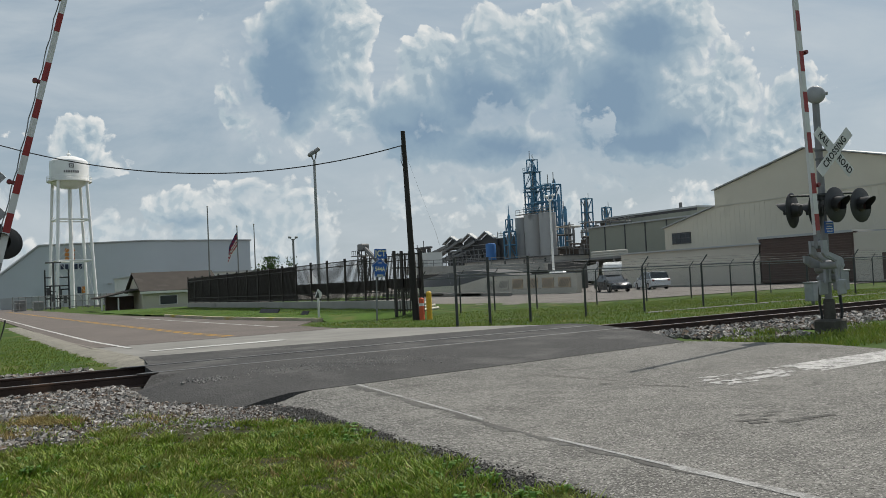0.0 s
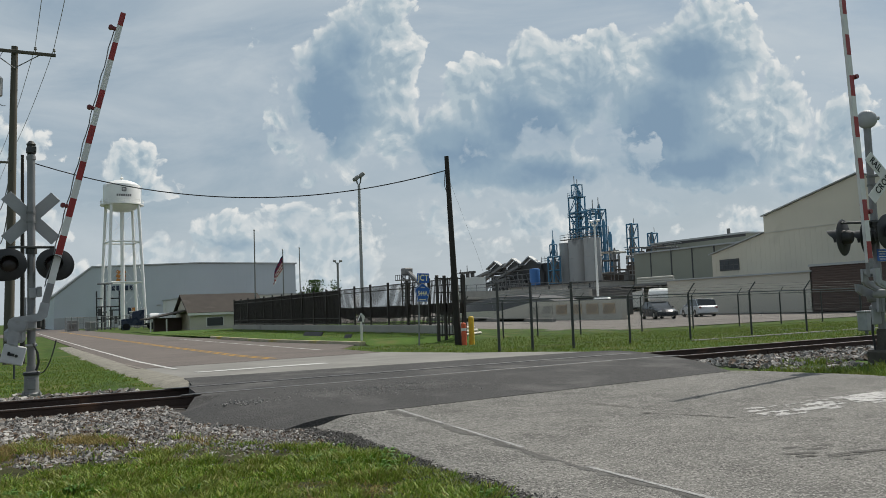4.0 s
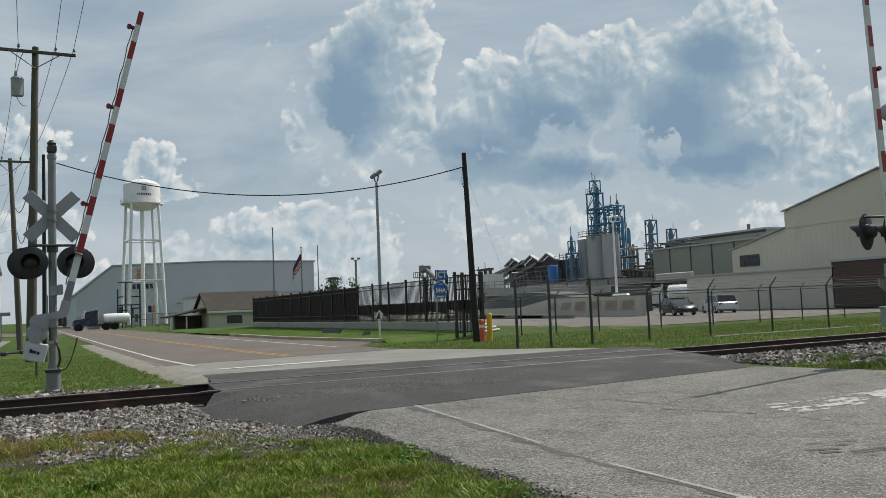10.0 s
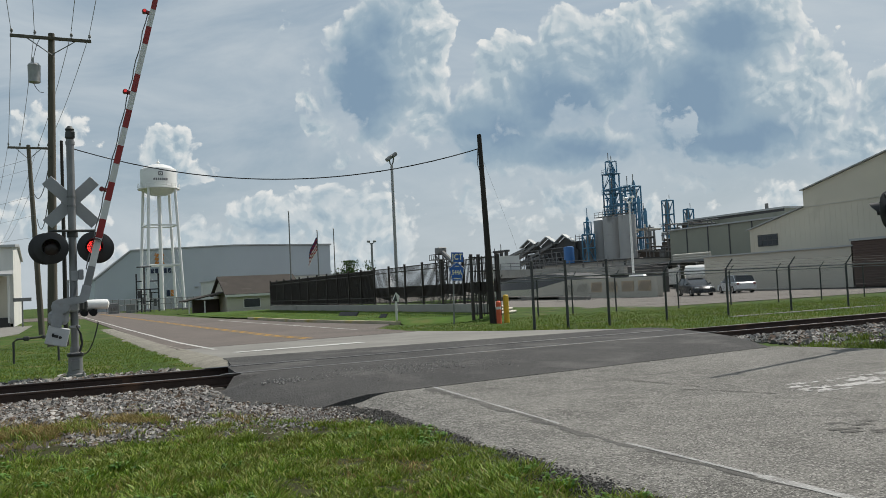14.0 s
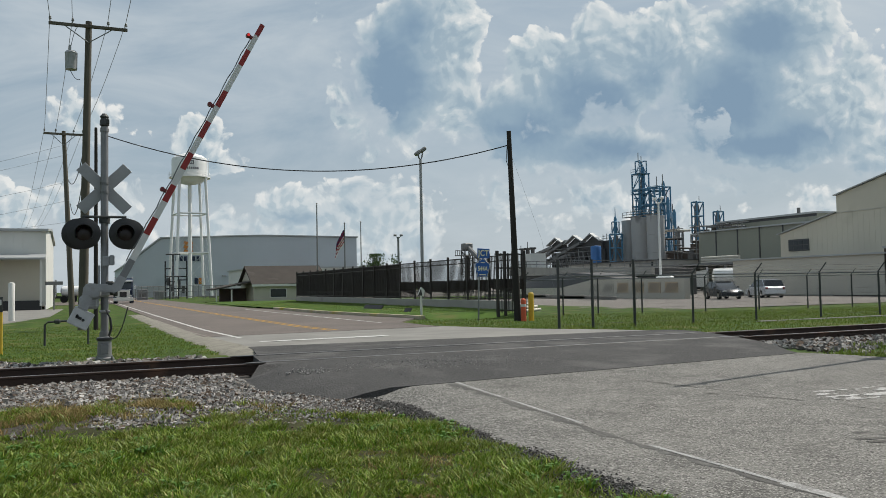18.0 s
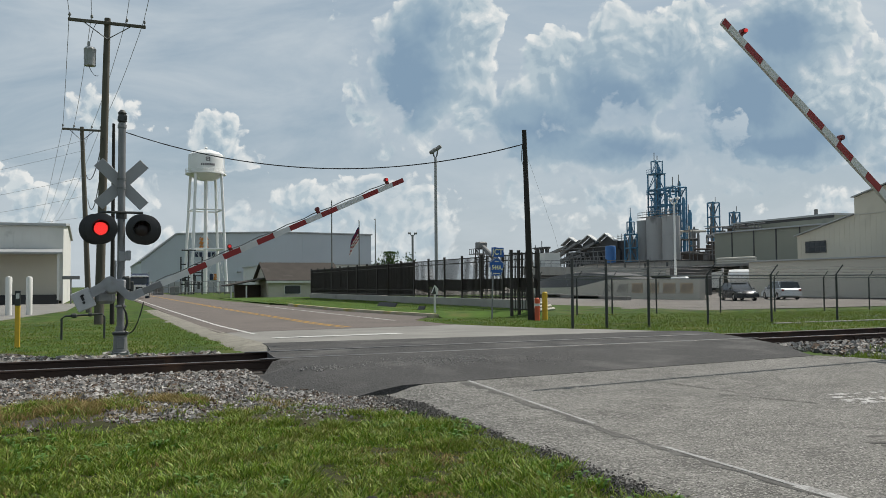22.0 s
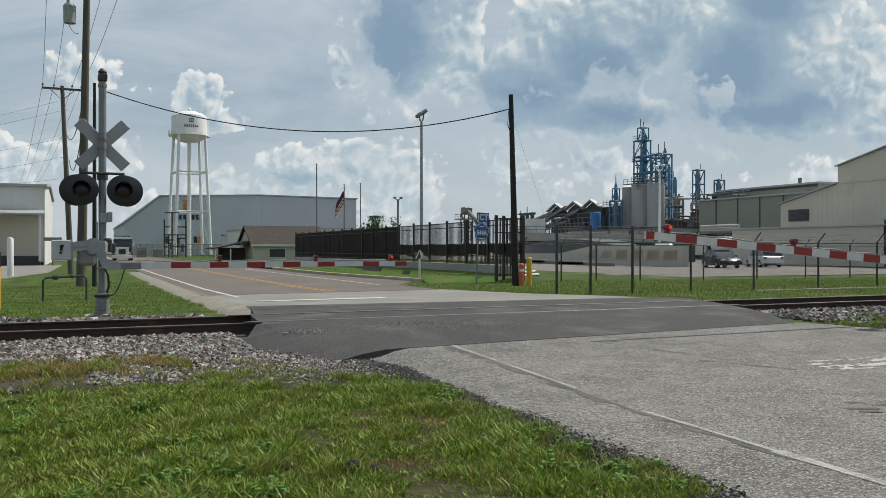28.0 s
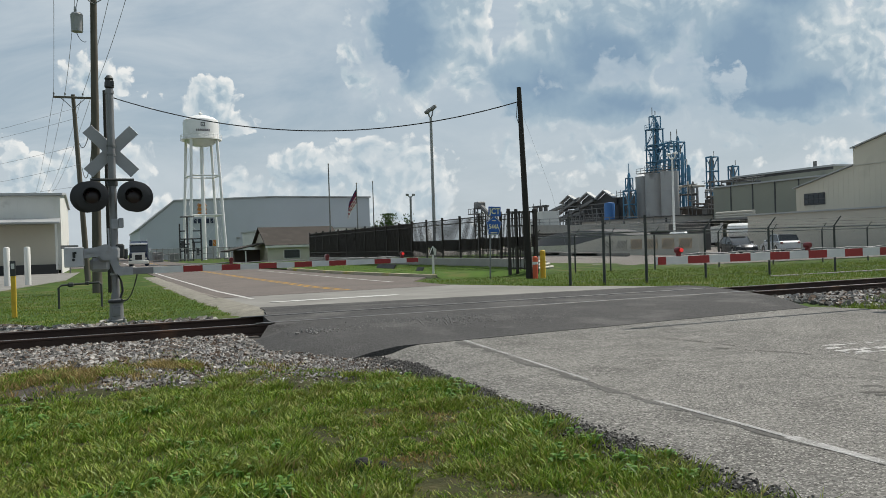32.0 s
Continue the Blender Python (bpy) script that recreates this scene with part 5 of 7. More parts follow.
def build_poles():
    def pole(x, y, z0, top, lean_x, arm_z, arm, radius, label, material="pole", can=False):
        root = thing("utility_pole", pose(x, y, z0), label, "utility pole", "utility poles")
        part("post", Build().tube([(0, 0, -0.1), (lean_x * 0.5, 0, top * 0.5), (lean_x, 0, top)], radius, 14, radius * 0.62), material, root)
        if arm:
            lx = lean_x * arm_z / top
            part("cross_arm", Build().box(lx, -radius, arm_z, arm, 0.1, 0.12, bev=0.01), material, root)
            b = Build()
            for s in (-1, 1):
                b.tube([(lx + s * arm * 0.3, -radius, arm_z - 0.05), (lx, -radius * 0.9, arm_z - 0.65)], 0.02, 6)
            part("brace", b, "grey_metal", root)
            for k in (-0.48, -0.2, 0.25, 0.48):
                b = Build().lathe([(0.015, 0), (0.015, 0.08), (0.05, 0.09), (0.06, 0.13), (0.035, 0.15), (0.05, 0.18), (0.02, 0.22)], 10, (lx + k * arm, -radius, arm_z + 0.06))
                part("insulator", b, "plant_grey", root)
        if can:
            b = Build().lathe([(0.05, 0), (0.22, 0.02), (0.23, 0.65), (0.24, 0.68), (0.18, 0.76), (0.06, 0.78)], 18, (-0.42, -0.12, top - 2.05)).tube([(-0.46, -0.12, top - 1.3), (-0.46, -0.12, top - 1.05)], 0.045, 8)
            part("transformer", b, "cast", root, "pale grey transformer can")
            b = Build().tube(sag((-0.42, -0.3, top - 1.1), (-0.1, -0.2, top - 0.3), -0.25, 8), 0.012, 5).tube(sag((-0.62, -0.12, top - 1.5), (-0.1, -0.12, top - 2.4), 0.3, 8), 0.012, 5)
            part("lead", b, "cable", root)
        return root

    pole(0.02, 35.4, 0.0, 12.35, 0.22, 12.1, 2.9, 0.19, "weathered grey-green timber utility pole with crossarm and transformer", can=True)
    pole(0.50, 35.0, 0.0, 8.0, 0.0, 0, 0, 0.09, "slim dark service pole beside the utility pole", "dark_pole")
    pole(-0.50, 52.0, 0.0, 10.85, -0.48, 10.65, 2.1, 0.17, "leaning timber utility pole with crossarm")
    pole(15.56, 28.15, 0.08, 7.42, -0.22, 0, 0, 0.14, "dark leaning timber pole carrying a cable across the road", "dark_pole")
    b = Build().tube(sag((0.75, 35.3, 7.8), (15.33, 28.1, 6.95), 1.25, 40), 0.022, 6)
    single("cable", b, "cable", "black cable slung across the road", "cable")
    single("cable", Build().tube([(15.2, 28.05, 6.92), (15.12, 28.0, 6.3), (15.38, 28.0, 5.6)], 0.014, 5), "cable", "loop of cable by the pole", "cable")
    single("guy_wire", Build().tube([(15.33, 28.2, 6.9), (17.0, 28.7, 3.4), (17.6, 28.7, 1.2)], 0.004, 4), "wire", "thin guy wire of the pole", "wire")
    b = Build()
    for k in (-0.48, -0.2, 0.25, 0.48):
        # from pole to pole, and on over the viewer's left shoulder
        b.tube(sag((0.22 + k * 2.9, 35.2, 12.35), (-0.97 + k * 2.1, 51.8, 10.9), 0.3, 12), 0.012, 5)
    single("power_lines", b, "wire", "bare overhead wires between the poles", "wires")
    b = Build()
    for k in (-0.48, -0.2, 0.25, 0.48):
        b.tube(sag((0.22 + k * 2.9, 35.2, 12.35), (0.4 + k * 2.9, -12, 12.8), 0.9, 24), 0.012, 5)
        b.tube(sag((-0.97 + k * 2.1, 51.8, 10.9), (-7 + k * 2.1, 130, 10.5), 0.9, 14), 0.012, 5)
    single("power_lines", b, "wire", "bare overhead wires running along the road", "wires")
    b = Build()
    for z, e in ((10.1, 7.6), (9.5, 7.2), (7.9, 5.9), (6.8, 5.0), (5.55, 4.6)):
        b.tube(sag((-0.7, 51.8, z), (-9.0, 52.5, e), 0.1, 8), 0.007, 4)
    single("service_lines", b, "wire", "thin service wires leaving to the side", "wires")
    b = Build().tube(sag((0.1, 35.2, 7.4), (-0.72, 51.8, 8.0), 0.8, 12), 0.02, 5).tube(sag((0.0, 35.2, 5.8), (-0.62, 51.8, 6.6), 0.9, 12), 0.02, 5)
    single("telephone_lines", b, "cable", "black telephone cables between the poles", "cable")


# ---------- far side: fences, signs, posts ----------


def build_picket_fence():
    """Brown steel palisade on a low wall beside the far road; panels with backing screen far off, open pickets near."""
    y0, y1, x, z0, z1 = 32.9, 74.0, 18.0, 0.72, 2.9
    b = Build()
    b.box(x, (y0 + y1) / 2, 0.36, 0.25, y1 - y0, 0.74, bev=0.02)
    b.box(x + 2.3, y1 - 0.12, 0.36, 4.6, 0.25, 0.74, bev=0.02)
    single("fence_wall", b, "render", "low pale rendered wall under the fence", "wall", kind="structure")
    root = thing("steel_fence", pose(x, 0, 0), "dark brown steel picket fence on a low wall", "fence")
    n = 17
    ys = [y0 + (y1 - y0) * i / n for i in range(n + 1)]
    post = Build().box(0, 0, (z1 + 0.74) / 2 + 0.03, 0.11, 0.11, z1 - 0.74 + 0.12, bev=0.01).mesh("post", M["brown"])
    for y in ys:
        share("post", post, root, pose(0, y, 0))
    pick = Build().box(0, 0, (z0 + z1) / 2, 0.028, 0.028, z1 - z0 - 0.06).mesh("picket", M["brown"])
    rail = Build().box(0, 0, 0, 0.045, (y1 - y0) / n - 0.1, 0.045).mesh("fence_rail", M["brown"])
    for a, c in zip(ys, ys[1:]):
        for z in (z0 + 0.12, z0 + 0.42, z1 - 0.3, z1 - 0.06):
            share("fence_rail", rail, root, pose(0, (a + c) / 2, z))
    count = 0
    rest = Build()
    for a, c in zip(ys, ys[1:]):
        k = int((c - a) / 0.14)
        for i in range(1, k):
            y = a + (c - a) * i / k
            if count < 240:
                share("picket", pick, root, pose(0, y, 0))
            else:
                rest.box(0, y, (z0 + z1) / 2, 0.028, 0.028, z1 - z0 - 0.06)
            count += 1
    tagged(part("pickets", rest, "brown", root), kind="stuff")
    for i, (a, c) in enumerate(zip(ys, ys[1:])):
        if i >= 6:
            part("screen", Build().box(0.05, (a + c) / 2, (z0 + z1) / 2 - 0.02, 0.01, c - a - 0.12, z1 - z0 - 0.12), "brown", root, "dark windscreen cloth behind the pickets")
        else:
            b = Build().prism([(a + 0.05, 1.05 + 0.1 * math.sin(i)), (c - 0.05, 1.2 + 0.15 * math.sin(i * 1.7 + 1)), (c - 0.05, 1.75), (a + 0.05, 1.72)], 0.05, 0.06, "x")
            part("torn_screen", b, "brown", root, "sagging remains of the screen cloth")
    gate = thing("double_gate", pose(16.4, 31.4, 0.1), "dark brown steel gate folded back at the fence corner", "gate")
    for i, gx in enumerate((0, 0.55, 1.32, 1.45)):
        part("gate_post", Build().box(gx, 0.35 * (i % 2), 1.42, 0.12, 0.12, 2.85, bev=0.01), "brown", gate)
    b = Build()
    for z in (0.25, 1.2, 2.1, 2.7):
        b.box(0.72, 0.15, z, 1.5, 0.05, 0.06)
    for k in range(8):
        b.box(0.1 + 0.17 * k, 0.15, 1.45, 0.03, 0.03, 2.6)
    part("gate_leaf", b, "brown", gate)
    part("dark_sheet", Build().box(0.75, 0.3, 1.42, 1.5, 0.02, 0.42), "brown", gate, "dark sheet on the gate")
    part("white_post", Build().box(0.82, -0.3, 1.05, 0.12, 0.12, 2.1, bev=0.01), "white_wall", gate, "pale square post")


def build_signs():
    root = thing("route_sign", pose(14.92, 30.2, 0.05), "blue county route sign with JCT plate on a thin steel post", "road sign")
    part("post", Build().box(0, 0.03, 1.35, 0.06, 0.03, 2.75, bev=0.004, turn=Euler((0, radians(2), 0)).to_matrix()), "steel", root)
    jct = part("junction_plate", Build().box(0.13, 0, 2.74, 0.56, 0.012, 0.40, bev=0.006), "blue", root, "blue plate lettered JCT")
    jct.matrix_basis = pose(0, 0, 0, 0, 2, 0)
    words("lettering", "JCT", 0.34, pose(0.13, -0.009, 2.74, 90, 0, 0), "yellow_letter", jct, 0.002, 1.1, 0.85)
    pent = [(0, 0.42), (0.36, 0.17), (0.23, -0.36), (-0.23, -0.36), (-0.36, 0.17)]
    sh = part("route_shield", Build().prism([(0.10 + p[0], 2.13 + p[1]) for p in pent], -0.008, 0.008, "y"), "blue", root, "blue pentagon route shield")
    sh.matrix_basis = pose(0, 0, 0, 0, 2, 0)
    b = Build()
    for i in range(5):
        p, q = pent[i], pent[(i + 1) % 5]
        b.tube([(0.10 + p[0] * 0.93, -0.011, 2.13 + p[1] * 0.93), (0.10 + q[0] * 0.93, -0.011, 2.13 + q[1] * 0.93)], 0.007, 4)
    part("border", b, "yellow_letter", sh)
    words("lettering", "544A", 0.27, pose(0.10, -0.011, 2.10, 90, 0, 0), "yellow_letter", sh, 0.002, 1.0, 0.78)
    part("word_bar", Build().box(0.10, -0.011, 2.36, 0.18, 0.004, 0.03), "yellow_letter", sh, "small line of writing")
    part("word_bar", Build().box(0.10, -0.011, 1.86, 0.30, 0.004, 0.04), "yellow_letter", sh, "small line of writing")

    root = thing("marker_post", pose(14.3, 35.0, 0.02), "short white marker post with a dark slanted cap", "marker post")
    part("post", Build().box(0, 0, 0.55, 0.10, 0.05, 1.1, bev=0.01), "white_wall", root)
    part("cap", Build().prism([(-0.17, 1.05), (0.0, 1.42), (0.17, 1.25), (0.12, 0.98)], -0.04, 0.04, "y"), "white_wall", root)
    part("dark_face", Build().prism([(-0.17, 1.02), (-0.02, 1.36), (0.04, 1.02)], -0.05, -0.041, "y"), "dark_metal", root)

    for x, y, h, r, mt, lab in ((15.68, 27.9, 0.85, 0.10, "orange", "orange-red plastic marker post at the pole"), (16.25, 28.3, 1.08, 0.11, "yellow", "yellow steel bollard by the gate")):
        root = thing("bollard", pose(x, y, 0.08), lab, "bollard", "bollards")
        part("post", Build().lathe([(r, -0.1), (r, h - 0.05), (r * 0.7, h - 0.01), (r * 0.2, h)], 16), mt, root)
        if mt == "orange":
            part("band", Build().lathe([(r + 0.004, h * 0.62), (r + 0.004, h * 0.74)], 16), "white", root)
    root = thing("gas_marker", pose(-1.70, 21.0, 0.1), "yellow marker post with a dark notice strip", "marker post")
    part("post", Build().box(0, 0, 0.52, 0.11, 0.07, 1.06, bev=0.015), "yellow", root)
    part("notice", Build().box(0, -0.04, 1.15, 0.12, 0.02, 0.34, bev=0.005), "dark_metal", root)
    part("label_patch", Build().box(0, -0.052, 1.2, 0.07, 0.006, 0.12), "white", root)
    for x, y in ((-4.35, 48.6), (-3.42, 49.1)):
        root = thing("bollard", pose(x, y, 0.0), "white concrete-filled bollard at the yard entrance", "bollard", "bollards")
        part("post", Build().lathe([(0.16, -0.1), (0.16, 2.0), (0.12, 2.06), (0.03, 2.08)], 18), "white_wall", root)
    root = thing("traffic_cone", pose(-4.5, 42.0, 0.0), "orange traffic cone on a dark foot", "traffic cone")
    part("cone", Build().lathe([(0.16, 0.04), (0.10, 0.35), (0.09, 0.36), (0.035, 0.72)], 16), "orange", root)
    part("foot", Build().box(0, 0, 0.02, 0.42, 0.42, 0.04, bev=0.01), "black", root)
    root = thing("pipe_stand", pose(-0.35, 24.0, 0.1), "dark bent pipe valve stand in the grass", "pipe")
    part("pipe", Build().tube([(-0.55, 0, 0), (-0.55, 0, 0.55), (-0.48, 0, 0.62), (0.45, 0, 0.66), (0.5, 0, 0.58), (0.5, 0, 0)], 0.028, 8), "dark_metal", root)
    part("valve", Build().box(-0.25, 0, 0.63, 0.16, 0.12, 0.12, bev=0.03), "dark_metal", root)
    part("valve", Build().box(0.15, 0, 0.65, 0.1, 0.1, 0.1, bev=0.02), "dark_metal", root)
    for x, y, z in ((15.2, 44.5, 0.6), (15.0, 38.5, 0.25)):
        single("fallen_panel", Build().box(0, 0, 0, 0.05 if z < 0.5 else 0.06, 2.4 if z > 0.5 else 0.7, 0.42 if z > 0.5 else 0.25, bev=0.01), "brown", "dark brown panel lying on the grass bank", "panel", at=pose(x, y, 0.28, 0, 35, 6))
    b = Build()
    for i in range(30):
        k, e = i / 30, (i + 1) / 30
        p, q = [(line(t, [(0, 13.5), (0.24, 12.8), (0.5, 12.3), (1, 12.3)]), 33.2 + 24.3 * t) for t in (k, e)]
        b.prism([(p[0], p[1]), (q[0], q[1]), (q[0] + 0.24, q[1]), (p[0] + 0.24, p[1])], -0.05, 0.19, "z")
    single("kerb", b, "kerb", "low concrete kerb with faded yellow paint", "kerb", kind="structure")
    b = Build()
    n = 28
    for i in range(-1, n + 1):
        y = 33.2 + 40 * i / n if i >= 0 else 31.9
        x0 = line(y, [(33.2, 13.5), (39, 12.8), (45.3, 12.3), (57.5, 12.3), (74, 11.9)]) + 0.2
        for k in range(7):
            x = x0 + (17.95 - x0) * k / 6
            b.v.append((x, y - (1.2 * k / 6 if i <= 0 else 0), -0.1 if i < 0 else 0.11 + 0.22 * (k / 6) ** 0.8 + 0.04 * noise.noise((x * 0.8, y * 0.5, 3))))
    b.f = [(i * 7 + k, i * 7 + k + 1, (i + 1) * 7 + k + 1, (i + 1) * 7 + k) for i in range(n + 1) for k in range(6)]
    single("verge", b, "verge", "mown grass bank behind the kerb", "grass", kind="structure")


def build_wire_fences():
    def run(y, xs, top, label, heavy=()):
        root = thing("wire_fence", pose(0, y, 0), label, "fence", "yard fences")
        for x in xs:
            g = land(x, y)
            if x in heavy:
                part("post", Build().tube([(x, 0, g - 0.1), (x, 0, 2.2)], 0.043, 10), "dark_metal", root)
                continue
            part("post", Build().tube([(x, 0, g - 0.1), (x, 0, top + 0.02)], 0.036, 8), "dark_metal", root)
            part("barb_arm", Build().tube([(x, 0, top), (x + 0.20, -0.12, top + 0.33)], 0.022, 6), "dark_metal", root)
        part("top_rail", Build().tube([(xs[0], 0, top - 0.03), (xs[-1], 0, top - 0.03)], 0.022, 6), "grey_metal", root)
        for k in range(3):
            pts = []
            for p, q in zip(xs, xs[1:]):
                pts += sag((p + 0.06 * k, -0.04 * k, top + 0.09 + 0.09 * k), (q + 0.06 * k, -0.04 * k, top + 0.09 + 0.09 * k), 0.02, 6)[:-1]
            part("barbed_wire", Build().tube(pts, 0.004, 4), "dark_metal", root)
        b = Build()
        for z in (0.25, 0.95):
            b.tube([(xs[0], 0, z), (xs[-1], 0, z)], 0.003, 4)
        x = xs[0]
        h = top - 0.1
        while x < xs[-1] - h:
            b.tube([(x, 0, 0.08), (x + h, 0, top - 0.03)], 0.0015, 3, caps=False)
            b.tube([(x + h, 0, 0.08), (x, 0, top - 0.03)], 0.0015, 3, caps=False)
            x += 0.14
        part("chain_link", b, "dark_metal", root, "thin chain-link wires")

    run(21.0, [13.0, 14.2, 15.75, 18.05, 20.72, 23.7, 26.65, 29.9, 33.1, 36.4, 39.7, 43, 46.3, 49.6], 1.72, "near chain-link fence with barbed wire along the railway", (13.0, 14.2, 15.75))
    run(32.0, [18.0, 20.05, 21.95, 24.45, 28.3, 31.8, 35.2, 38.5, 42, 45.5, 49, 52.5, 56, 60], 1.68, "second chain-link fence with barbed wire along the yard")
    b = Build().box(34, 20.2, 0.1, 28, 0.18, 0.12, bev=0.02)
    single("fence_footing", b, "concrete", "pale concrete strip along the fence foot", "footing", kind="structure")
    pipes = thing("pipe_stack", pose(19.3, 36.2, -0.05, 0, 0, 40), "stack of pale pipes behind the gate", "pipes")
    for i in range(3):
        part("pipe", Build().tube([(0, 0.2 * i, 0.12 + 0.16 * i), (5.2, 0.2 * i, 0.12 + 0.16 * i)], 0.08, 10), "beige2", pipes)

# ---------- buildings ----------


def ribbed(x, y0, y1, top, bottom, step=0.6, depth=0.05):
    """Standing ribs of sheet cladding on a wall that faces -x; top is a function of y."""
    b = Build()
    y = y0
    while y < y1:
        b.box(x - depth / 2, y, (top(y) + bottom) / 2, depth, 0.09, top(y) - bottom - 0.05)
        y += step
    return b


def build_right_hall():
    """Large beige gabled hall with a lower lean-to front towards the road."""
    root = thing("factory_hall", pose(0, 0, 0), "large beige metal-clad factory hall with stepped gable", "hall")
    gz = [(67.0, 6.35), (59.6, 8.1), (59.6, 9.82), (48.6, 12.55), (20, 5.6), (20, 0), (67.0, 0)]
    part("wall", Build().prism(gz, 70, 110, "x"), "beige", root)

    def top(y):
        return line(y, [(20, 5.6), (48.6, 12.55), (59.59, 9.82), (59.61, 8.1), (67.0, 6.35)])

    rib = Build()
    for y in np.arange(20.6, 66.9, 0.62):
        hi = min(top(y), line(y, [(20, 8.4), (67, 8.05)]))
        rib.box(69.994, y, (hi + 4.0) / 2, 0.012, 0.10, hi - 4.0)
    tagged(part("cladding_ribs", rib, "beige", root), kind="stuff")
    roof = Build()
    for (ya, za), (yb, zb) in (((67.25, 6.32), (59.6, 8.14)), ((59.75, 9.82), (48.6, 12.6)), ((48.6, 12.6), (20, 5.65))):
        roof.prism([(ya, za), (yb, zb), (yb, zb + 0.1), (ya, za + 0.1)], 69.7, 110.3, "x")
    part("roof_edge", roof, "light_metal", root, "pale metal roof trim")
    part("wall_seam", Build().prism([(59.6, 8.06), (20, 8.4), (20, 8.5), (59.6, 8.16)], 69.93, 70.0, "x"), "beige2", root)
    win = part("window", Build().box(69.95, 64.5, 5.08, 0.08, 2.7, 1.25), "plant_dark", root, "row of dark panes")
    for i in range(4):
        for k in range(2):
            part("pane", Build().box(69.9, 65.5 - i * 0.65, 4.82 + 0.52 * k, 0.02, 0.55, 0.42), "glass", win)
    low = thing("lean_to", pose(0, 0, 0), "low pale beige lean-to along the hall with a brown roller door", "lean-to")
    part("wall", Build().box(66.5, 56.9, 1.72, 9.0, 17.8, 3.5).box(66.5, 29, 1.9, 8.98, 21, 3.9), "beige2", low)
    part("roof_edge", Build().box(66.4, 56.9, 3.55, 9.2, 17.95, 0.14).box(66.4, 43.7, 4.02, 9.2, 9.0, 0.2), "light_metal", low, "pale roof edge")
    part("door_surround", Build().box(62.3, 43.7, 2.0, 0.6, 9.0, 4.0), "brown_door", low)
    door = part("roller_door", Build().box(61.99, 43.7, 2.0, 0.03, 8.7, 3.8), "brown_door", low, "brown ribbed roller door")
    slat = Build().box(0, 0, 0, 0.05, 8.7, 0.19, bev=0.02).mesh("slat", M["brown_door"])
    for i in range(18):
        share("slat", slat, door, pose(61.96, 43.7, 0.2 + 0.21 * i))
    part("side_door", Build().box(61.97, 36.4, 1.1, 0.06, 1.0, 2.1), "brown_door", low)
    single("wheel_stop", Build().box(60.2, 58.5, 0.02, 0.3, 13, 0.14, bev=0.03), "render", "long low concrete stop before the lean-to", "kerb")


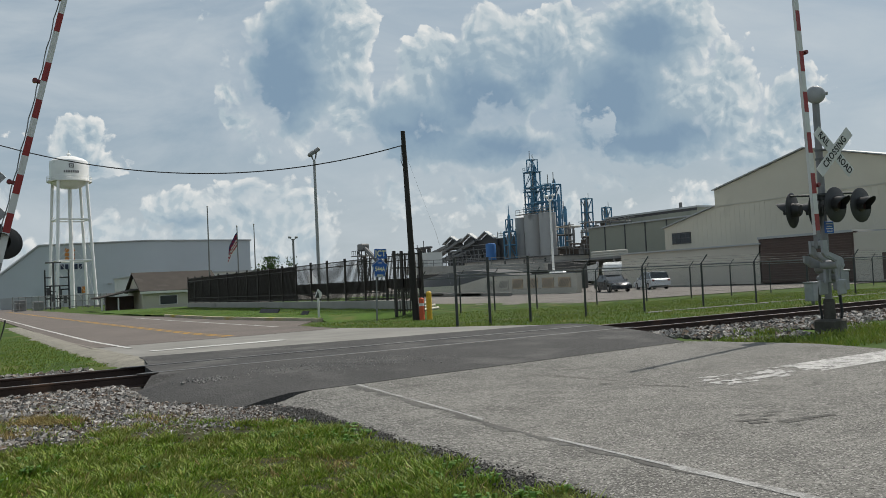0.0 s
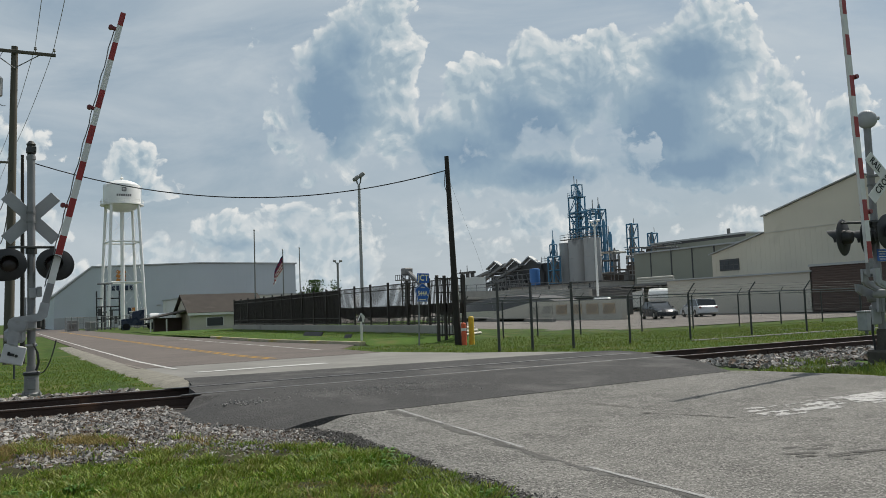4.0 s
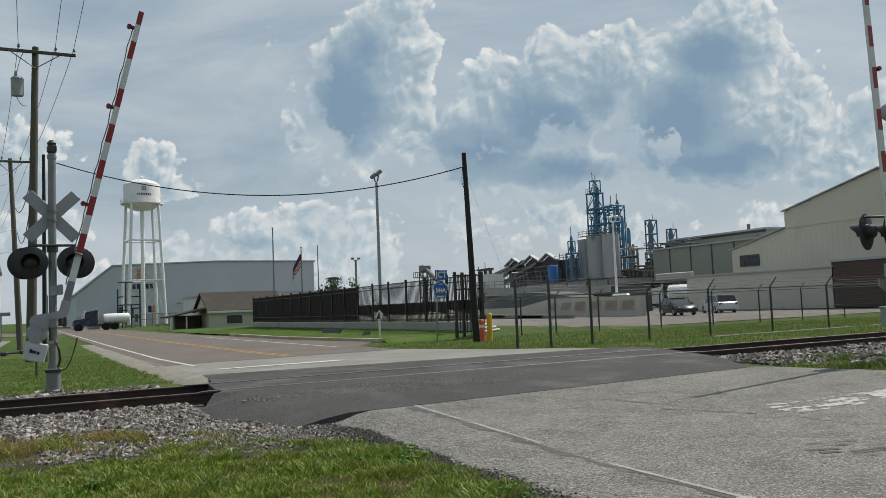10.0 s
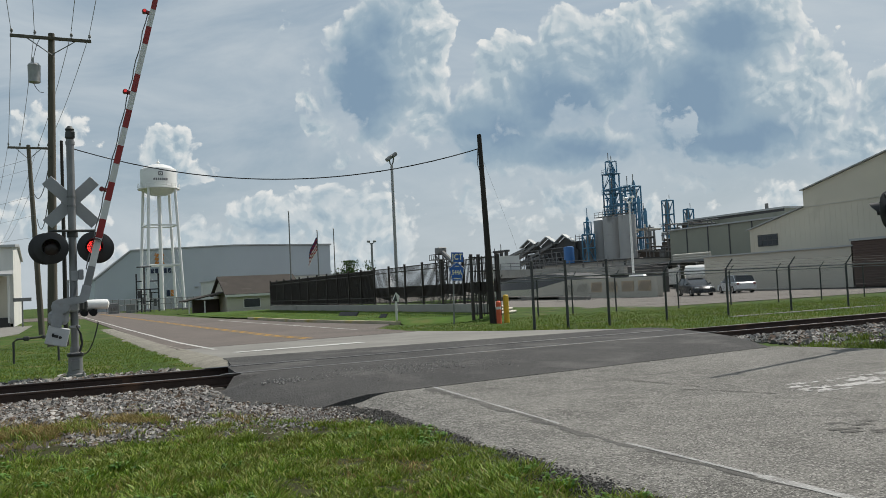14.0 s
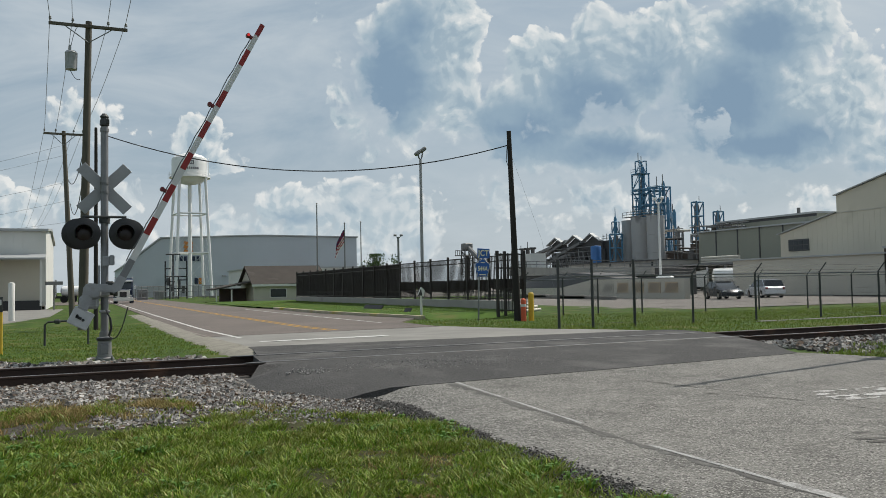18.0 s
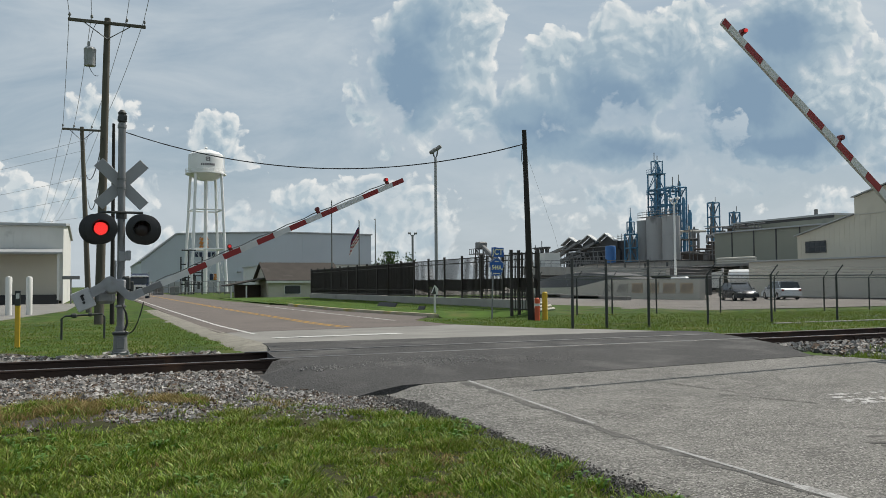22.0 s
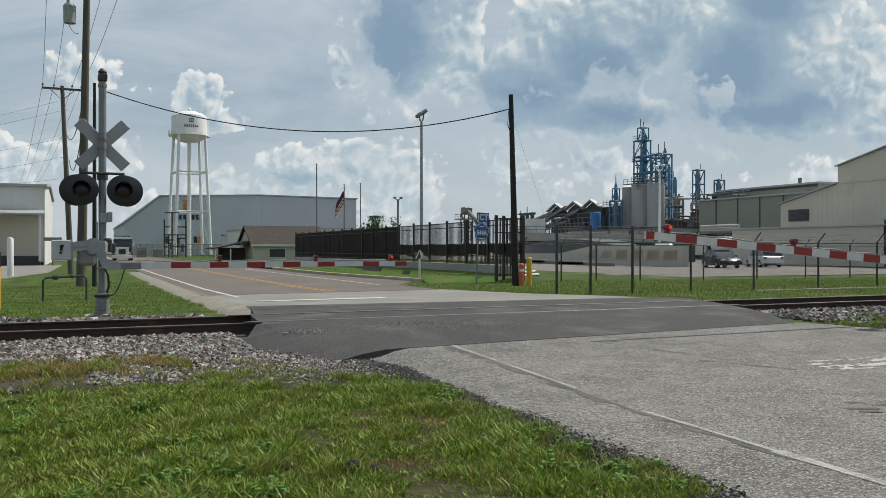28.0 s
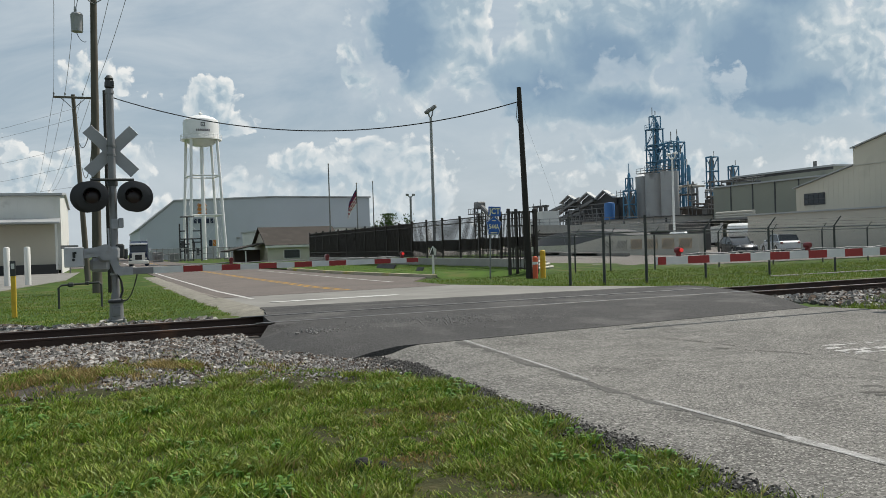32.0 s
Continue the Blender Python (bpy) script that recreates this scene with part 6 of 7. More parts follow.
def build_middle():
    """Olive panel hall, low sheds and retaining walls behind the yard."""
    root = thing("panel_hall", pose(0, 0, 0), "olive-grey panel-clad hall with dark joints", "hall")
    part("wall", Build().box(110, 97, 4.7, 30, 23, 9.6), "olive", root)
    part("roof_edge", Build().box(109.9, 97, 9.58, 30.4, 23.3, 0.22), "light_metal", root)
    for y in (104.4, 99.6, 95.0, 90.4, 86.5):
        part("joint", Build().box(94.97, y, 5.6, 0.08, 0.22, 7.8), "plant_dark", root)
    top = thing("roof_house", pose(0, 0, 0), "long flat roofed upper building with dark edge", "hall")
    part("wall", Build().box(125, 109, 6.2, 30, 23, 12.2), "olive", top)
    part("roof_edge", Build().box(125, 109, 12.35, 30.4, 23.4, 0.3), "light_metal", top)
    part("dark_band", Build().box(109.98, 109, 11.95, 0.05, 23, 0.4), "plant_dark", top, "dark band under the roof edge")
    part("vent", Build().tube([(112, 103, 12.3), (112, 103, 13.6)], 0.3, 10), "plant_grey", top)
    part("vent", Build().box(111, 108, 11.5, 1.5, 1.2, 1.4), "plant_dark", top)
    can = thing("canopy", pose(0, 0, 0), "flat loading canopy with stacked pale pipes on it", "canopy")
    part("roof", Build().box(90, 97, 3.9, 10, 34, 0.3), "plant_grey", can)
    for y in (83, 92, 101, 110):
        part("post", Build().box(85.3, y, 1.9, 0.25, 0.25, 3.8), "plant_grey", can)
    for i in range(3):
        part("pipe", Build().tube([(88, 92, 4.25 + 0.35 * i), (88, 100, 4.25 + 0.35 * i)], 0.2, 8), "beige2", can)
    part("back_wall", Build().box(95.5, 100, 2, 0.3, 40, 4), "plant_dark", can)
    shed = thing("low_shed", pose(0, 0, 0), "long low grey shed with a row of openings", "shed")
    part("wall", Build().box(92, 124, 2.6, 8, 28, 4.9), "render", shed)
    part("roof_edge", Build().box(91.9, 124, 5.1, 8.4, 28.3, 0.18), "plant_dark", shed)
    for y in (112, 118, 124, 130):
        part("post", Build().box(87.9, y, 3.6, 0.15, 0.3, 2.4), "plant_dark", shed)
    for y in np.arange(113.5, 124, 1.3):
        part("opening", Build().box(87.95, y, 3.5, 0.1, 0.45, 0.9), "glass", shed)
    wall = thing("loading_ramp", pose(0, 0, 0), "grey concrete ramp with a pale ledge and pipe railing", "wall")
    # wall coloured dark throughout to put in the shade below the ledge
    part("wall", Build().prism([(110, -0.3), (76, -0.3), (76, 3.05), (110, 3.95)], 60, 66, "x"), "plant_dark", wall)
    part("ledge", Build().prism([(110, 2.75), (76, 2.3), (76, 3.1), (110, 4.0)], 59.5, 59.99, "x"), "render", wall)
    b = Build()
    for i in range(12):
        y = 76.2 + 3 * i
        z = line(y, [(76, 3.1), (110, 4.0)])
        b.tube([(60.4, y, z), (60.4, y, z + 0.9)], 0.05, 6)
    for dz in (0.45, 0.9):
        b.tube([(60.4, 76, 3.1 + dz), (60.4, 110, 4.0 + dz)], 0.045, 6)
    part("railing", b, "plant_grey", wall)
    bar = thing("barrier_wall", pose(0, 0, 0), "pale concrete yard wall with sloping top", "wall")
    part("wall", Build().prism([(92, -0.4), (56.8, -0.3), (56.8, 1.75), (70.4, 1.85), (76.8, 1.0), (92, 0.9)], 48, 48.6, "x"), "beige2", bar)
    for i in range(6):
        y = 57.6 + 2.4 * i
        part("panel", Build().box(47.97, y + 0.9, 0.95, 0.06, 1.7, 0.95), "tan_panel" if i < 4 else "beige2", bar)
        b = Build()
        for k in range(6):
            b.box(47.93, y + 0.25 + 0.25 * k, 0.95, 0.03, 0.06, 0.9, turn=Euler((radians(35), 0, 0)).to_matrix())
        part("lattice", b, "plant_grey", bar)
    # dark raised solid, added in place of a hollow behind the yard wall
    mound = Build()
    n = 14
    for i in range(n + 1):
        y = 74 + 22 * i / n
        h = 1.5 + 1.15 * math.sin(math.pi * i / n) ** 0.6
        mound.v += [(52, y, -0.2), (54, y, h), (57, y, h * 1.05), (59, y, -0.2)]
    mound.f = [(4 * i + k, 4 * i + k + 1, 4 * i + k + 5, 4 * i + k + 4) for i in range(n) for k in range(3)]
    single("spoil_mound", mound, "plant_dark", "dark raised shape standing in for a dark hollow behind the yard wall", "heap")
    for y0, ln, z in ((72, 12, 0.12), (66, 9, 0.05), (80, 14, 0.2)):
        single("stacked_timber", Build().box(44, y0, z, 0.5, ln, 0.35, bev=0.03), "concrete", "long pale beam lying in the yard", "beam", "beams in the yard")
    lamp = thing("yard_lamp", pose(50, 62.5, -0.2), "white yard lamp mast with branching head", "lamp")
    part("mast", Build().tube([(0, 0, 0), (0, 0, 9.2)], 0.13, 10, 0.08), "tank", lamp)
    b = Build()
    for s in (-1, 1):
        b.tube([(0, 0, 9.0), (0, s * 0.35, 9.15), (0, s * 0.5, 9.45)], 0.06, 8)
        b.box(0, s * 0.52, 9.55, 0.35, 0.3, 0.22, bev=0.04)
    part("head", b, "tank", lamp)
    part("foot_wrap", Build().box(0, -0.6, 1.9, 0.6, 2.2, 0.6, bev=0.15).box(0, 0.7, 1.5, 0.5, 0.8, 0.8, bev=0.15), "tank", lamp, "white covered gear on the mast")
    single("yard_paving", Build().add([(22, 37, -0.085), (44, 36.2, -0.085), (260, 36.2, -0.085), (260, 300, -0.085), (24, 300, -0.085)], [(0, 1, 2, 3, 4)]), "lot", "pale dusty paved factory yard", "paving", kind="structure")


def lattice(b, x, y, z0, z1, wx, wy, bays, r=0.16, top=1.0):
    """A braced steel tower."""
    def corner(i, z):
        k = 1 - (1 - top) * (z - z0) / (z1 - z0)
        return Vector((x + wx / 2 * k * (-1, 1, 1, -1)[i], y + wy / 2 * k * (-1, -1, 1, 1)[i], z))
    for i in range(4):
        b.tube([corner(i, z0), corner(i, z1)], r, 5)
    for j in range(bays):
        a, c = z0 + (z1 - z0) * j / bays, z0 + (z1 - z0) * (j + 1) / bays
        for i in range(4):
            k = (i + 1) % 4
            b.tube([corner(i, c), corner(k, c)], r * 0.8, 5)
            p, q = (i, k) if (j + i) % 2 else (k, i)
            b.tube([corner(p, a), corner(q, c)], r * 0.55, 4)


def build_plant():
    sil = thing("silo_group", pose(0, 0, 0), "row of tall grey cylindrical silos", "silos")
    for y, r, h in ((141.0, 1.5, 14.3), (136.9, 2.05, 14.6), (132.3, 1.75, 14.6)):
        silo = part("silo", Build().lathe([(r, 0), (r, h - 0.25), (r * 1.03, h - 0.25), (r * 1.03, h), (r * 0.3, h + 0.12)], 28, (105, y, 0)), "silo", sil)
        for z in (3.6, 7.2, 10.8):
            part("hoop", Build().lathe([(r + 0.015, z), (r + 0.04, z + 0.02), (r + 0.04, z + 0.1), (r + 0.015, z + 0.12)], 28, (105, y, 0)), "silo", silo)
    part("walkway", Build().box(105, 136.5, 15.0, 1.2, 12, 0.12), "plant_grey", sil)
    b = Build()
    for k in range(9):
        b.tube([(104.4, 130.7 + 1.45 * k, 15.0), (104.4, 130.7 + 1.45 * k, 16.0)], 0.05, 4)
    for z in (15.5, 16.0):
        b.tube([(104.4, 130.6, z), (104.4, 142.4, z)], 0.05, 4)
    part("railing", b, "plant_grey", sil)
    ev = thing("evaporator_tower", pose(120, 0, 0), "tall blue steel evaporator tower with vessels and platforms", "process tower")
    b = Build()
    lattice(b, 0, 156.3, 0, 26.7, 2.7, 2.7, 7, 0.2)
    part("frame", b, "plant_blue", ev, "blue braced frame")
    b = Build()
    lattice(b, 0, 156.0, 26.7, 29.7, 1.8, 1.8, 1, 0.15)
    part("top_frame", b, "plant_blue", ev)
    b = Build()
    lattice(b, 0, 149.3, 0, 22.8, 3.0, 3.4, 6, 0.19)
    for z in (11.4, 15.2, 19.0, 22.8):
        b.tube([(-1.5, 147.6, z), (-1.5, 155.0, z)], 0.17, 5)
    b.tube([(-1.5, 149.3, 8), (-1.5, 149.3, 22.8)], 0.17, 5)
    part("frame", b, "plant_blue", ev, "blue braced frame")
    for y, r, z0, z1, hue in ((157.0, 0.42, 6, 24, 0), (155.7, 0.4, 4, 28.4, 0), (153.4, 0.32, 8, 19, 1), (151.6, 0.4, 4, 21.2, 0), (150.2, 0.45, 3, 20.5, 1), (148.6, 0.4, 3, 24.2, 0), (147.2, 0.4, 3, 20.4, 0),
                             (145.2, 0.45, 3, 17.4, 0), (143.9, 0.36, 3, 13.6, 1), (142.6, 0.3, 3, 12.4, 1), (158.9, 0.3, 5, 15.5, 0), (156.3, 0.36, 10, 26, 1)):
        part("vessel", Build().lathe([(r * 0.5, z0), (r, z0 + 0.8), (r, z1 - 0.8), (r * 0.4, z1)], 14, (0.4, y, 0)), "plant_grey" if hue else "plant_blue", ev, "tall process vessel")
    for z, w in ((17.3, 4.2), (22, 3.6), (26.7, 3.2)):
        part("platform", Build().box(0, 156.2, z, 3.2, w, 0.14), "plant_blue", ev)
    for z, w in ((13.2, 3.6), (17.6, 3.4), (22.0, 3.2)):
        part("platform", Build().box(0, 149.8, z, 2.8, w, 0.14), "plant_blue", ev)
    for y, z0, z1 in ((156.9, 29.5, 31.9), (155.8, 29.5, 31.0), (150.4, 22, 25.4), (148.3, 22, 25.6), (147.2, 20, 22.0), (145.2, 17, 18.6), (159.6, 13, 16.4)):
        part("vent_pipe", Build().tube([(0, y, z0), (0, y, z1)], 0.1, 6), "plant_grey", ev)
    pipes = Build()
    rnd = random.Random(4)
    for i in range(120):
        z, y = rnd.uniform(3, 22.5), rnd.uniform(146.5, 157.4)
        if y < 148 and z > 17:
            continue
        if i % 3:
            pipes.tube([(-1.4, y, z), (-1.4, y + rnd.uniform(-1.2, 1.2), z)], rnd.uniform(0.06, 0.16), 6)
        else:
            pipes.tube([(-1.4, y, z - 3), (-1.4, y, z), (-0.8, y, z + 0.6)], rnd.uniform(0.07, 0.18), 6)
    tagged(part("pipework", pipes, "plant_blue", ev), kind="stuff")
    for z, yc, w in ((17.3, 156.2, 4.2), (22, 156.2, 3.6), (26.7, 156.2, 3.2), (13.2, 149.8, 3.6), (17.6, 149.8, 3.4), (22, 149.8, 3.2)):
        rails = Build()
        for h in (0.55, 1.1):
            rails.tube([(-1.5, yc - w / 2, z + h), (-1.5, yc + w / 2, z + h)], 0.045, 4)
        for k in range(5):
            rails.tube([(-1.5, yc - w / 2 + w * k / 4, z), (-1.5, yc - w / 2 + w * k / 4, z + 1.1)], 0.045, 4)
        part("railing", rails, "plant_blue", ev)
    for y, w, h, hz in ((137.2, 1.7, 18.2, 12), (131.0, 1.4, 15.6, 11)):
        t = thing("column_tower", pose(120, y, 0), "smaller blue steel column tower", "process tower", "small towers")
        b = Build()
        lattice(b, 0, 0, 0, h, w, w, 6, 0.17)
        part("frame", b, "plant_blue", t)
        part("column", Build().lathe([(0.3, 3), (0.55, 4), (0.55, h - 1), (0.15, h + 0.3)], 12, (0, 0.2, 0)), "plant_grey", t)
        part("platform", Build().box(0, 0.2, h - 6, 2.4, 3, 0.14), "plant_blue", t)
        part("railing", Build().tube([(-1.2, -1.3, h - 5), (-1.2, 1.7, h - 5)], 0.06, 5), "plant_blue", t)
        part("vent_pipe", Build().tube([(0, -0.6, h), (0, -0.6, h + 1.2)], 0.07, 5), "plant_grey", t)
    t = thing("left_tower", pose(101.5, 140.9, 0), "slender dark blue steel tower beside the silos", "process tower")
    b = Build()
    lattice(b, 0, 0, 0, 11.4, 1.7, 1.9, 4, 0.19)
    lattice(b, 0, 0, 11.4, 14.0, 1.0, 1.1, 1, 0.13)
    part("frame", b, "plant_blue", t)
    part("spire", Build().lathe([(0.42, 11.5), (0.32, 14.6), (0.1, 15.2), (0.06, 17.0)], 10), "plant_blue", t)
    part("vessel", Build().lathe([(0.4, 0), (0.62, 1), (0.62, 10.4), (0.3, 11.2)], 14), "plant_grey", t)
    sh = thing("sorting_sheds", pose(110, 0, 0), "row of open dark sheds with pale gabled roofs and conveyors", "sheds")
    for yc, w, zt in ((170.7, 8, 12.3), (162.6, 7.8, 12.4), (155.7, 7.4, 12.4)):
        part("roof", Build().prism([(yc - w / 2, zt - 1.7), (yc, zt), (yc + w / 2, zt - 1.7), (yc + w / 2, zt - 1.45), (yc, zt + 0.28), (yc - w / 2, zt - 1.45)], -5, -3.9, "x"), "light_metal", sh, "pale sheet roof")
        part("gable", Build().prism([(yc - w / 2 + 0.3, zt - 1.8), (yc, zt - 0.2), (yc + w / 2 - 0.3, zt - 1.8), (yc + w / 2 - 0.3, zt - 3.2), (yc - w / 2 + 0.3, zt - 3.2)], -4, -3.7, "x"), "plant_dark", sh)
        # closed dark box stands for the shaded inside of the open bay
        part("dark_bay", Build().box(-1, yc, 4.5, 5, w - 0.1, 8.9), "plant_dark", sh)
    b = Build()
    for y0, z0, y1, z1 in ((184, 6.0, 166, 11.4), (180, 5.6, 160, 10.6), (184, 8.2, 172, 10.4), (176, 6.6, 164, 8.2)):
        b.box(-4.4, (y0 + y1) / 2, (z0 + z1) / 2, 1.2, math.hypot(y1 - y0, z1 - z0), 0.6, turn=Euler((math.atan2(z1 - z0, y1 - y0), 0, 0)).to_matrix())
    part("back_wall", Build().box(1.5, 162, 5.3, 0.3, 30, 10.6), "plant_dark", sh, "dark sheet wall behind the bays")
    part("conveyor", b, "plant_grey", sh, "sloping conveyor galleries")
    b = Build()
    for i in range(20):
        y = 151 + 1.8 * i
        b.tube([(-5.2, y, 0), (-5.2, y, 6 + 3.4 * abs(math.sin(i)))], 0.12, 5)
        b.tube([(-5.3, y, 5.0), (-5.3, y + 1.8, 8.4)], 0.07, 4)
    for z in (5.0, 6.2, 7.4, 8.6, 9.6):
        b.tube([(-5.2, 151, z), (-5.2, 186 - 2 * (z > 8) * 6, z)], 0.1, 5)
    part("framework", b, "plant_grey", sh)
    part("white_cabin", Build().box(-2, 189.5, 5.2, 4, 5, 4.0), "white_wall", sh, "pale cabin")
    single("blue_tank", Build().lathe([(1.15, 0), (1.15, 9.2), (1.0, 9.45), (0.3, 9.55)], 20, (103, 150.4, 0)), "tank_blue", "bright blue upright tank", "tank")
    d = thing("dark_building", pose(106, 149.5, 0), "dark clad building behind the blue tank", "building")
    part("wall", Build().box(4, -1, 5.4, 6, 10, 10.8), "plant_dark", d)
    b = Build()
    for z in (11.3, 11.8):
        b.tube([(1, -6, z), (1, 4, z)], 0.06, 4)
    for k in range(8):
        b.tube([(1, -6 + 1.4 * k, 10.6), (1, -6 + 1.4 * k, 12.3)], 0.08, 4)
    part("railing", b, "plant_grey", d)
    clut = thing("pipe_bridge", pose(110, 0, 0), "tangle of pipe bridges and ducts between towers and hall", "pipework")
    rnd = random.Random(9)
    for i in range(64):
        y, z = rnd.uniform(111, 146), rnd.uniform(3.5, 11.8)
        ln = rnd.uniform(2, 10)
        if i % 4 == 0:
            b = Build().tube([(-0.5, y, z - 2.6), (-0.5, y, z + 1.2)], rnd.uniform(0.12, 0.5), 10)
        elif i % 4 == 3:
            b = Build().box(0, y, z * 0.8, 2.0, ln * 0.4, rnd.uniform(0.4, 1.4), bev=0.08)
        else:
            b = Build().tube([(-1.2, y - ln / 2, z - 0.03 * ln), (-1.2, y + ln / 2, z + 0.03 * ln), (-1.2, y + ln / 2, z - 1.2)], rnd.uniform(0.08, 0.24), 8)
        part("duct", b, ("plant_grey", "pipe_brown", "plant_grey", "pipe_brown", "beige2", "plant_dark", "silo")[i % 7], clut)
    for y in (113, 118, 124, 130.5, 137, 143):
        b = Build()
        for dy in (-0.5, 0.5):
            b.tube([(-1.6, y + dy, 0), (-1.6, y + dy, 12.0)], 0.11, 5)
        for z in (5, 7.5, 10, 11.8):
            b.tube([(-1.6, y - 2.2, z), (-1.6, y + 2.2, z)], 0.1, 5)
        part("rack", b, "plant_grey", clut, "steel pipe rack")
    part("bulk", Build().box(6, 128, 3.8, 6, 34, 7.6), "pipe_brown", clut, "dark building bulk behind the pipes")
    part("bulk", Build().box(4.5, 124, 4.6, 4, 14, 8.6), "pipe_brown", clut)
    # small things above the picket fence
    e = thing("elevator_head", pose(62, 130, 0), "dark elevator head on a steel frame behind the fence", "elevator")
    b = Build()
    lattice(b, 0, 0, 0, 7.6, 1.5, 1.5, 4, 0.12)
    part("frame", b, "plant_dark", e)
    part("housing", Build().box(0, 0, 8.2, 1.6, 1.7, 1.2, bev=0.15).box(0, 0.6, 6.7, 2.6, 3.4, 0.15), "plant_grey", e)
    b = Build()
    for k in range(5):
        b.tube([(-1.2, -1.0 + 0.8 * k, 6.7), (-1.2, -1.0 + 0.8 * k, 7.6)], 0.05, 4)
    b.tube([(-1.2, -1.0, 7.6), (-1.2, 2.3, 7.6)], 0.05, 4)
    part("railing", b, "plant_dark", e)
    part("chute", Build().tube([(0, -0.6, 8.0), (1, -4.0, 5.4)], 0.4, 8), "plant_grey", e)
    e = thing("roof_fans", pose(62, 108, 0), "dark rooftop fans and railings over a pale shed", "fans")
    part("shed", Build().box(0.5, 0, 3.0, 2.6, 3.4, 6.0), "white_wall", e)
    for k in range(3):
        part("fan", Build().lathe([(0.3, 6.0), (0.3, 6.6), (0.55, 6.7), (0.55, 6.95)], 12, (0.2, 2.4 - 1.5 * k, 0)), "plant_dark", e)
    part("railing", Build().tube([(-0.7, -1.6, 6.8), (-0.7, 3.4, 6.8)], 0.06, 5).tube([(-0.7, -0.6, 6), (-0.7, -0.6, 7.8)], 0.06, 5).tube([(-0.7, 1.4, 6), (-0.7, 1.4, 7.3)], 0.06, 5), "plant_dark", e)


def build_tower():
    root = thing("water_tower", pose(19.2, 165, 0.0), "white elevated water tank on four slim legs and a standpipe", "water tower")
    part("tank", Build().lathe([(0.3, 22.0), (1.4, 22.1), (2.4, 22.5), (3.05, 23.1), (3.36, 23.5), (3.36, 26.75), (3.28, 27.05), (2.5, 27.6), (1.3, 28.0), (0.2, 28.1)], 40), "tank", root, "white domed tank")
    part("walkway", Build().lathe([(3.3, 23.2), (3.9, 23.2), (3.9, 23.36), (3.3, 23.36)], 40), "tank", root)
    b = Build()
    for k in range(24):
        a = 2 * math.pi * k / 24
        b.tube([(3.85 * math.cos(a), 3.85 * math.sin(a), 23.36), (3.85 * math.cos(a), 3.85 * math.sin(a), 24.15)], 0.03, 4)
    for z in (23.75, 24.15):
        b.tube([(3.85 * math.cos(2 * math.pi * k / 24), 3.85 * math.sin(2 * math.pi * k / 24), z) for k in range(25)], 0.03, 4)
    part("railing", b, "tank", root)
    legs = [(math.cos(radians(a)), math.sin(radians(a))) for a in (-45, 45, 135, 225)]
    turn = Euler((0, 0, radians(-1.0))).to_matrix()
    legs = [tuple((turn @ Vector((c * math.cos(radians(7)) - s * math.sin(radians(7)), c * math.sin(radians(7)) + s * math.cos(radians(7)), 0)))[:2]) for c, s in legs]
    for c, s in legs:
        part("leg", Build().tube([(4.75 * c, 4.75 * s, 0), (3.45 * c, 3.45 * s, 23.3)], 0.27, 12), "tank", root)
        part("footing", Build().box(4.78 * c, 4.78 * s, 0.15, 1.0, 1.0, 0.4, bev=0.05), "concrete", root)
    for z in (8.6, 16.2):
        r = 4.75 - 1.3 * z / 23.3
        for i in range(4):
            (c, s), (d, t) = legs[i], legs[(i + 1) % 4]
            part("strut", Build().tube([(r * c, r * s, z), (r * d, r * t, z)], 0.15, 8), "tank", root)
    for z0, z1 in ((0.3, 8.6), (8.6, 16.2), (16.2, 23.0)):
        r0, r1 = 4.75 - 1.3 * z0 / 23.3, 4.75 - 1.3 * z1 / 23.3
        for i in range(4):
            (c, s), (d, t) = legs[i], legs[(i + 1) % 4]
            part("brace_rod", Build().tube([(r0 * c, r0 * s, z0), (r1 * d, r1 * t, z1)], 0.022, 4).tube([(r0 * d, r0 * t, z0), (r1 * c, r1 * s, z1)], 0.022, 4), "tank", root)
    part("riser", Build().tube([(0, 0, 0), (0, 0, 22.1)], 0.36, 14), "tank", root, "white standpipe")
    b = Build()
    for dx in (-0.22, 0.22):
        b.tube([(3.42 + dx * 0.2, -1.2 + dx, 23.3), (3.42 + dx * 0.2, -1.2 + dx, 27.1)], 0.03, 4)
    part("ladder", b, "tank", root)
    part("vent", Build().lathe([(0.22, 28.05), (0.22, 28.4), (0.4, 28.5), (0.1, 28.75)], 12).tube([(0, 0, 28.6), (0, 0, 29.2)], 0.05, 5), "tank", root)
    b = Build()
    for i in range(7):
        a = radians(-90 + (i - 3) * 6.6)
        b.box(3.375 * math.cos(a), 3.375 * math.sin(a), 24.85, 0.27, 0.05, 0.42, turn=Euler((0, 0, a + math.pi / 2)).to_matrix())
    part("mark_bars", b, "dim_mark", root, "faded dark bars of a painted name")
    b = Build()
    for x, z, w, h in ((0, 26.22, 0.8, 0.16), (0, 25.62, 0.8, 0.16), (-0.33, 25.92, 0.16, 0.5), (0.33, 25.92, 0.16, 0.5), (0, 25.92, 0.2, 0.2)):
        b.box(x, -3.37, z, w, 0.05, h)
    part("mark", b, "dim_mark", root, "small faded square mark")
    sub = thing("substation_frame", pose(13.3, 150, 0), "grey steel switchyard frame below the water tower", "frame")
    b = Build()
    for x, h in ((0, 6.6), (0.75, 3.9), (2.2, 3.9), (3.6, 6.6)):
        b.tube([(x, 0, 0), (x, 0, h)], 0.13, 5)
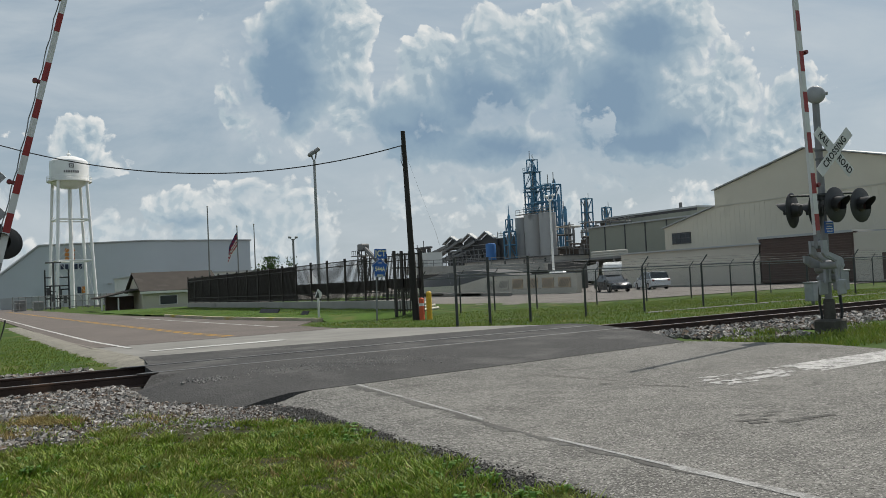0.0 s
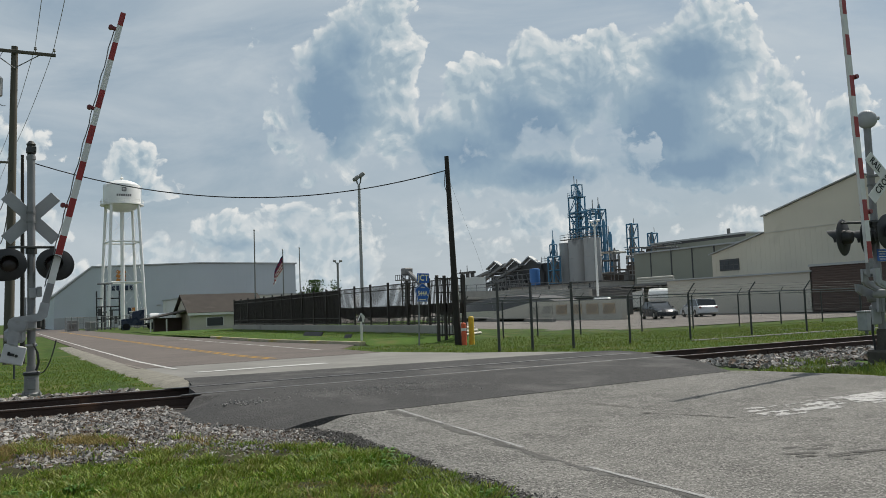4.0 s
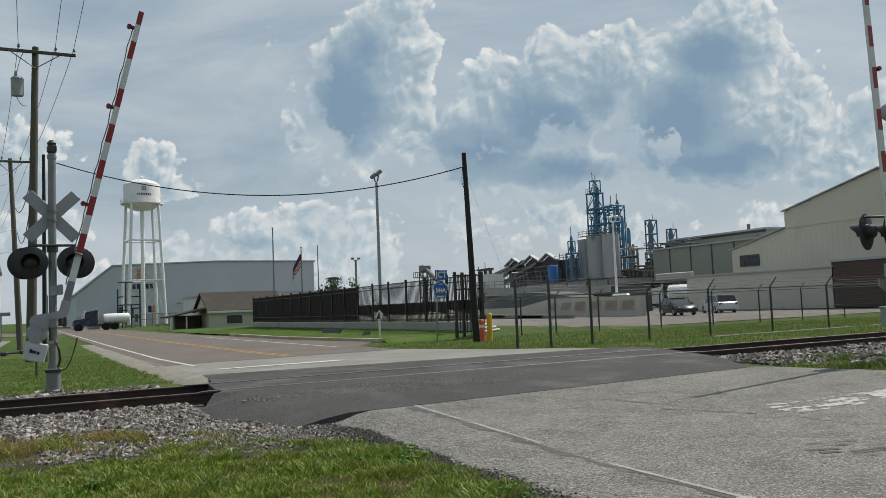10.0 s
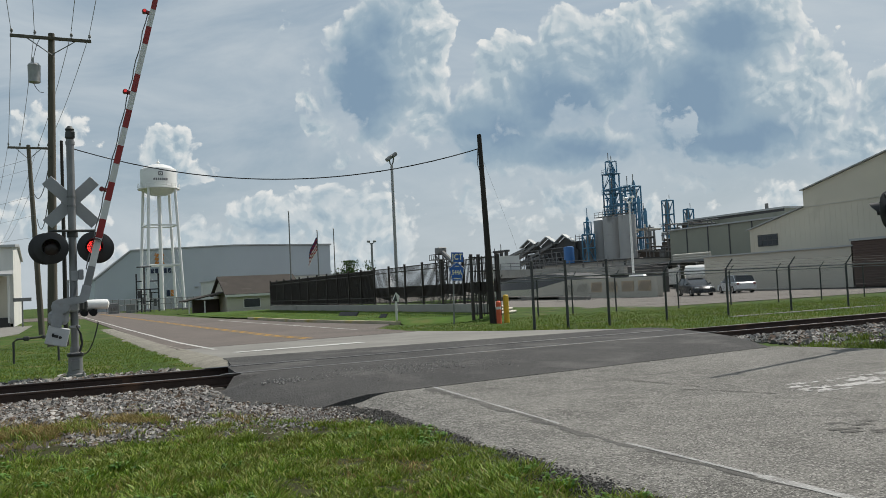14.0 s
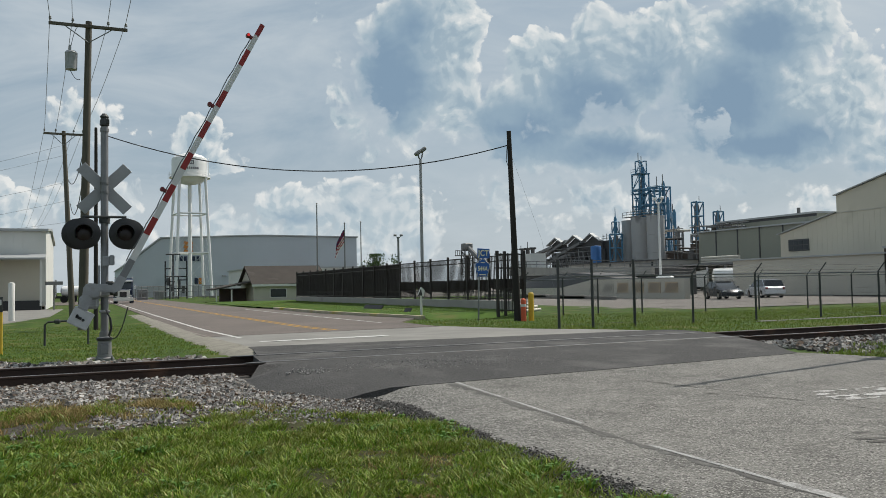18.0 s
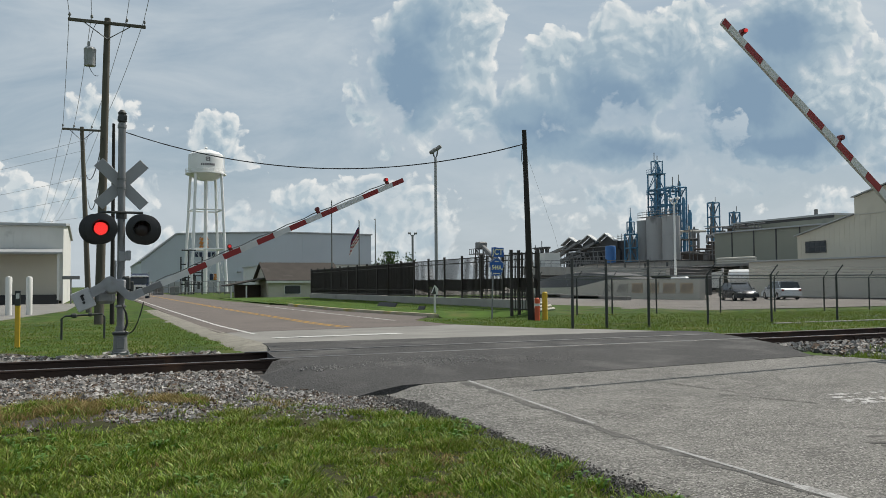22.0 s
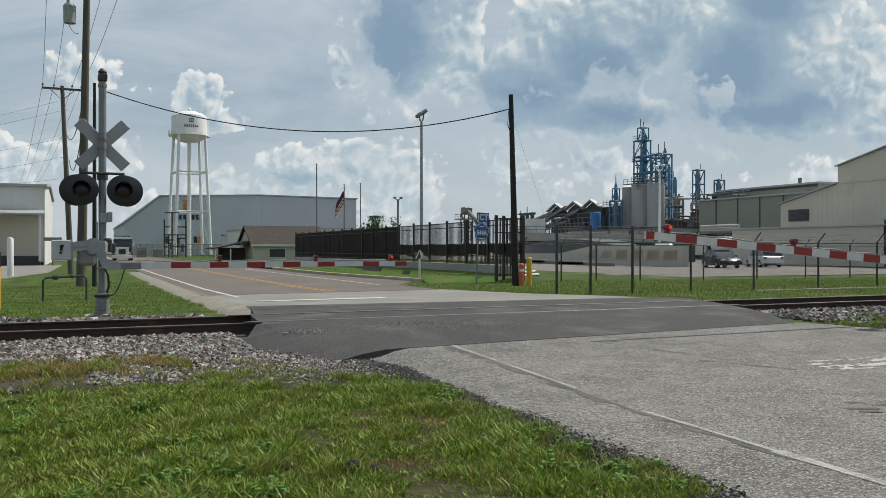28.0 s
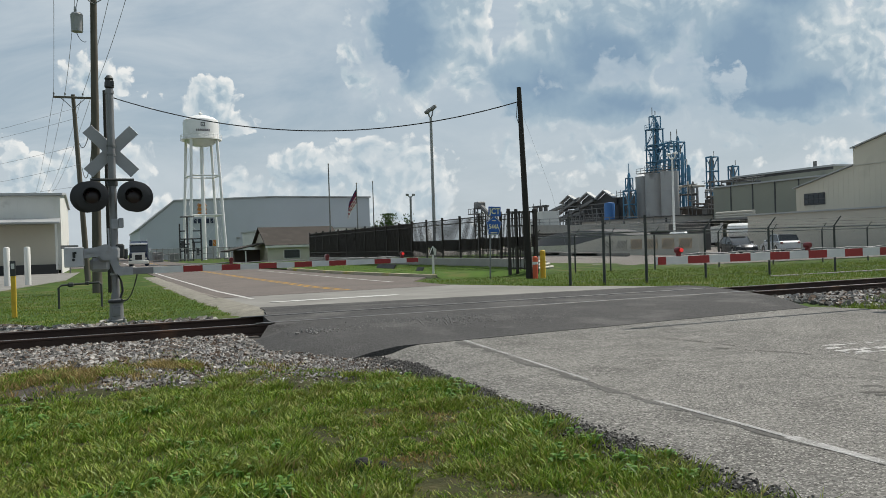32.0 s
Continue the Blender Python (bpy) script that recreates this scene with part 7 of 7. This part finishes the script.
    for z, x0, x1 in ((1.8, 0, 3.6), (3.0, 0, 1.6), (3.9, 0, 3.6), (3.3, 2.0, 3.6), (5.3, 0, 0.9), (5.3, 2.2, 3.6)):
        b.tube([(x0, 0, z), (x1, 0, z)], 0.11, 5)
    part("frame", b, "black", sub)
    for x, z in ((0.4, 3.0), (1.0, 1.9), (2.3, 2.6), (3.0, 1.6)):
        part("switch", Build().box(x, 0, z, 0.45, 0.5, 1.3, bev=0.05), "plant_dark", sub)
    fen = Build()
    for i in range(36):
        fen.tube([(8 + i * 0.9, 142, 0), (8 + i * 0.9, 142, 2.3)], 0.05, 4)
    for z in (0.4, 1.3, 2.2):
        fen.tube([(8, 142, z), (39.5, 142, z)], 0.04, 4)
    single("switchyard_fence", fen, "plant_grey", "grey wire fence round the tower base", "fence")
    for x, y, w in ((9.3, 146, 1.7), (12, 147, 1.45)):
        single("switch_cabinet", Build().box(x, y, w / 2, w, w, w * 1.05, bev=0.05), "plant_grey", "grey switch cabinet by the tower fence", "cabinet", "switch cabinets")
    b = Build().lathe([(0.5, -0.05), (0.5, 0.05)], 14, (24.4, 148, 3.2), "y")
    b.tube([(24.4, 148.08, 0), (24.4, 148.08, 3.2)], 0.06, 6)
    single("orange_plate", b, "yellow", "small yellow warning plate", "plate")


def build_warehouse():
    root = thing("warehouse", pose(0, 190, 0), "huge grey-blue metal-clad warehouse with shallow gable", "warehouse")
    poly = [(8.5, 0), (8.5, 6.85), (16.0, 12.95), (38, 13.7), (61, 13.4), (61, 0)]
    part("wall", Build().prism(poly, 0, 60, "y"), "warehouse", root)
    part("roof_trim", Build().prism([(8.3, 6.8), (15.95, 13.0), (38, 13.75), (61.3, 13.45), (61.3, 13.75), (38, 14.0), (15.8, 13.28), (8.2, 7.1)], -0.3, 60, "y"), "light_metal", root)
    b = Build()
    for i in range(52):
        x = 9.2 + i
        h = line(x, [(8.5, 6.85), (16, 12.95), (38, 13.7), (61, 13.4)])
        b.box(x, -0.01, h / 2, 0.10, 0.02, h - 0.1)
    tagged(part("cladding_ribs", b, "warehouse", root), kind="stuff")
    part("low_band", Build().box(34, -0.1, 1.2, 51, 0.1, 2.4), "light_metal", root)
    for i in range(7):
        part("mark_bar", Build().box(19.3 + i * 0.9, -0.12, 8.5, 0.62, 0.1, 1.05), "logo_dark", root, "dark bar of a large painted name")
    for i in range(2):
        part("mark_bar", Build().box(23.4 + i * 0.85, -0.12, 3.5, 0.7, 0.1, 1.4), "logo" if i else "logo_dark", root)
    b = Build()
    for i in range(6):
        b.box(21.2 + (i % 2) * 1.1, -0.12, 10.2 + (i // 2) * 0.9, 0.8, 0.1, 0.7, turn=Euler((0, radians(25 * (-1) ** i), 0)).to_matrix())
    part("mark", b, "logo", root, "orange leaf-like mark")
    b = Build()
    for x, z in ((29.5, 4.6), (36, 3.9)):
        b.box(x, -0.3, z, 0.8, 0.5, 0.3, bev=0.05)
    part("wall_lamp", b, "light_metal", root)


def build_house():
    root = thing("office_house", pose(0, 100, 0), "low cream office building with brown shingle roof and porch", "house")
    part("wall", Build().box(23.55, 4.5, 1.05, 9.0, 9, 2.1).prism([(0.02, 2.0), (4.5, 4.15), (8.98, 2.0)], 19.05, 20, "x"), "cream", root)
    roof = Build().prism([(-0.5, 1.92), (4.5, 4.22), (9.5, 1.92), (9.5, 2.08), (4.5, 4.40), (-0.5, 2.08)], 18.7, 28.4, "x")
    part("roof", roof, "roof", root, "brown shingle roof")
    part("fascia", Build().box(23.55, -0.52, 1.90, 9.7, 0.08, 0.26), "white_wall", root)
    part("porch_roof", Build().prism([(14.4, 1.55), (19.0, 2.45), (19.0, 2.3), (14.4, 1.4)], 1.0, 7, "y"), "roof", root)
    for x in (14.2, 16.0):
        part("porch_post", Build().box(x + 0.6, 1.2, 0.72, 0.15, 0.15, 1.44), "white_wall", root)
    part("porch_wall", Build().box(17.4, 5.5, 0.8, 3.2, 1.0, 1.6), "brown_door", root)
    for x, w in ((22.0, 1.9), (25.6, 0.9)):
        wn = part("window", Build().box(x, -0.02, 0.95, w + 0.2, 0.06, 1.15), "white_wall", root)
        part("pane", Build().box(x, -0.06, 0.95, w, 0.04, 0.98), "glass", wn)
    flat = thing("flat_annexe", pose(0, 100, 0), "pale flat-roofed annexe behind the office", "building")
    part("wall", Build().box(30, 26, 2.2, 16, 22, 4.3), "white_wall", flat)
    part("roof_edge", Build().box(30, 26, 4.42, 16.4, 22.4, 0.2), "light_metal", flat)
    single("front_lawn", Build().prism([(12.3, 64), (17.8, 75), (47, 78), (47, 98), (13, 98)], 0.0, 0.06, "z"), "verge", "mown lawn before the office", "grass", kind="structure")


def build_left_hall():
    root = thing("dock_building", pose(0, 80, 0), "white metal dock building with a long canopy over the loading bays", "building")
    part("wall", Build().box(-28, 10.5, 3.6, 50, 21, 6.6), "white_wall", root)
    part("gable", Build().prism([(-0.004, 0), (21.004, 0), (21.004, 6.7), (10.0, 7.6), (-0.004, 6.95)], -2.996, -2.9, "x"), "white_wall", root)
    part("roof", Build().prism([(-0.3, 6.9), (10.0, 7.62), (21.2, 6.7), (21.2, 6.9), (10, 7.85), (-0.3, 7.12)], -53, -2.7, "x"), "light_metal", root)
    part("dock_base", Build().box(-28, -0.7, 0.42, 49.6, 1.2, 0.85), "black", root, "dark dock edge")
    b = Build().prism([(-2.6, 4.35), (0, 4.75), (0, 4.9), (-2.6, 4.5)], -53, -2.9, "x")
    part("canopy", b, "light_metal", root)
    for x in (-3.2, -7.7, -12.2, -16.7):
        part("post", Build().box(x, -2.4, 2.4, 0.16, 0.16, 4.0), "white_wall", root)
    b = Build()
    for i in range(70):
        b.box(-3.4 - 0.7 * i, -0.03, 5.8, 0.08, 0.06, 2.0)
    tagged(part("cladding_ribs", b, "white_wall", root), kind="stuff")
    # beige sheet over the white wall tints in the shade beneath the canopy
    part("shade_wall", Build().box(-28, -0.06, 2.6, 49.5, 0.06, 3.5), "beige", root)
    b = Build().box(-2.2, 78, 1.2, 0.12, 0.12, 2.4).box(-2.2, 77.95, 2.3, 1.4, 0.05, 0.3)
    single("yard_sign", b, "plant_grey", "small grey sign on a post by the dock", "sign")
    single("dock_paving", Build().prism([(-60, 42), (-4.2, 41), (-2.9, 49), (-1.8, 56), (-1.5, 80), (-60, 80)], -0.1, 0.03, "z"), "concrete", "pale concrete dock apron", "paving", kind="structure")
    single("gravel_spill", Build().prism([(-14, 17.4), (-0.9, 17.2), (-1.6, 18.6), (-14, 24)], 0.0, 0.17, "z"), "bed", "grey gravel spilled beside the railway", "gravel", kind="structure")


def build_masts():
    lamp = thing("flood_light", pose(18.5, 45, 0.0), "tall grey floodlight mast with two lamps", "light mast", "light masts")
    part("mast", Build().tube([(0, 0, 0), (0, 0, 9.0)], 0.11, 12, 0.08), "alu", lamp)
    part("yoke", Build().tube([(-0.16, 0, 9.4), (-0.1, 0, 9.12), (0, 0, 9.0), (0.1, 0, 9.2), (0.16, 0, 9.6)], 0.045, 6), "steel", lamp)
    for x, z, a in ((-0.16, 9.42, -38), (0.16, 9.62, -38)):
        part("flood_lamp", Build().box(0, 0, 0, 0.42, 0.36, 0.22, bev=0.06), "plant_grey", lamp, "pale floodlight", pose(x, 0, z, 0, a, 0))
    lamp = thing("flood_light", pose(35.9, 95, 0.0), "smaller floodlight mast with two lamps", "light mast", "light masts")
    part("mast", Build().tube([(0, 0, 0), (0, 0, 7.6)], 0.14, 8), "steel", lamp)
    for x in (-0.55, 0.55):
        part("flood_lamp", Build().tube([(0, 0, 7.4), (x * 0.6, 0, 7.7)], 0.05, 5).box(x * 0.75, 0, 7.8, 0.35, 0.3, 0.25, bev=0.05), "plant_grey", lamp)
    for x, h, r in ((25.6, 11.4, 0.11), (29.0, 9.1, 0.10), (31.05, 9.3, 0.09)):
        f = thing("flag_pole", pose(x, 95, 0.0), "slim grey flag pole before the office", "flag pole", "flag poles")
        part("mast", Build().tube([(0, 0, 0), (0, 0, h)], r, 8, r * 0.6), "plant_grey", f)
        part("finial", Build().lathe([(0.02, h), (0.12, h + 0.1), (0.02, h + 0.22)], 10), "plant_grey", f)
    flag = thing("flag", pose(28.98, 94.95, 8.6), "limp striped red and white flag with dark blue corner", "flag")
    nst = 9
    for i in range(nst):
        b = Build()
        pts = []
        for k in range(7):
            t = k / 6
            pts.append((-0.02 - 1.05 * t - 0.12 * i * t * 0.2, 0.12 * math.sin(k * 1.6 + i * 0.3), -0.12 - 0.20 * i - 1.9 * t ** 1.3))
        for p, q in zip(pts, pts[1:]):
            b.add([p, q, (q[0] + 0.03, q[1], q[2] - 0.2), (p[0] + 0.03, p[1], p[2] - 0.2), (p[0], p[1] + 0.02, p[2]), (q[0], q[1] + 0.02, q[2]), (q[0] + 0.03, q[1] + 0.02, q[2] - 0.2), (p[0] + 0.03, p[1] + 0.02, p[2] - 0.2)], [(0, 1, 2, 3), (7, 6, 5, 4)])
        part("stripe", b, "flag_blue" if i in (0, 2) else ("flag_red" if i % 2 else "flag_white"), flag)
    sp = thing("street_lamp", pose(14.4, 148, 0), "dark lamp post with a flat lamp head", "lamp post")
    part("post", Build().tube([(0, 0, 0), (0, 0, 7.6)], 0.14, 8), "plant_dark", sp)
    part("lamp", Build().box(0, 0, 7.7, 2.4, 0.5, 0.2, bev=0.05), "plant_dark", sp)


def build_bushes():
    rnd = random.Random(21)

    def bush(x, y, z, w, h, n, size, label, trunks=2, name="shrub"):
        root = thing(name, pose(x, y, z), label, "tree")
        b = Build()
        for i in range(trunks + 3):
            a = rnd.uniform(0, 6.28)
            b.tube([(0.1 * i, 0, 0), (0.3 * w * math.cos(a) * 0.5, 0.2 * math.sin(a), h * 0.4), (0.4 * w * math.cos(a), 0.4 * math.sin(a), h * 0.75)], 0.14, 6, 0.03)
        part("trunk", b, "bark", root)
        b = Build()
        clumps = [(rnd.gauss(0, 0.3) * w, rnd.gauss(0, 0.3) * w * 0.6, h * (0.55 + 0.35 * rnd.random())) for _ in range(16)]
        for _ in range(n):
            c = rnd.choice(clumps)
            p = Vector((c[0] + rnd.gauss(0, 0.13) * w, c[1] + rnd.gauss(0, 0.13) * w, min(h, max(0.1 * h, c[2] + rnd.gauss(0, 0.12) * h))))
            q = Euler((rnd.random() * 6, rnd.random() * 6, rnd.random() * 6)).to_matrix()
            s = size * rnd.uniform(0.6, 1.3)
            b.add([p + q @ Vector(t) for t in ((-s, 0, 0), (0, -s * 0.4, 0), (s, 0, 0.1 * s), (0, s * 0.4, 0))], [(0, 1, 2, 3)])
        tagged(part("crown", b, "leaf", root, "uneven dark green crown"), kind="stuff")

    bush(33.3, 97, 0, 3.0, 5.5, 1500, 0.17, "dark green broad tree behind the fence", name="tree")


# ---------- vehicles ----------


def wheel(root, x, y, r, w):
    t = part("wheel", Build().lathe([(r * 0.6, -w / 2), (r * 0.96, -w / 2), (r, -w * 0.3), (r, w * 0.3), (r * 0.96, w / 2), (r * 0.6, w / 2)], 20, (0, 0, 0), "y"), "tyre", root, "", pose(x, y, r))
    part("rim", Build().lathe([(r * 0.58, -w / 2 - 0.005), (r * 0.2, -w / 2 + 0.03), (r * 0.1, -w / 2)], 14, (0, 0, 0), "y").lathe([(r * 0.1, w / 2), (r * 0.2, w / 2 - 0.03), (r * 0.58, w / 2 + 0.005)], 14, (0, 0, 0), "y"), "chrome", t)


def build_car(at, paint, label, tall):
    """A car, nose to +x."""
    root = thing("car", at, label, "car", "parked cars")
    L2, W, H = 2.3, 1.8, 1.45 + tall
    side = [(-L2, 0.35), (-L2, 0.85), (-L2 + 0.15, 0.98), (L2 - 1.0, 0.92), (L2 - 0.15, 0.72), (L2, 0.55), (L2, 0.3), (L2 - 0.5, 0.22), (-L2 + 0.4, 0.22)]
    b = Build()
    n = len(side)
    for k, s in ((-W / 2, 0.93), (-W / 2 + 0.08, 1.0), (W / 2 - 0.08, 1.0), (W / 2, 0.93)):
        b.v += [(x * (1 if s == 1 else 0.985), k, 0.22 + (z - 0.22) * s) for x, z in side]
    b.f = [(j * n + i, j * n + (i + 1) % n, (j + 1) * n + (i + 1) % n, (j + 1) * n + i) for j in range(3) for i in range(n)] + [tuple(range(n))[::-1], tuple(range(3 * n, 4 * n))]
    b.f = [f[::-1] for f in b.f]
    part("body", b, paint, root)
    roof = [(-L2 + 0.2, 0.95), (-L2 + (0.45 if tall else 0.85), H - 0.06), (-0.9, H), (0.25, H - 0.03), (1.25, 0.9)]
    for nm, mt, grow, inset in (("cabin_glass", "glass", 1.0, 0.10), ("roof_panel", paint, 1.0, 0.0)):
        b = Build()
        if nm == "cabin_glass":
            m = len(roof)
            for k, sc in ((-W / 2 + 0.06, 0), (-W / 2 + 0.2, 1), (W / 2 - 0.2, 1), (W / 2 - 0.06, 0)):
                b.v += [(x, k if z < 1.0 else (k * (0.86 if sc == 0 else 0.92)), z) for x, z in roof]
            b.f = [(j * m + i, (j + 1) * m + i, (j + 1) * m + (i + 1) % m, j * m + (i + 1) % m) for j in range(3) for i in range(m)] + [tuple(range(m)), tuple(range(3 * m, 4 * m))[::-1]]
        else:
            b.box(-0.62, 0, H + 0.005, 1.7, 1.3, 0.04, bev=0.015)
            for s in (-1, 1):
                for (x0, z0), (x1, z1) in (((-L2 + 0.3, 0.98), (-1.35, H - 0.02)), ((0.25, H - 0.02), (1.2, 0.93)), ((-0.4, 0.95), (-0.45, H))):
                    b.tube([(x0, s * 0.82, z0), (x1, s * 0.72, z1)], 0.035, 6)
        part(nm, b, mt, root)
    for x in (-1.4, 1.42):
        for y in (-0.8, 0.8):
            wheel(root, x, y, 0.33, 0.22)
    for s in (-1, 1):
        part("headlight", Build().box(L2 - 0.08, s * 0.65, 0.66, 0.12, 0.35, 0.13, bev=0.03), "chrome", root)
        part("tail_light", Build().box(-L2 + 0.03, s * 0.72, 0.82, 0.1, 0.25, 0.18, bev=0.03), "lampred", root)
        part("mirror", Build().box(0.85, s * 0.98, 1.0, 0.12, 0.18, 0.13, bev=0.03), paint, root)


def build_truck(at, paint, label, tank, length=10.0):
    """A tractor, nose to -y, with or without a tank trailer behind."""
    root = thing("truck", at, label, "truck", "trucks")
    part("cab", Build().prism([(-2.0, 0.9), (-2.0, 1.6), (-0.7, 1.75), (-0.35, 2.7), (1.2, 3.0), (1.2, 0.7), (-1.9, 0.7)], -1.05, 1.05, "x"), paint, root)
    part("windscreen", Build().prism([(-0.72, 1.8), (-0.4, 2.6), (-0.43, 2.62), (-0.76, 1.82)], -0.9, 0.9, "x"), "glass", root)
    part("visor", Build().box(0, -0.5, 2.72, 2.0, 0.3, 0.2, bev=0.04), "white_wall", root)
    part("grille_frame", Build().box(0, -2.02, 1.2, 1.5, 0.06, 0.95, bev=0.05), "white_wall", root, "white grille surround")
    part("grille", Build().box(0, -2.06, 1.12, 0.8, 0.05, 0.6, bev=0.03), "black", root)
    part("bumper", Build().box(0, -2.1, 0.52, 2.3, 0.2, 0.42, bev=0.05), "white_wall", root)
    for s in (-1, 1):
        part("headlight", Build().box(s * 0.78, -1.98, 0.95, 0.32, 0.1, 0.22, bev=0.03), "white_wall", root)
        part("stack", Build().tube([(s * 1.0, 1.3, 0.8), (s * 1.0, 1.3, 3.3)], 0.09, 10), "chrome", root)
        part("mirror", Build().box(s * 1.3, -0.6, 2.0, 0.2, 0.1, 0.5), "chrome", root)
        part("fender", Build().lathe([(0.62, -0.2), (0.62, 0.2)], 16, (s * 0.9, -1.3, 0.52), "x"), paint, root)
        for y in ((-1.3, 3.0, 4.2) if not tank else (-1.3, 3.0, 4.2, length - 0.2, length + 1.0) if length > 8 else (-1.3, length - 1.2, length)):
            b = Build().lathe([(0.3, -0.16), (0.5, -0.15), (0.52, 0), (0.5, 0.15), (0.3, 0.16)], 16, (0, 0, 0), "x")
            part("wheel", b, "tyre", root, "", pose(s * 0.95, y, 0.52))
    part("chassis", Build().box(0, 2.0, 0.75, 0.9, 4.2, 0.25), "black", root)
    if tank:
        fat = 1.0 if length > 8 else 0.66
        b = Build().lathe([(0.2 * fat, 1.9), (1.0 * fat, 2.1), (1.12 * fat, 2.5), (1.12 * fat, length + 1.6), (1.0 * fat, length + 2.0), (0.2 * fat, length + 2.2)], 22, (0, 0, 0.95 + 1.1 * fat), "y")
        part("tank", b, "tank", root, "white horizontal tank")
        part("frame", Build().box(0, length * 0.7, 0.85, 1.0, length * 0.9, 0.25), "black", root)
    else:
        part("sleeper", Build().box(0, 1.9, 1.95, 2.1, 1.4, 2.3, bev=0.1), paint, root)
    return root


# ---------- everything in its place ----------
build_signal_far()
build_signal_near()
build_left_post()
build_poles()
build_picket_fence()
build_signs()
build_wire_fences()
build_right_hall()
build_middle()
build_plant()
build_tower()
build_warehouse()
build_house()
build_left_hall()
build_masts()
build_bushes()
build_car(pose(49.3, 53.6, -0.085, 0, 0, -113), "car_dark", "dark grey saloon parked in the yard", 0.0)
build_car(pose(54.9, 54.5, -0.085, 0, 0, 66), "car_white", "silver-white hatchback parked in the yard", 0.1)
tractor = build_truck(pose(4.7, 108, 0.0, 0, 0, -4), "truck_blue", "navy truck tractor with chrome front waiting on the far road", False)
build_truck(pose(75.5, 86.8, -0.05, 0, 0, -128), "white_wall", "white truck with a tank trailer under the canopy", True)
tanker = build_truck(pose(24, 116, 0.0, 0, 0, -90), "truck_blue", "navy truck carrying a short white tank", True, 3.6)
clod = Build()
for cx, cy, cr in ((1.68, 5.26, 0.075), (1.80, 5.22, 0.05), (1.60, 5.30, 0.045)):
    clod.lathe([(cr * 0.2, 0.0), (cr, 0.015), (cr * 0.9, cr * 0.7), (cr * 0.45, cr * 1.1), (0.01, cr * 1.15)], 7, (cx, cy, 0.0))
single("dark_clod", clod, "tar", "dark clod of tarry earth lying in the grass", "clod")
build_ballast()
build_grass()

# ---------- what moves ----------
ARM_FAR = [(0, 76.2), (16.5, 76.2), (17, 73.2), (17.5, 67.2), (18, 62.4), (18.5, 57.2), (19, 52.2), (19.5, 46.9), (20, 41.4), (20.5, 36), (21, 31.4), (21.5, 27.7), (22, 24.0), (22.5, 20.2), (23, 16.4), (23.5, 13.3),
           (24, 10.3), (24.5, 7.8), (25, 5.6), (25.5, 3.8), (26.5, 0.8), (27.3, 0), (32, 0)]
ARM_NEAR = [(0, 87.5), (16.6, 87.5), (17.5, 82), (18, 78), (18.5, 72.5), (19, 65.5), (20, 55.4), (21, 46.9), (21.5, 42.3), (22, 37.3), (22.5, 32.9), (23, 28.7), (24, 21.8), (25, 15.8), (25.5, 13.2),
            (26.5, 9), (27.5, 5.9), (28.5, 3), (29.2, 1.2), (30, 0), (32, 0)]
LIT = {"L": [(10.45, 10.77), (11.05, 11.15), (11.77, 12.3), (12.95, 13.4), (14.25, 14.75), (15.4, 15.95), (16.6, 17.25), (18.15, 18.4), (20.35, 20.62), (21.47, 22.08), (22.78, 23.3), (23.92, 24.55), (25.2, 25.8), (26.4, 27.0),
             (28.15, 28.22), (28.86, 29.34), (30.12, 30.7), (31.25, 31.82)],
       "R": [(11.18, 11.72), (12.35, 12.9), (13.82, 14.2), (14.8, 15.35), (16.0, 16.45), (17.3, 17.8), (18.45, 19.1), (19.85, 20.3), (21.1, 21.44), (22.13, 22.72), (23.35, 23.64), (24.6, 24.94), (25.85, 26.35), (27.05, 27.58),
             (28.26, 28.82), (29.7, 30.08), (30.72, 30.95)],
       "tip": [(10.45, 33.0)]}


def led_rows(rest, spans):
    """The insert is thrust to the front of the lens while it burns, and lies behind it while it is out."""
    out, lit = rest @ pose(0, 0.06, 0), rest @ pose(0, -0.03, 0)
    rows = [(0.0, out)]
    for a, b in spans:
        rows += [(a - 0.034, out), (a, lit)]
        rows += [(b, lit), (b + 0.034, out)] if b < 32 else []
    rows.append((32.0, lit if spans[-1][1] > 32 else out))
    return rows


def motions():
    for (arm, at, mirror), keys in zip(ARMS, (ARM_FAR, ARM_NEAR)):
        walk(arm, [(t, at @ pose(0, 0, 0, 0, a if mirror else -a, 0)) for t, a in keys])
    for led, side in LEDS:
        walk(led, led_rows(led.matrix_basis.copy(), LIT[side]))
    walk(tanker, [(t, pose(x, 130, 0, 0, 0, -90)) for t, x in ((0, 24), (6.5, 12.5), (8, 10.2), (9.5, 8.2), (10.5, 6.7), (11.5, 5.0), (12.5, 3.6), (13.5, 2.4), (14.5, 1.5), (17, -1.5), (19, -9), (25, -40), (32, -70))])
    walk(tractor, [(0.0, pose(-60, 113, 0, 0, 0, 90)), (11.0, pose(-40, 113, 0, 0, 0, 90)), (15.0, pose(-8, 113, 0, 0, 0, 85)), (16.2, pose(1.5, 112, 0, 0, 0, 45)), (17.0, pose(4.5, 109, 0, 0, 0, 0)), (17.5, pose(4.7, 108, 0, 0, 0, -4)), (32.0, pose(4.7, 108, 0, 0, 0, -4))])


motions()
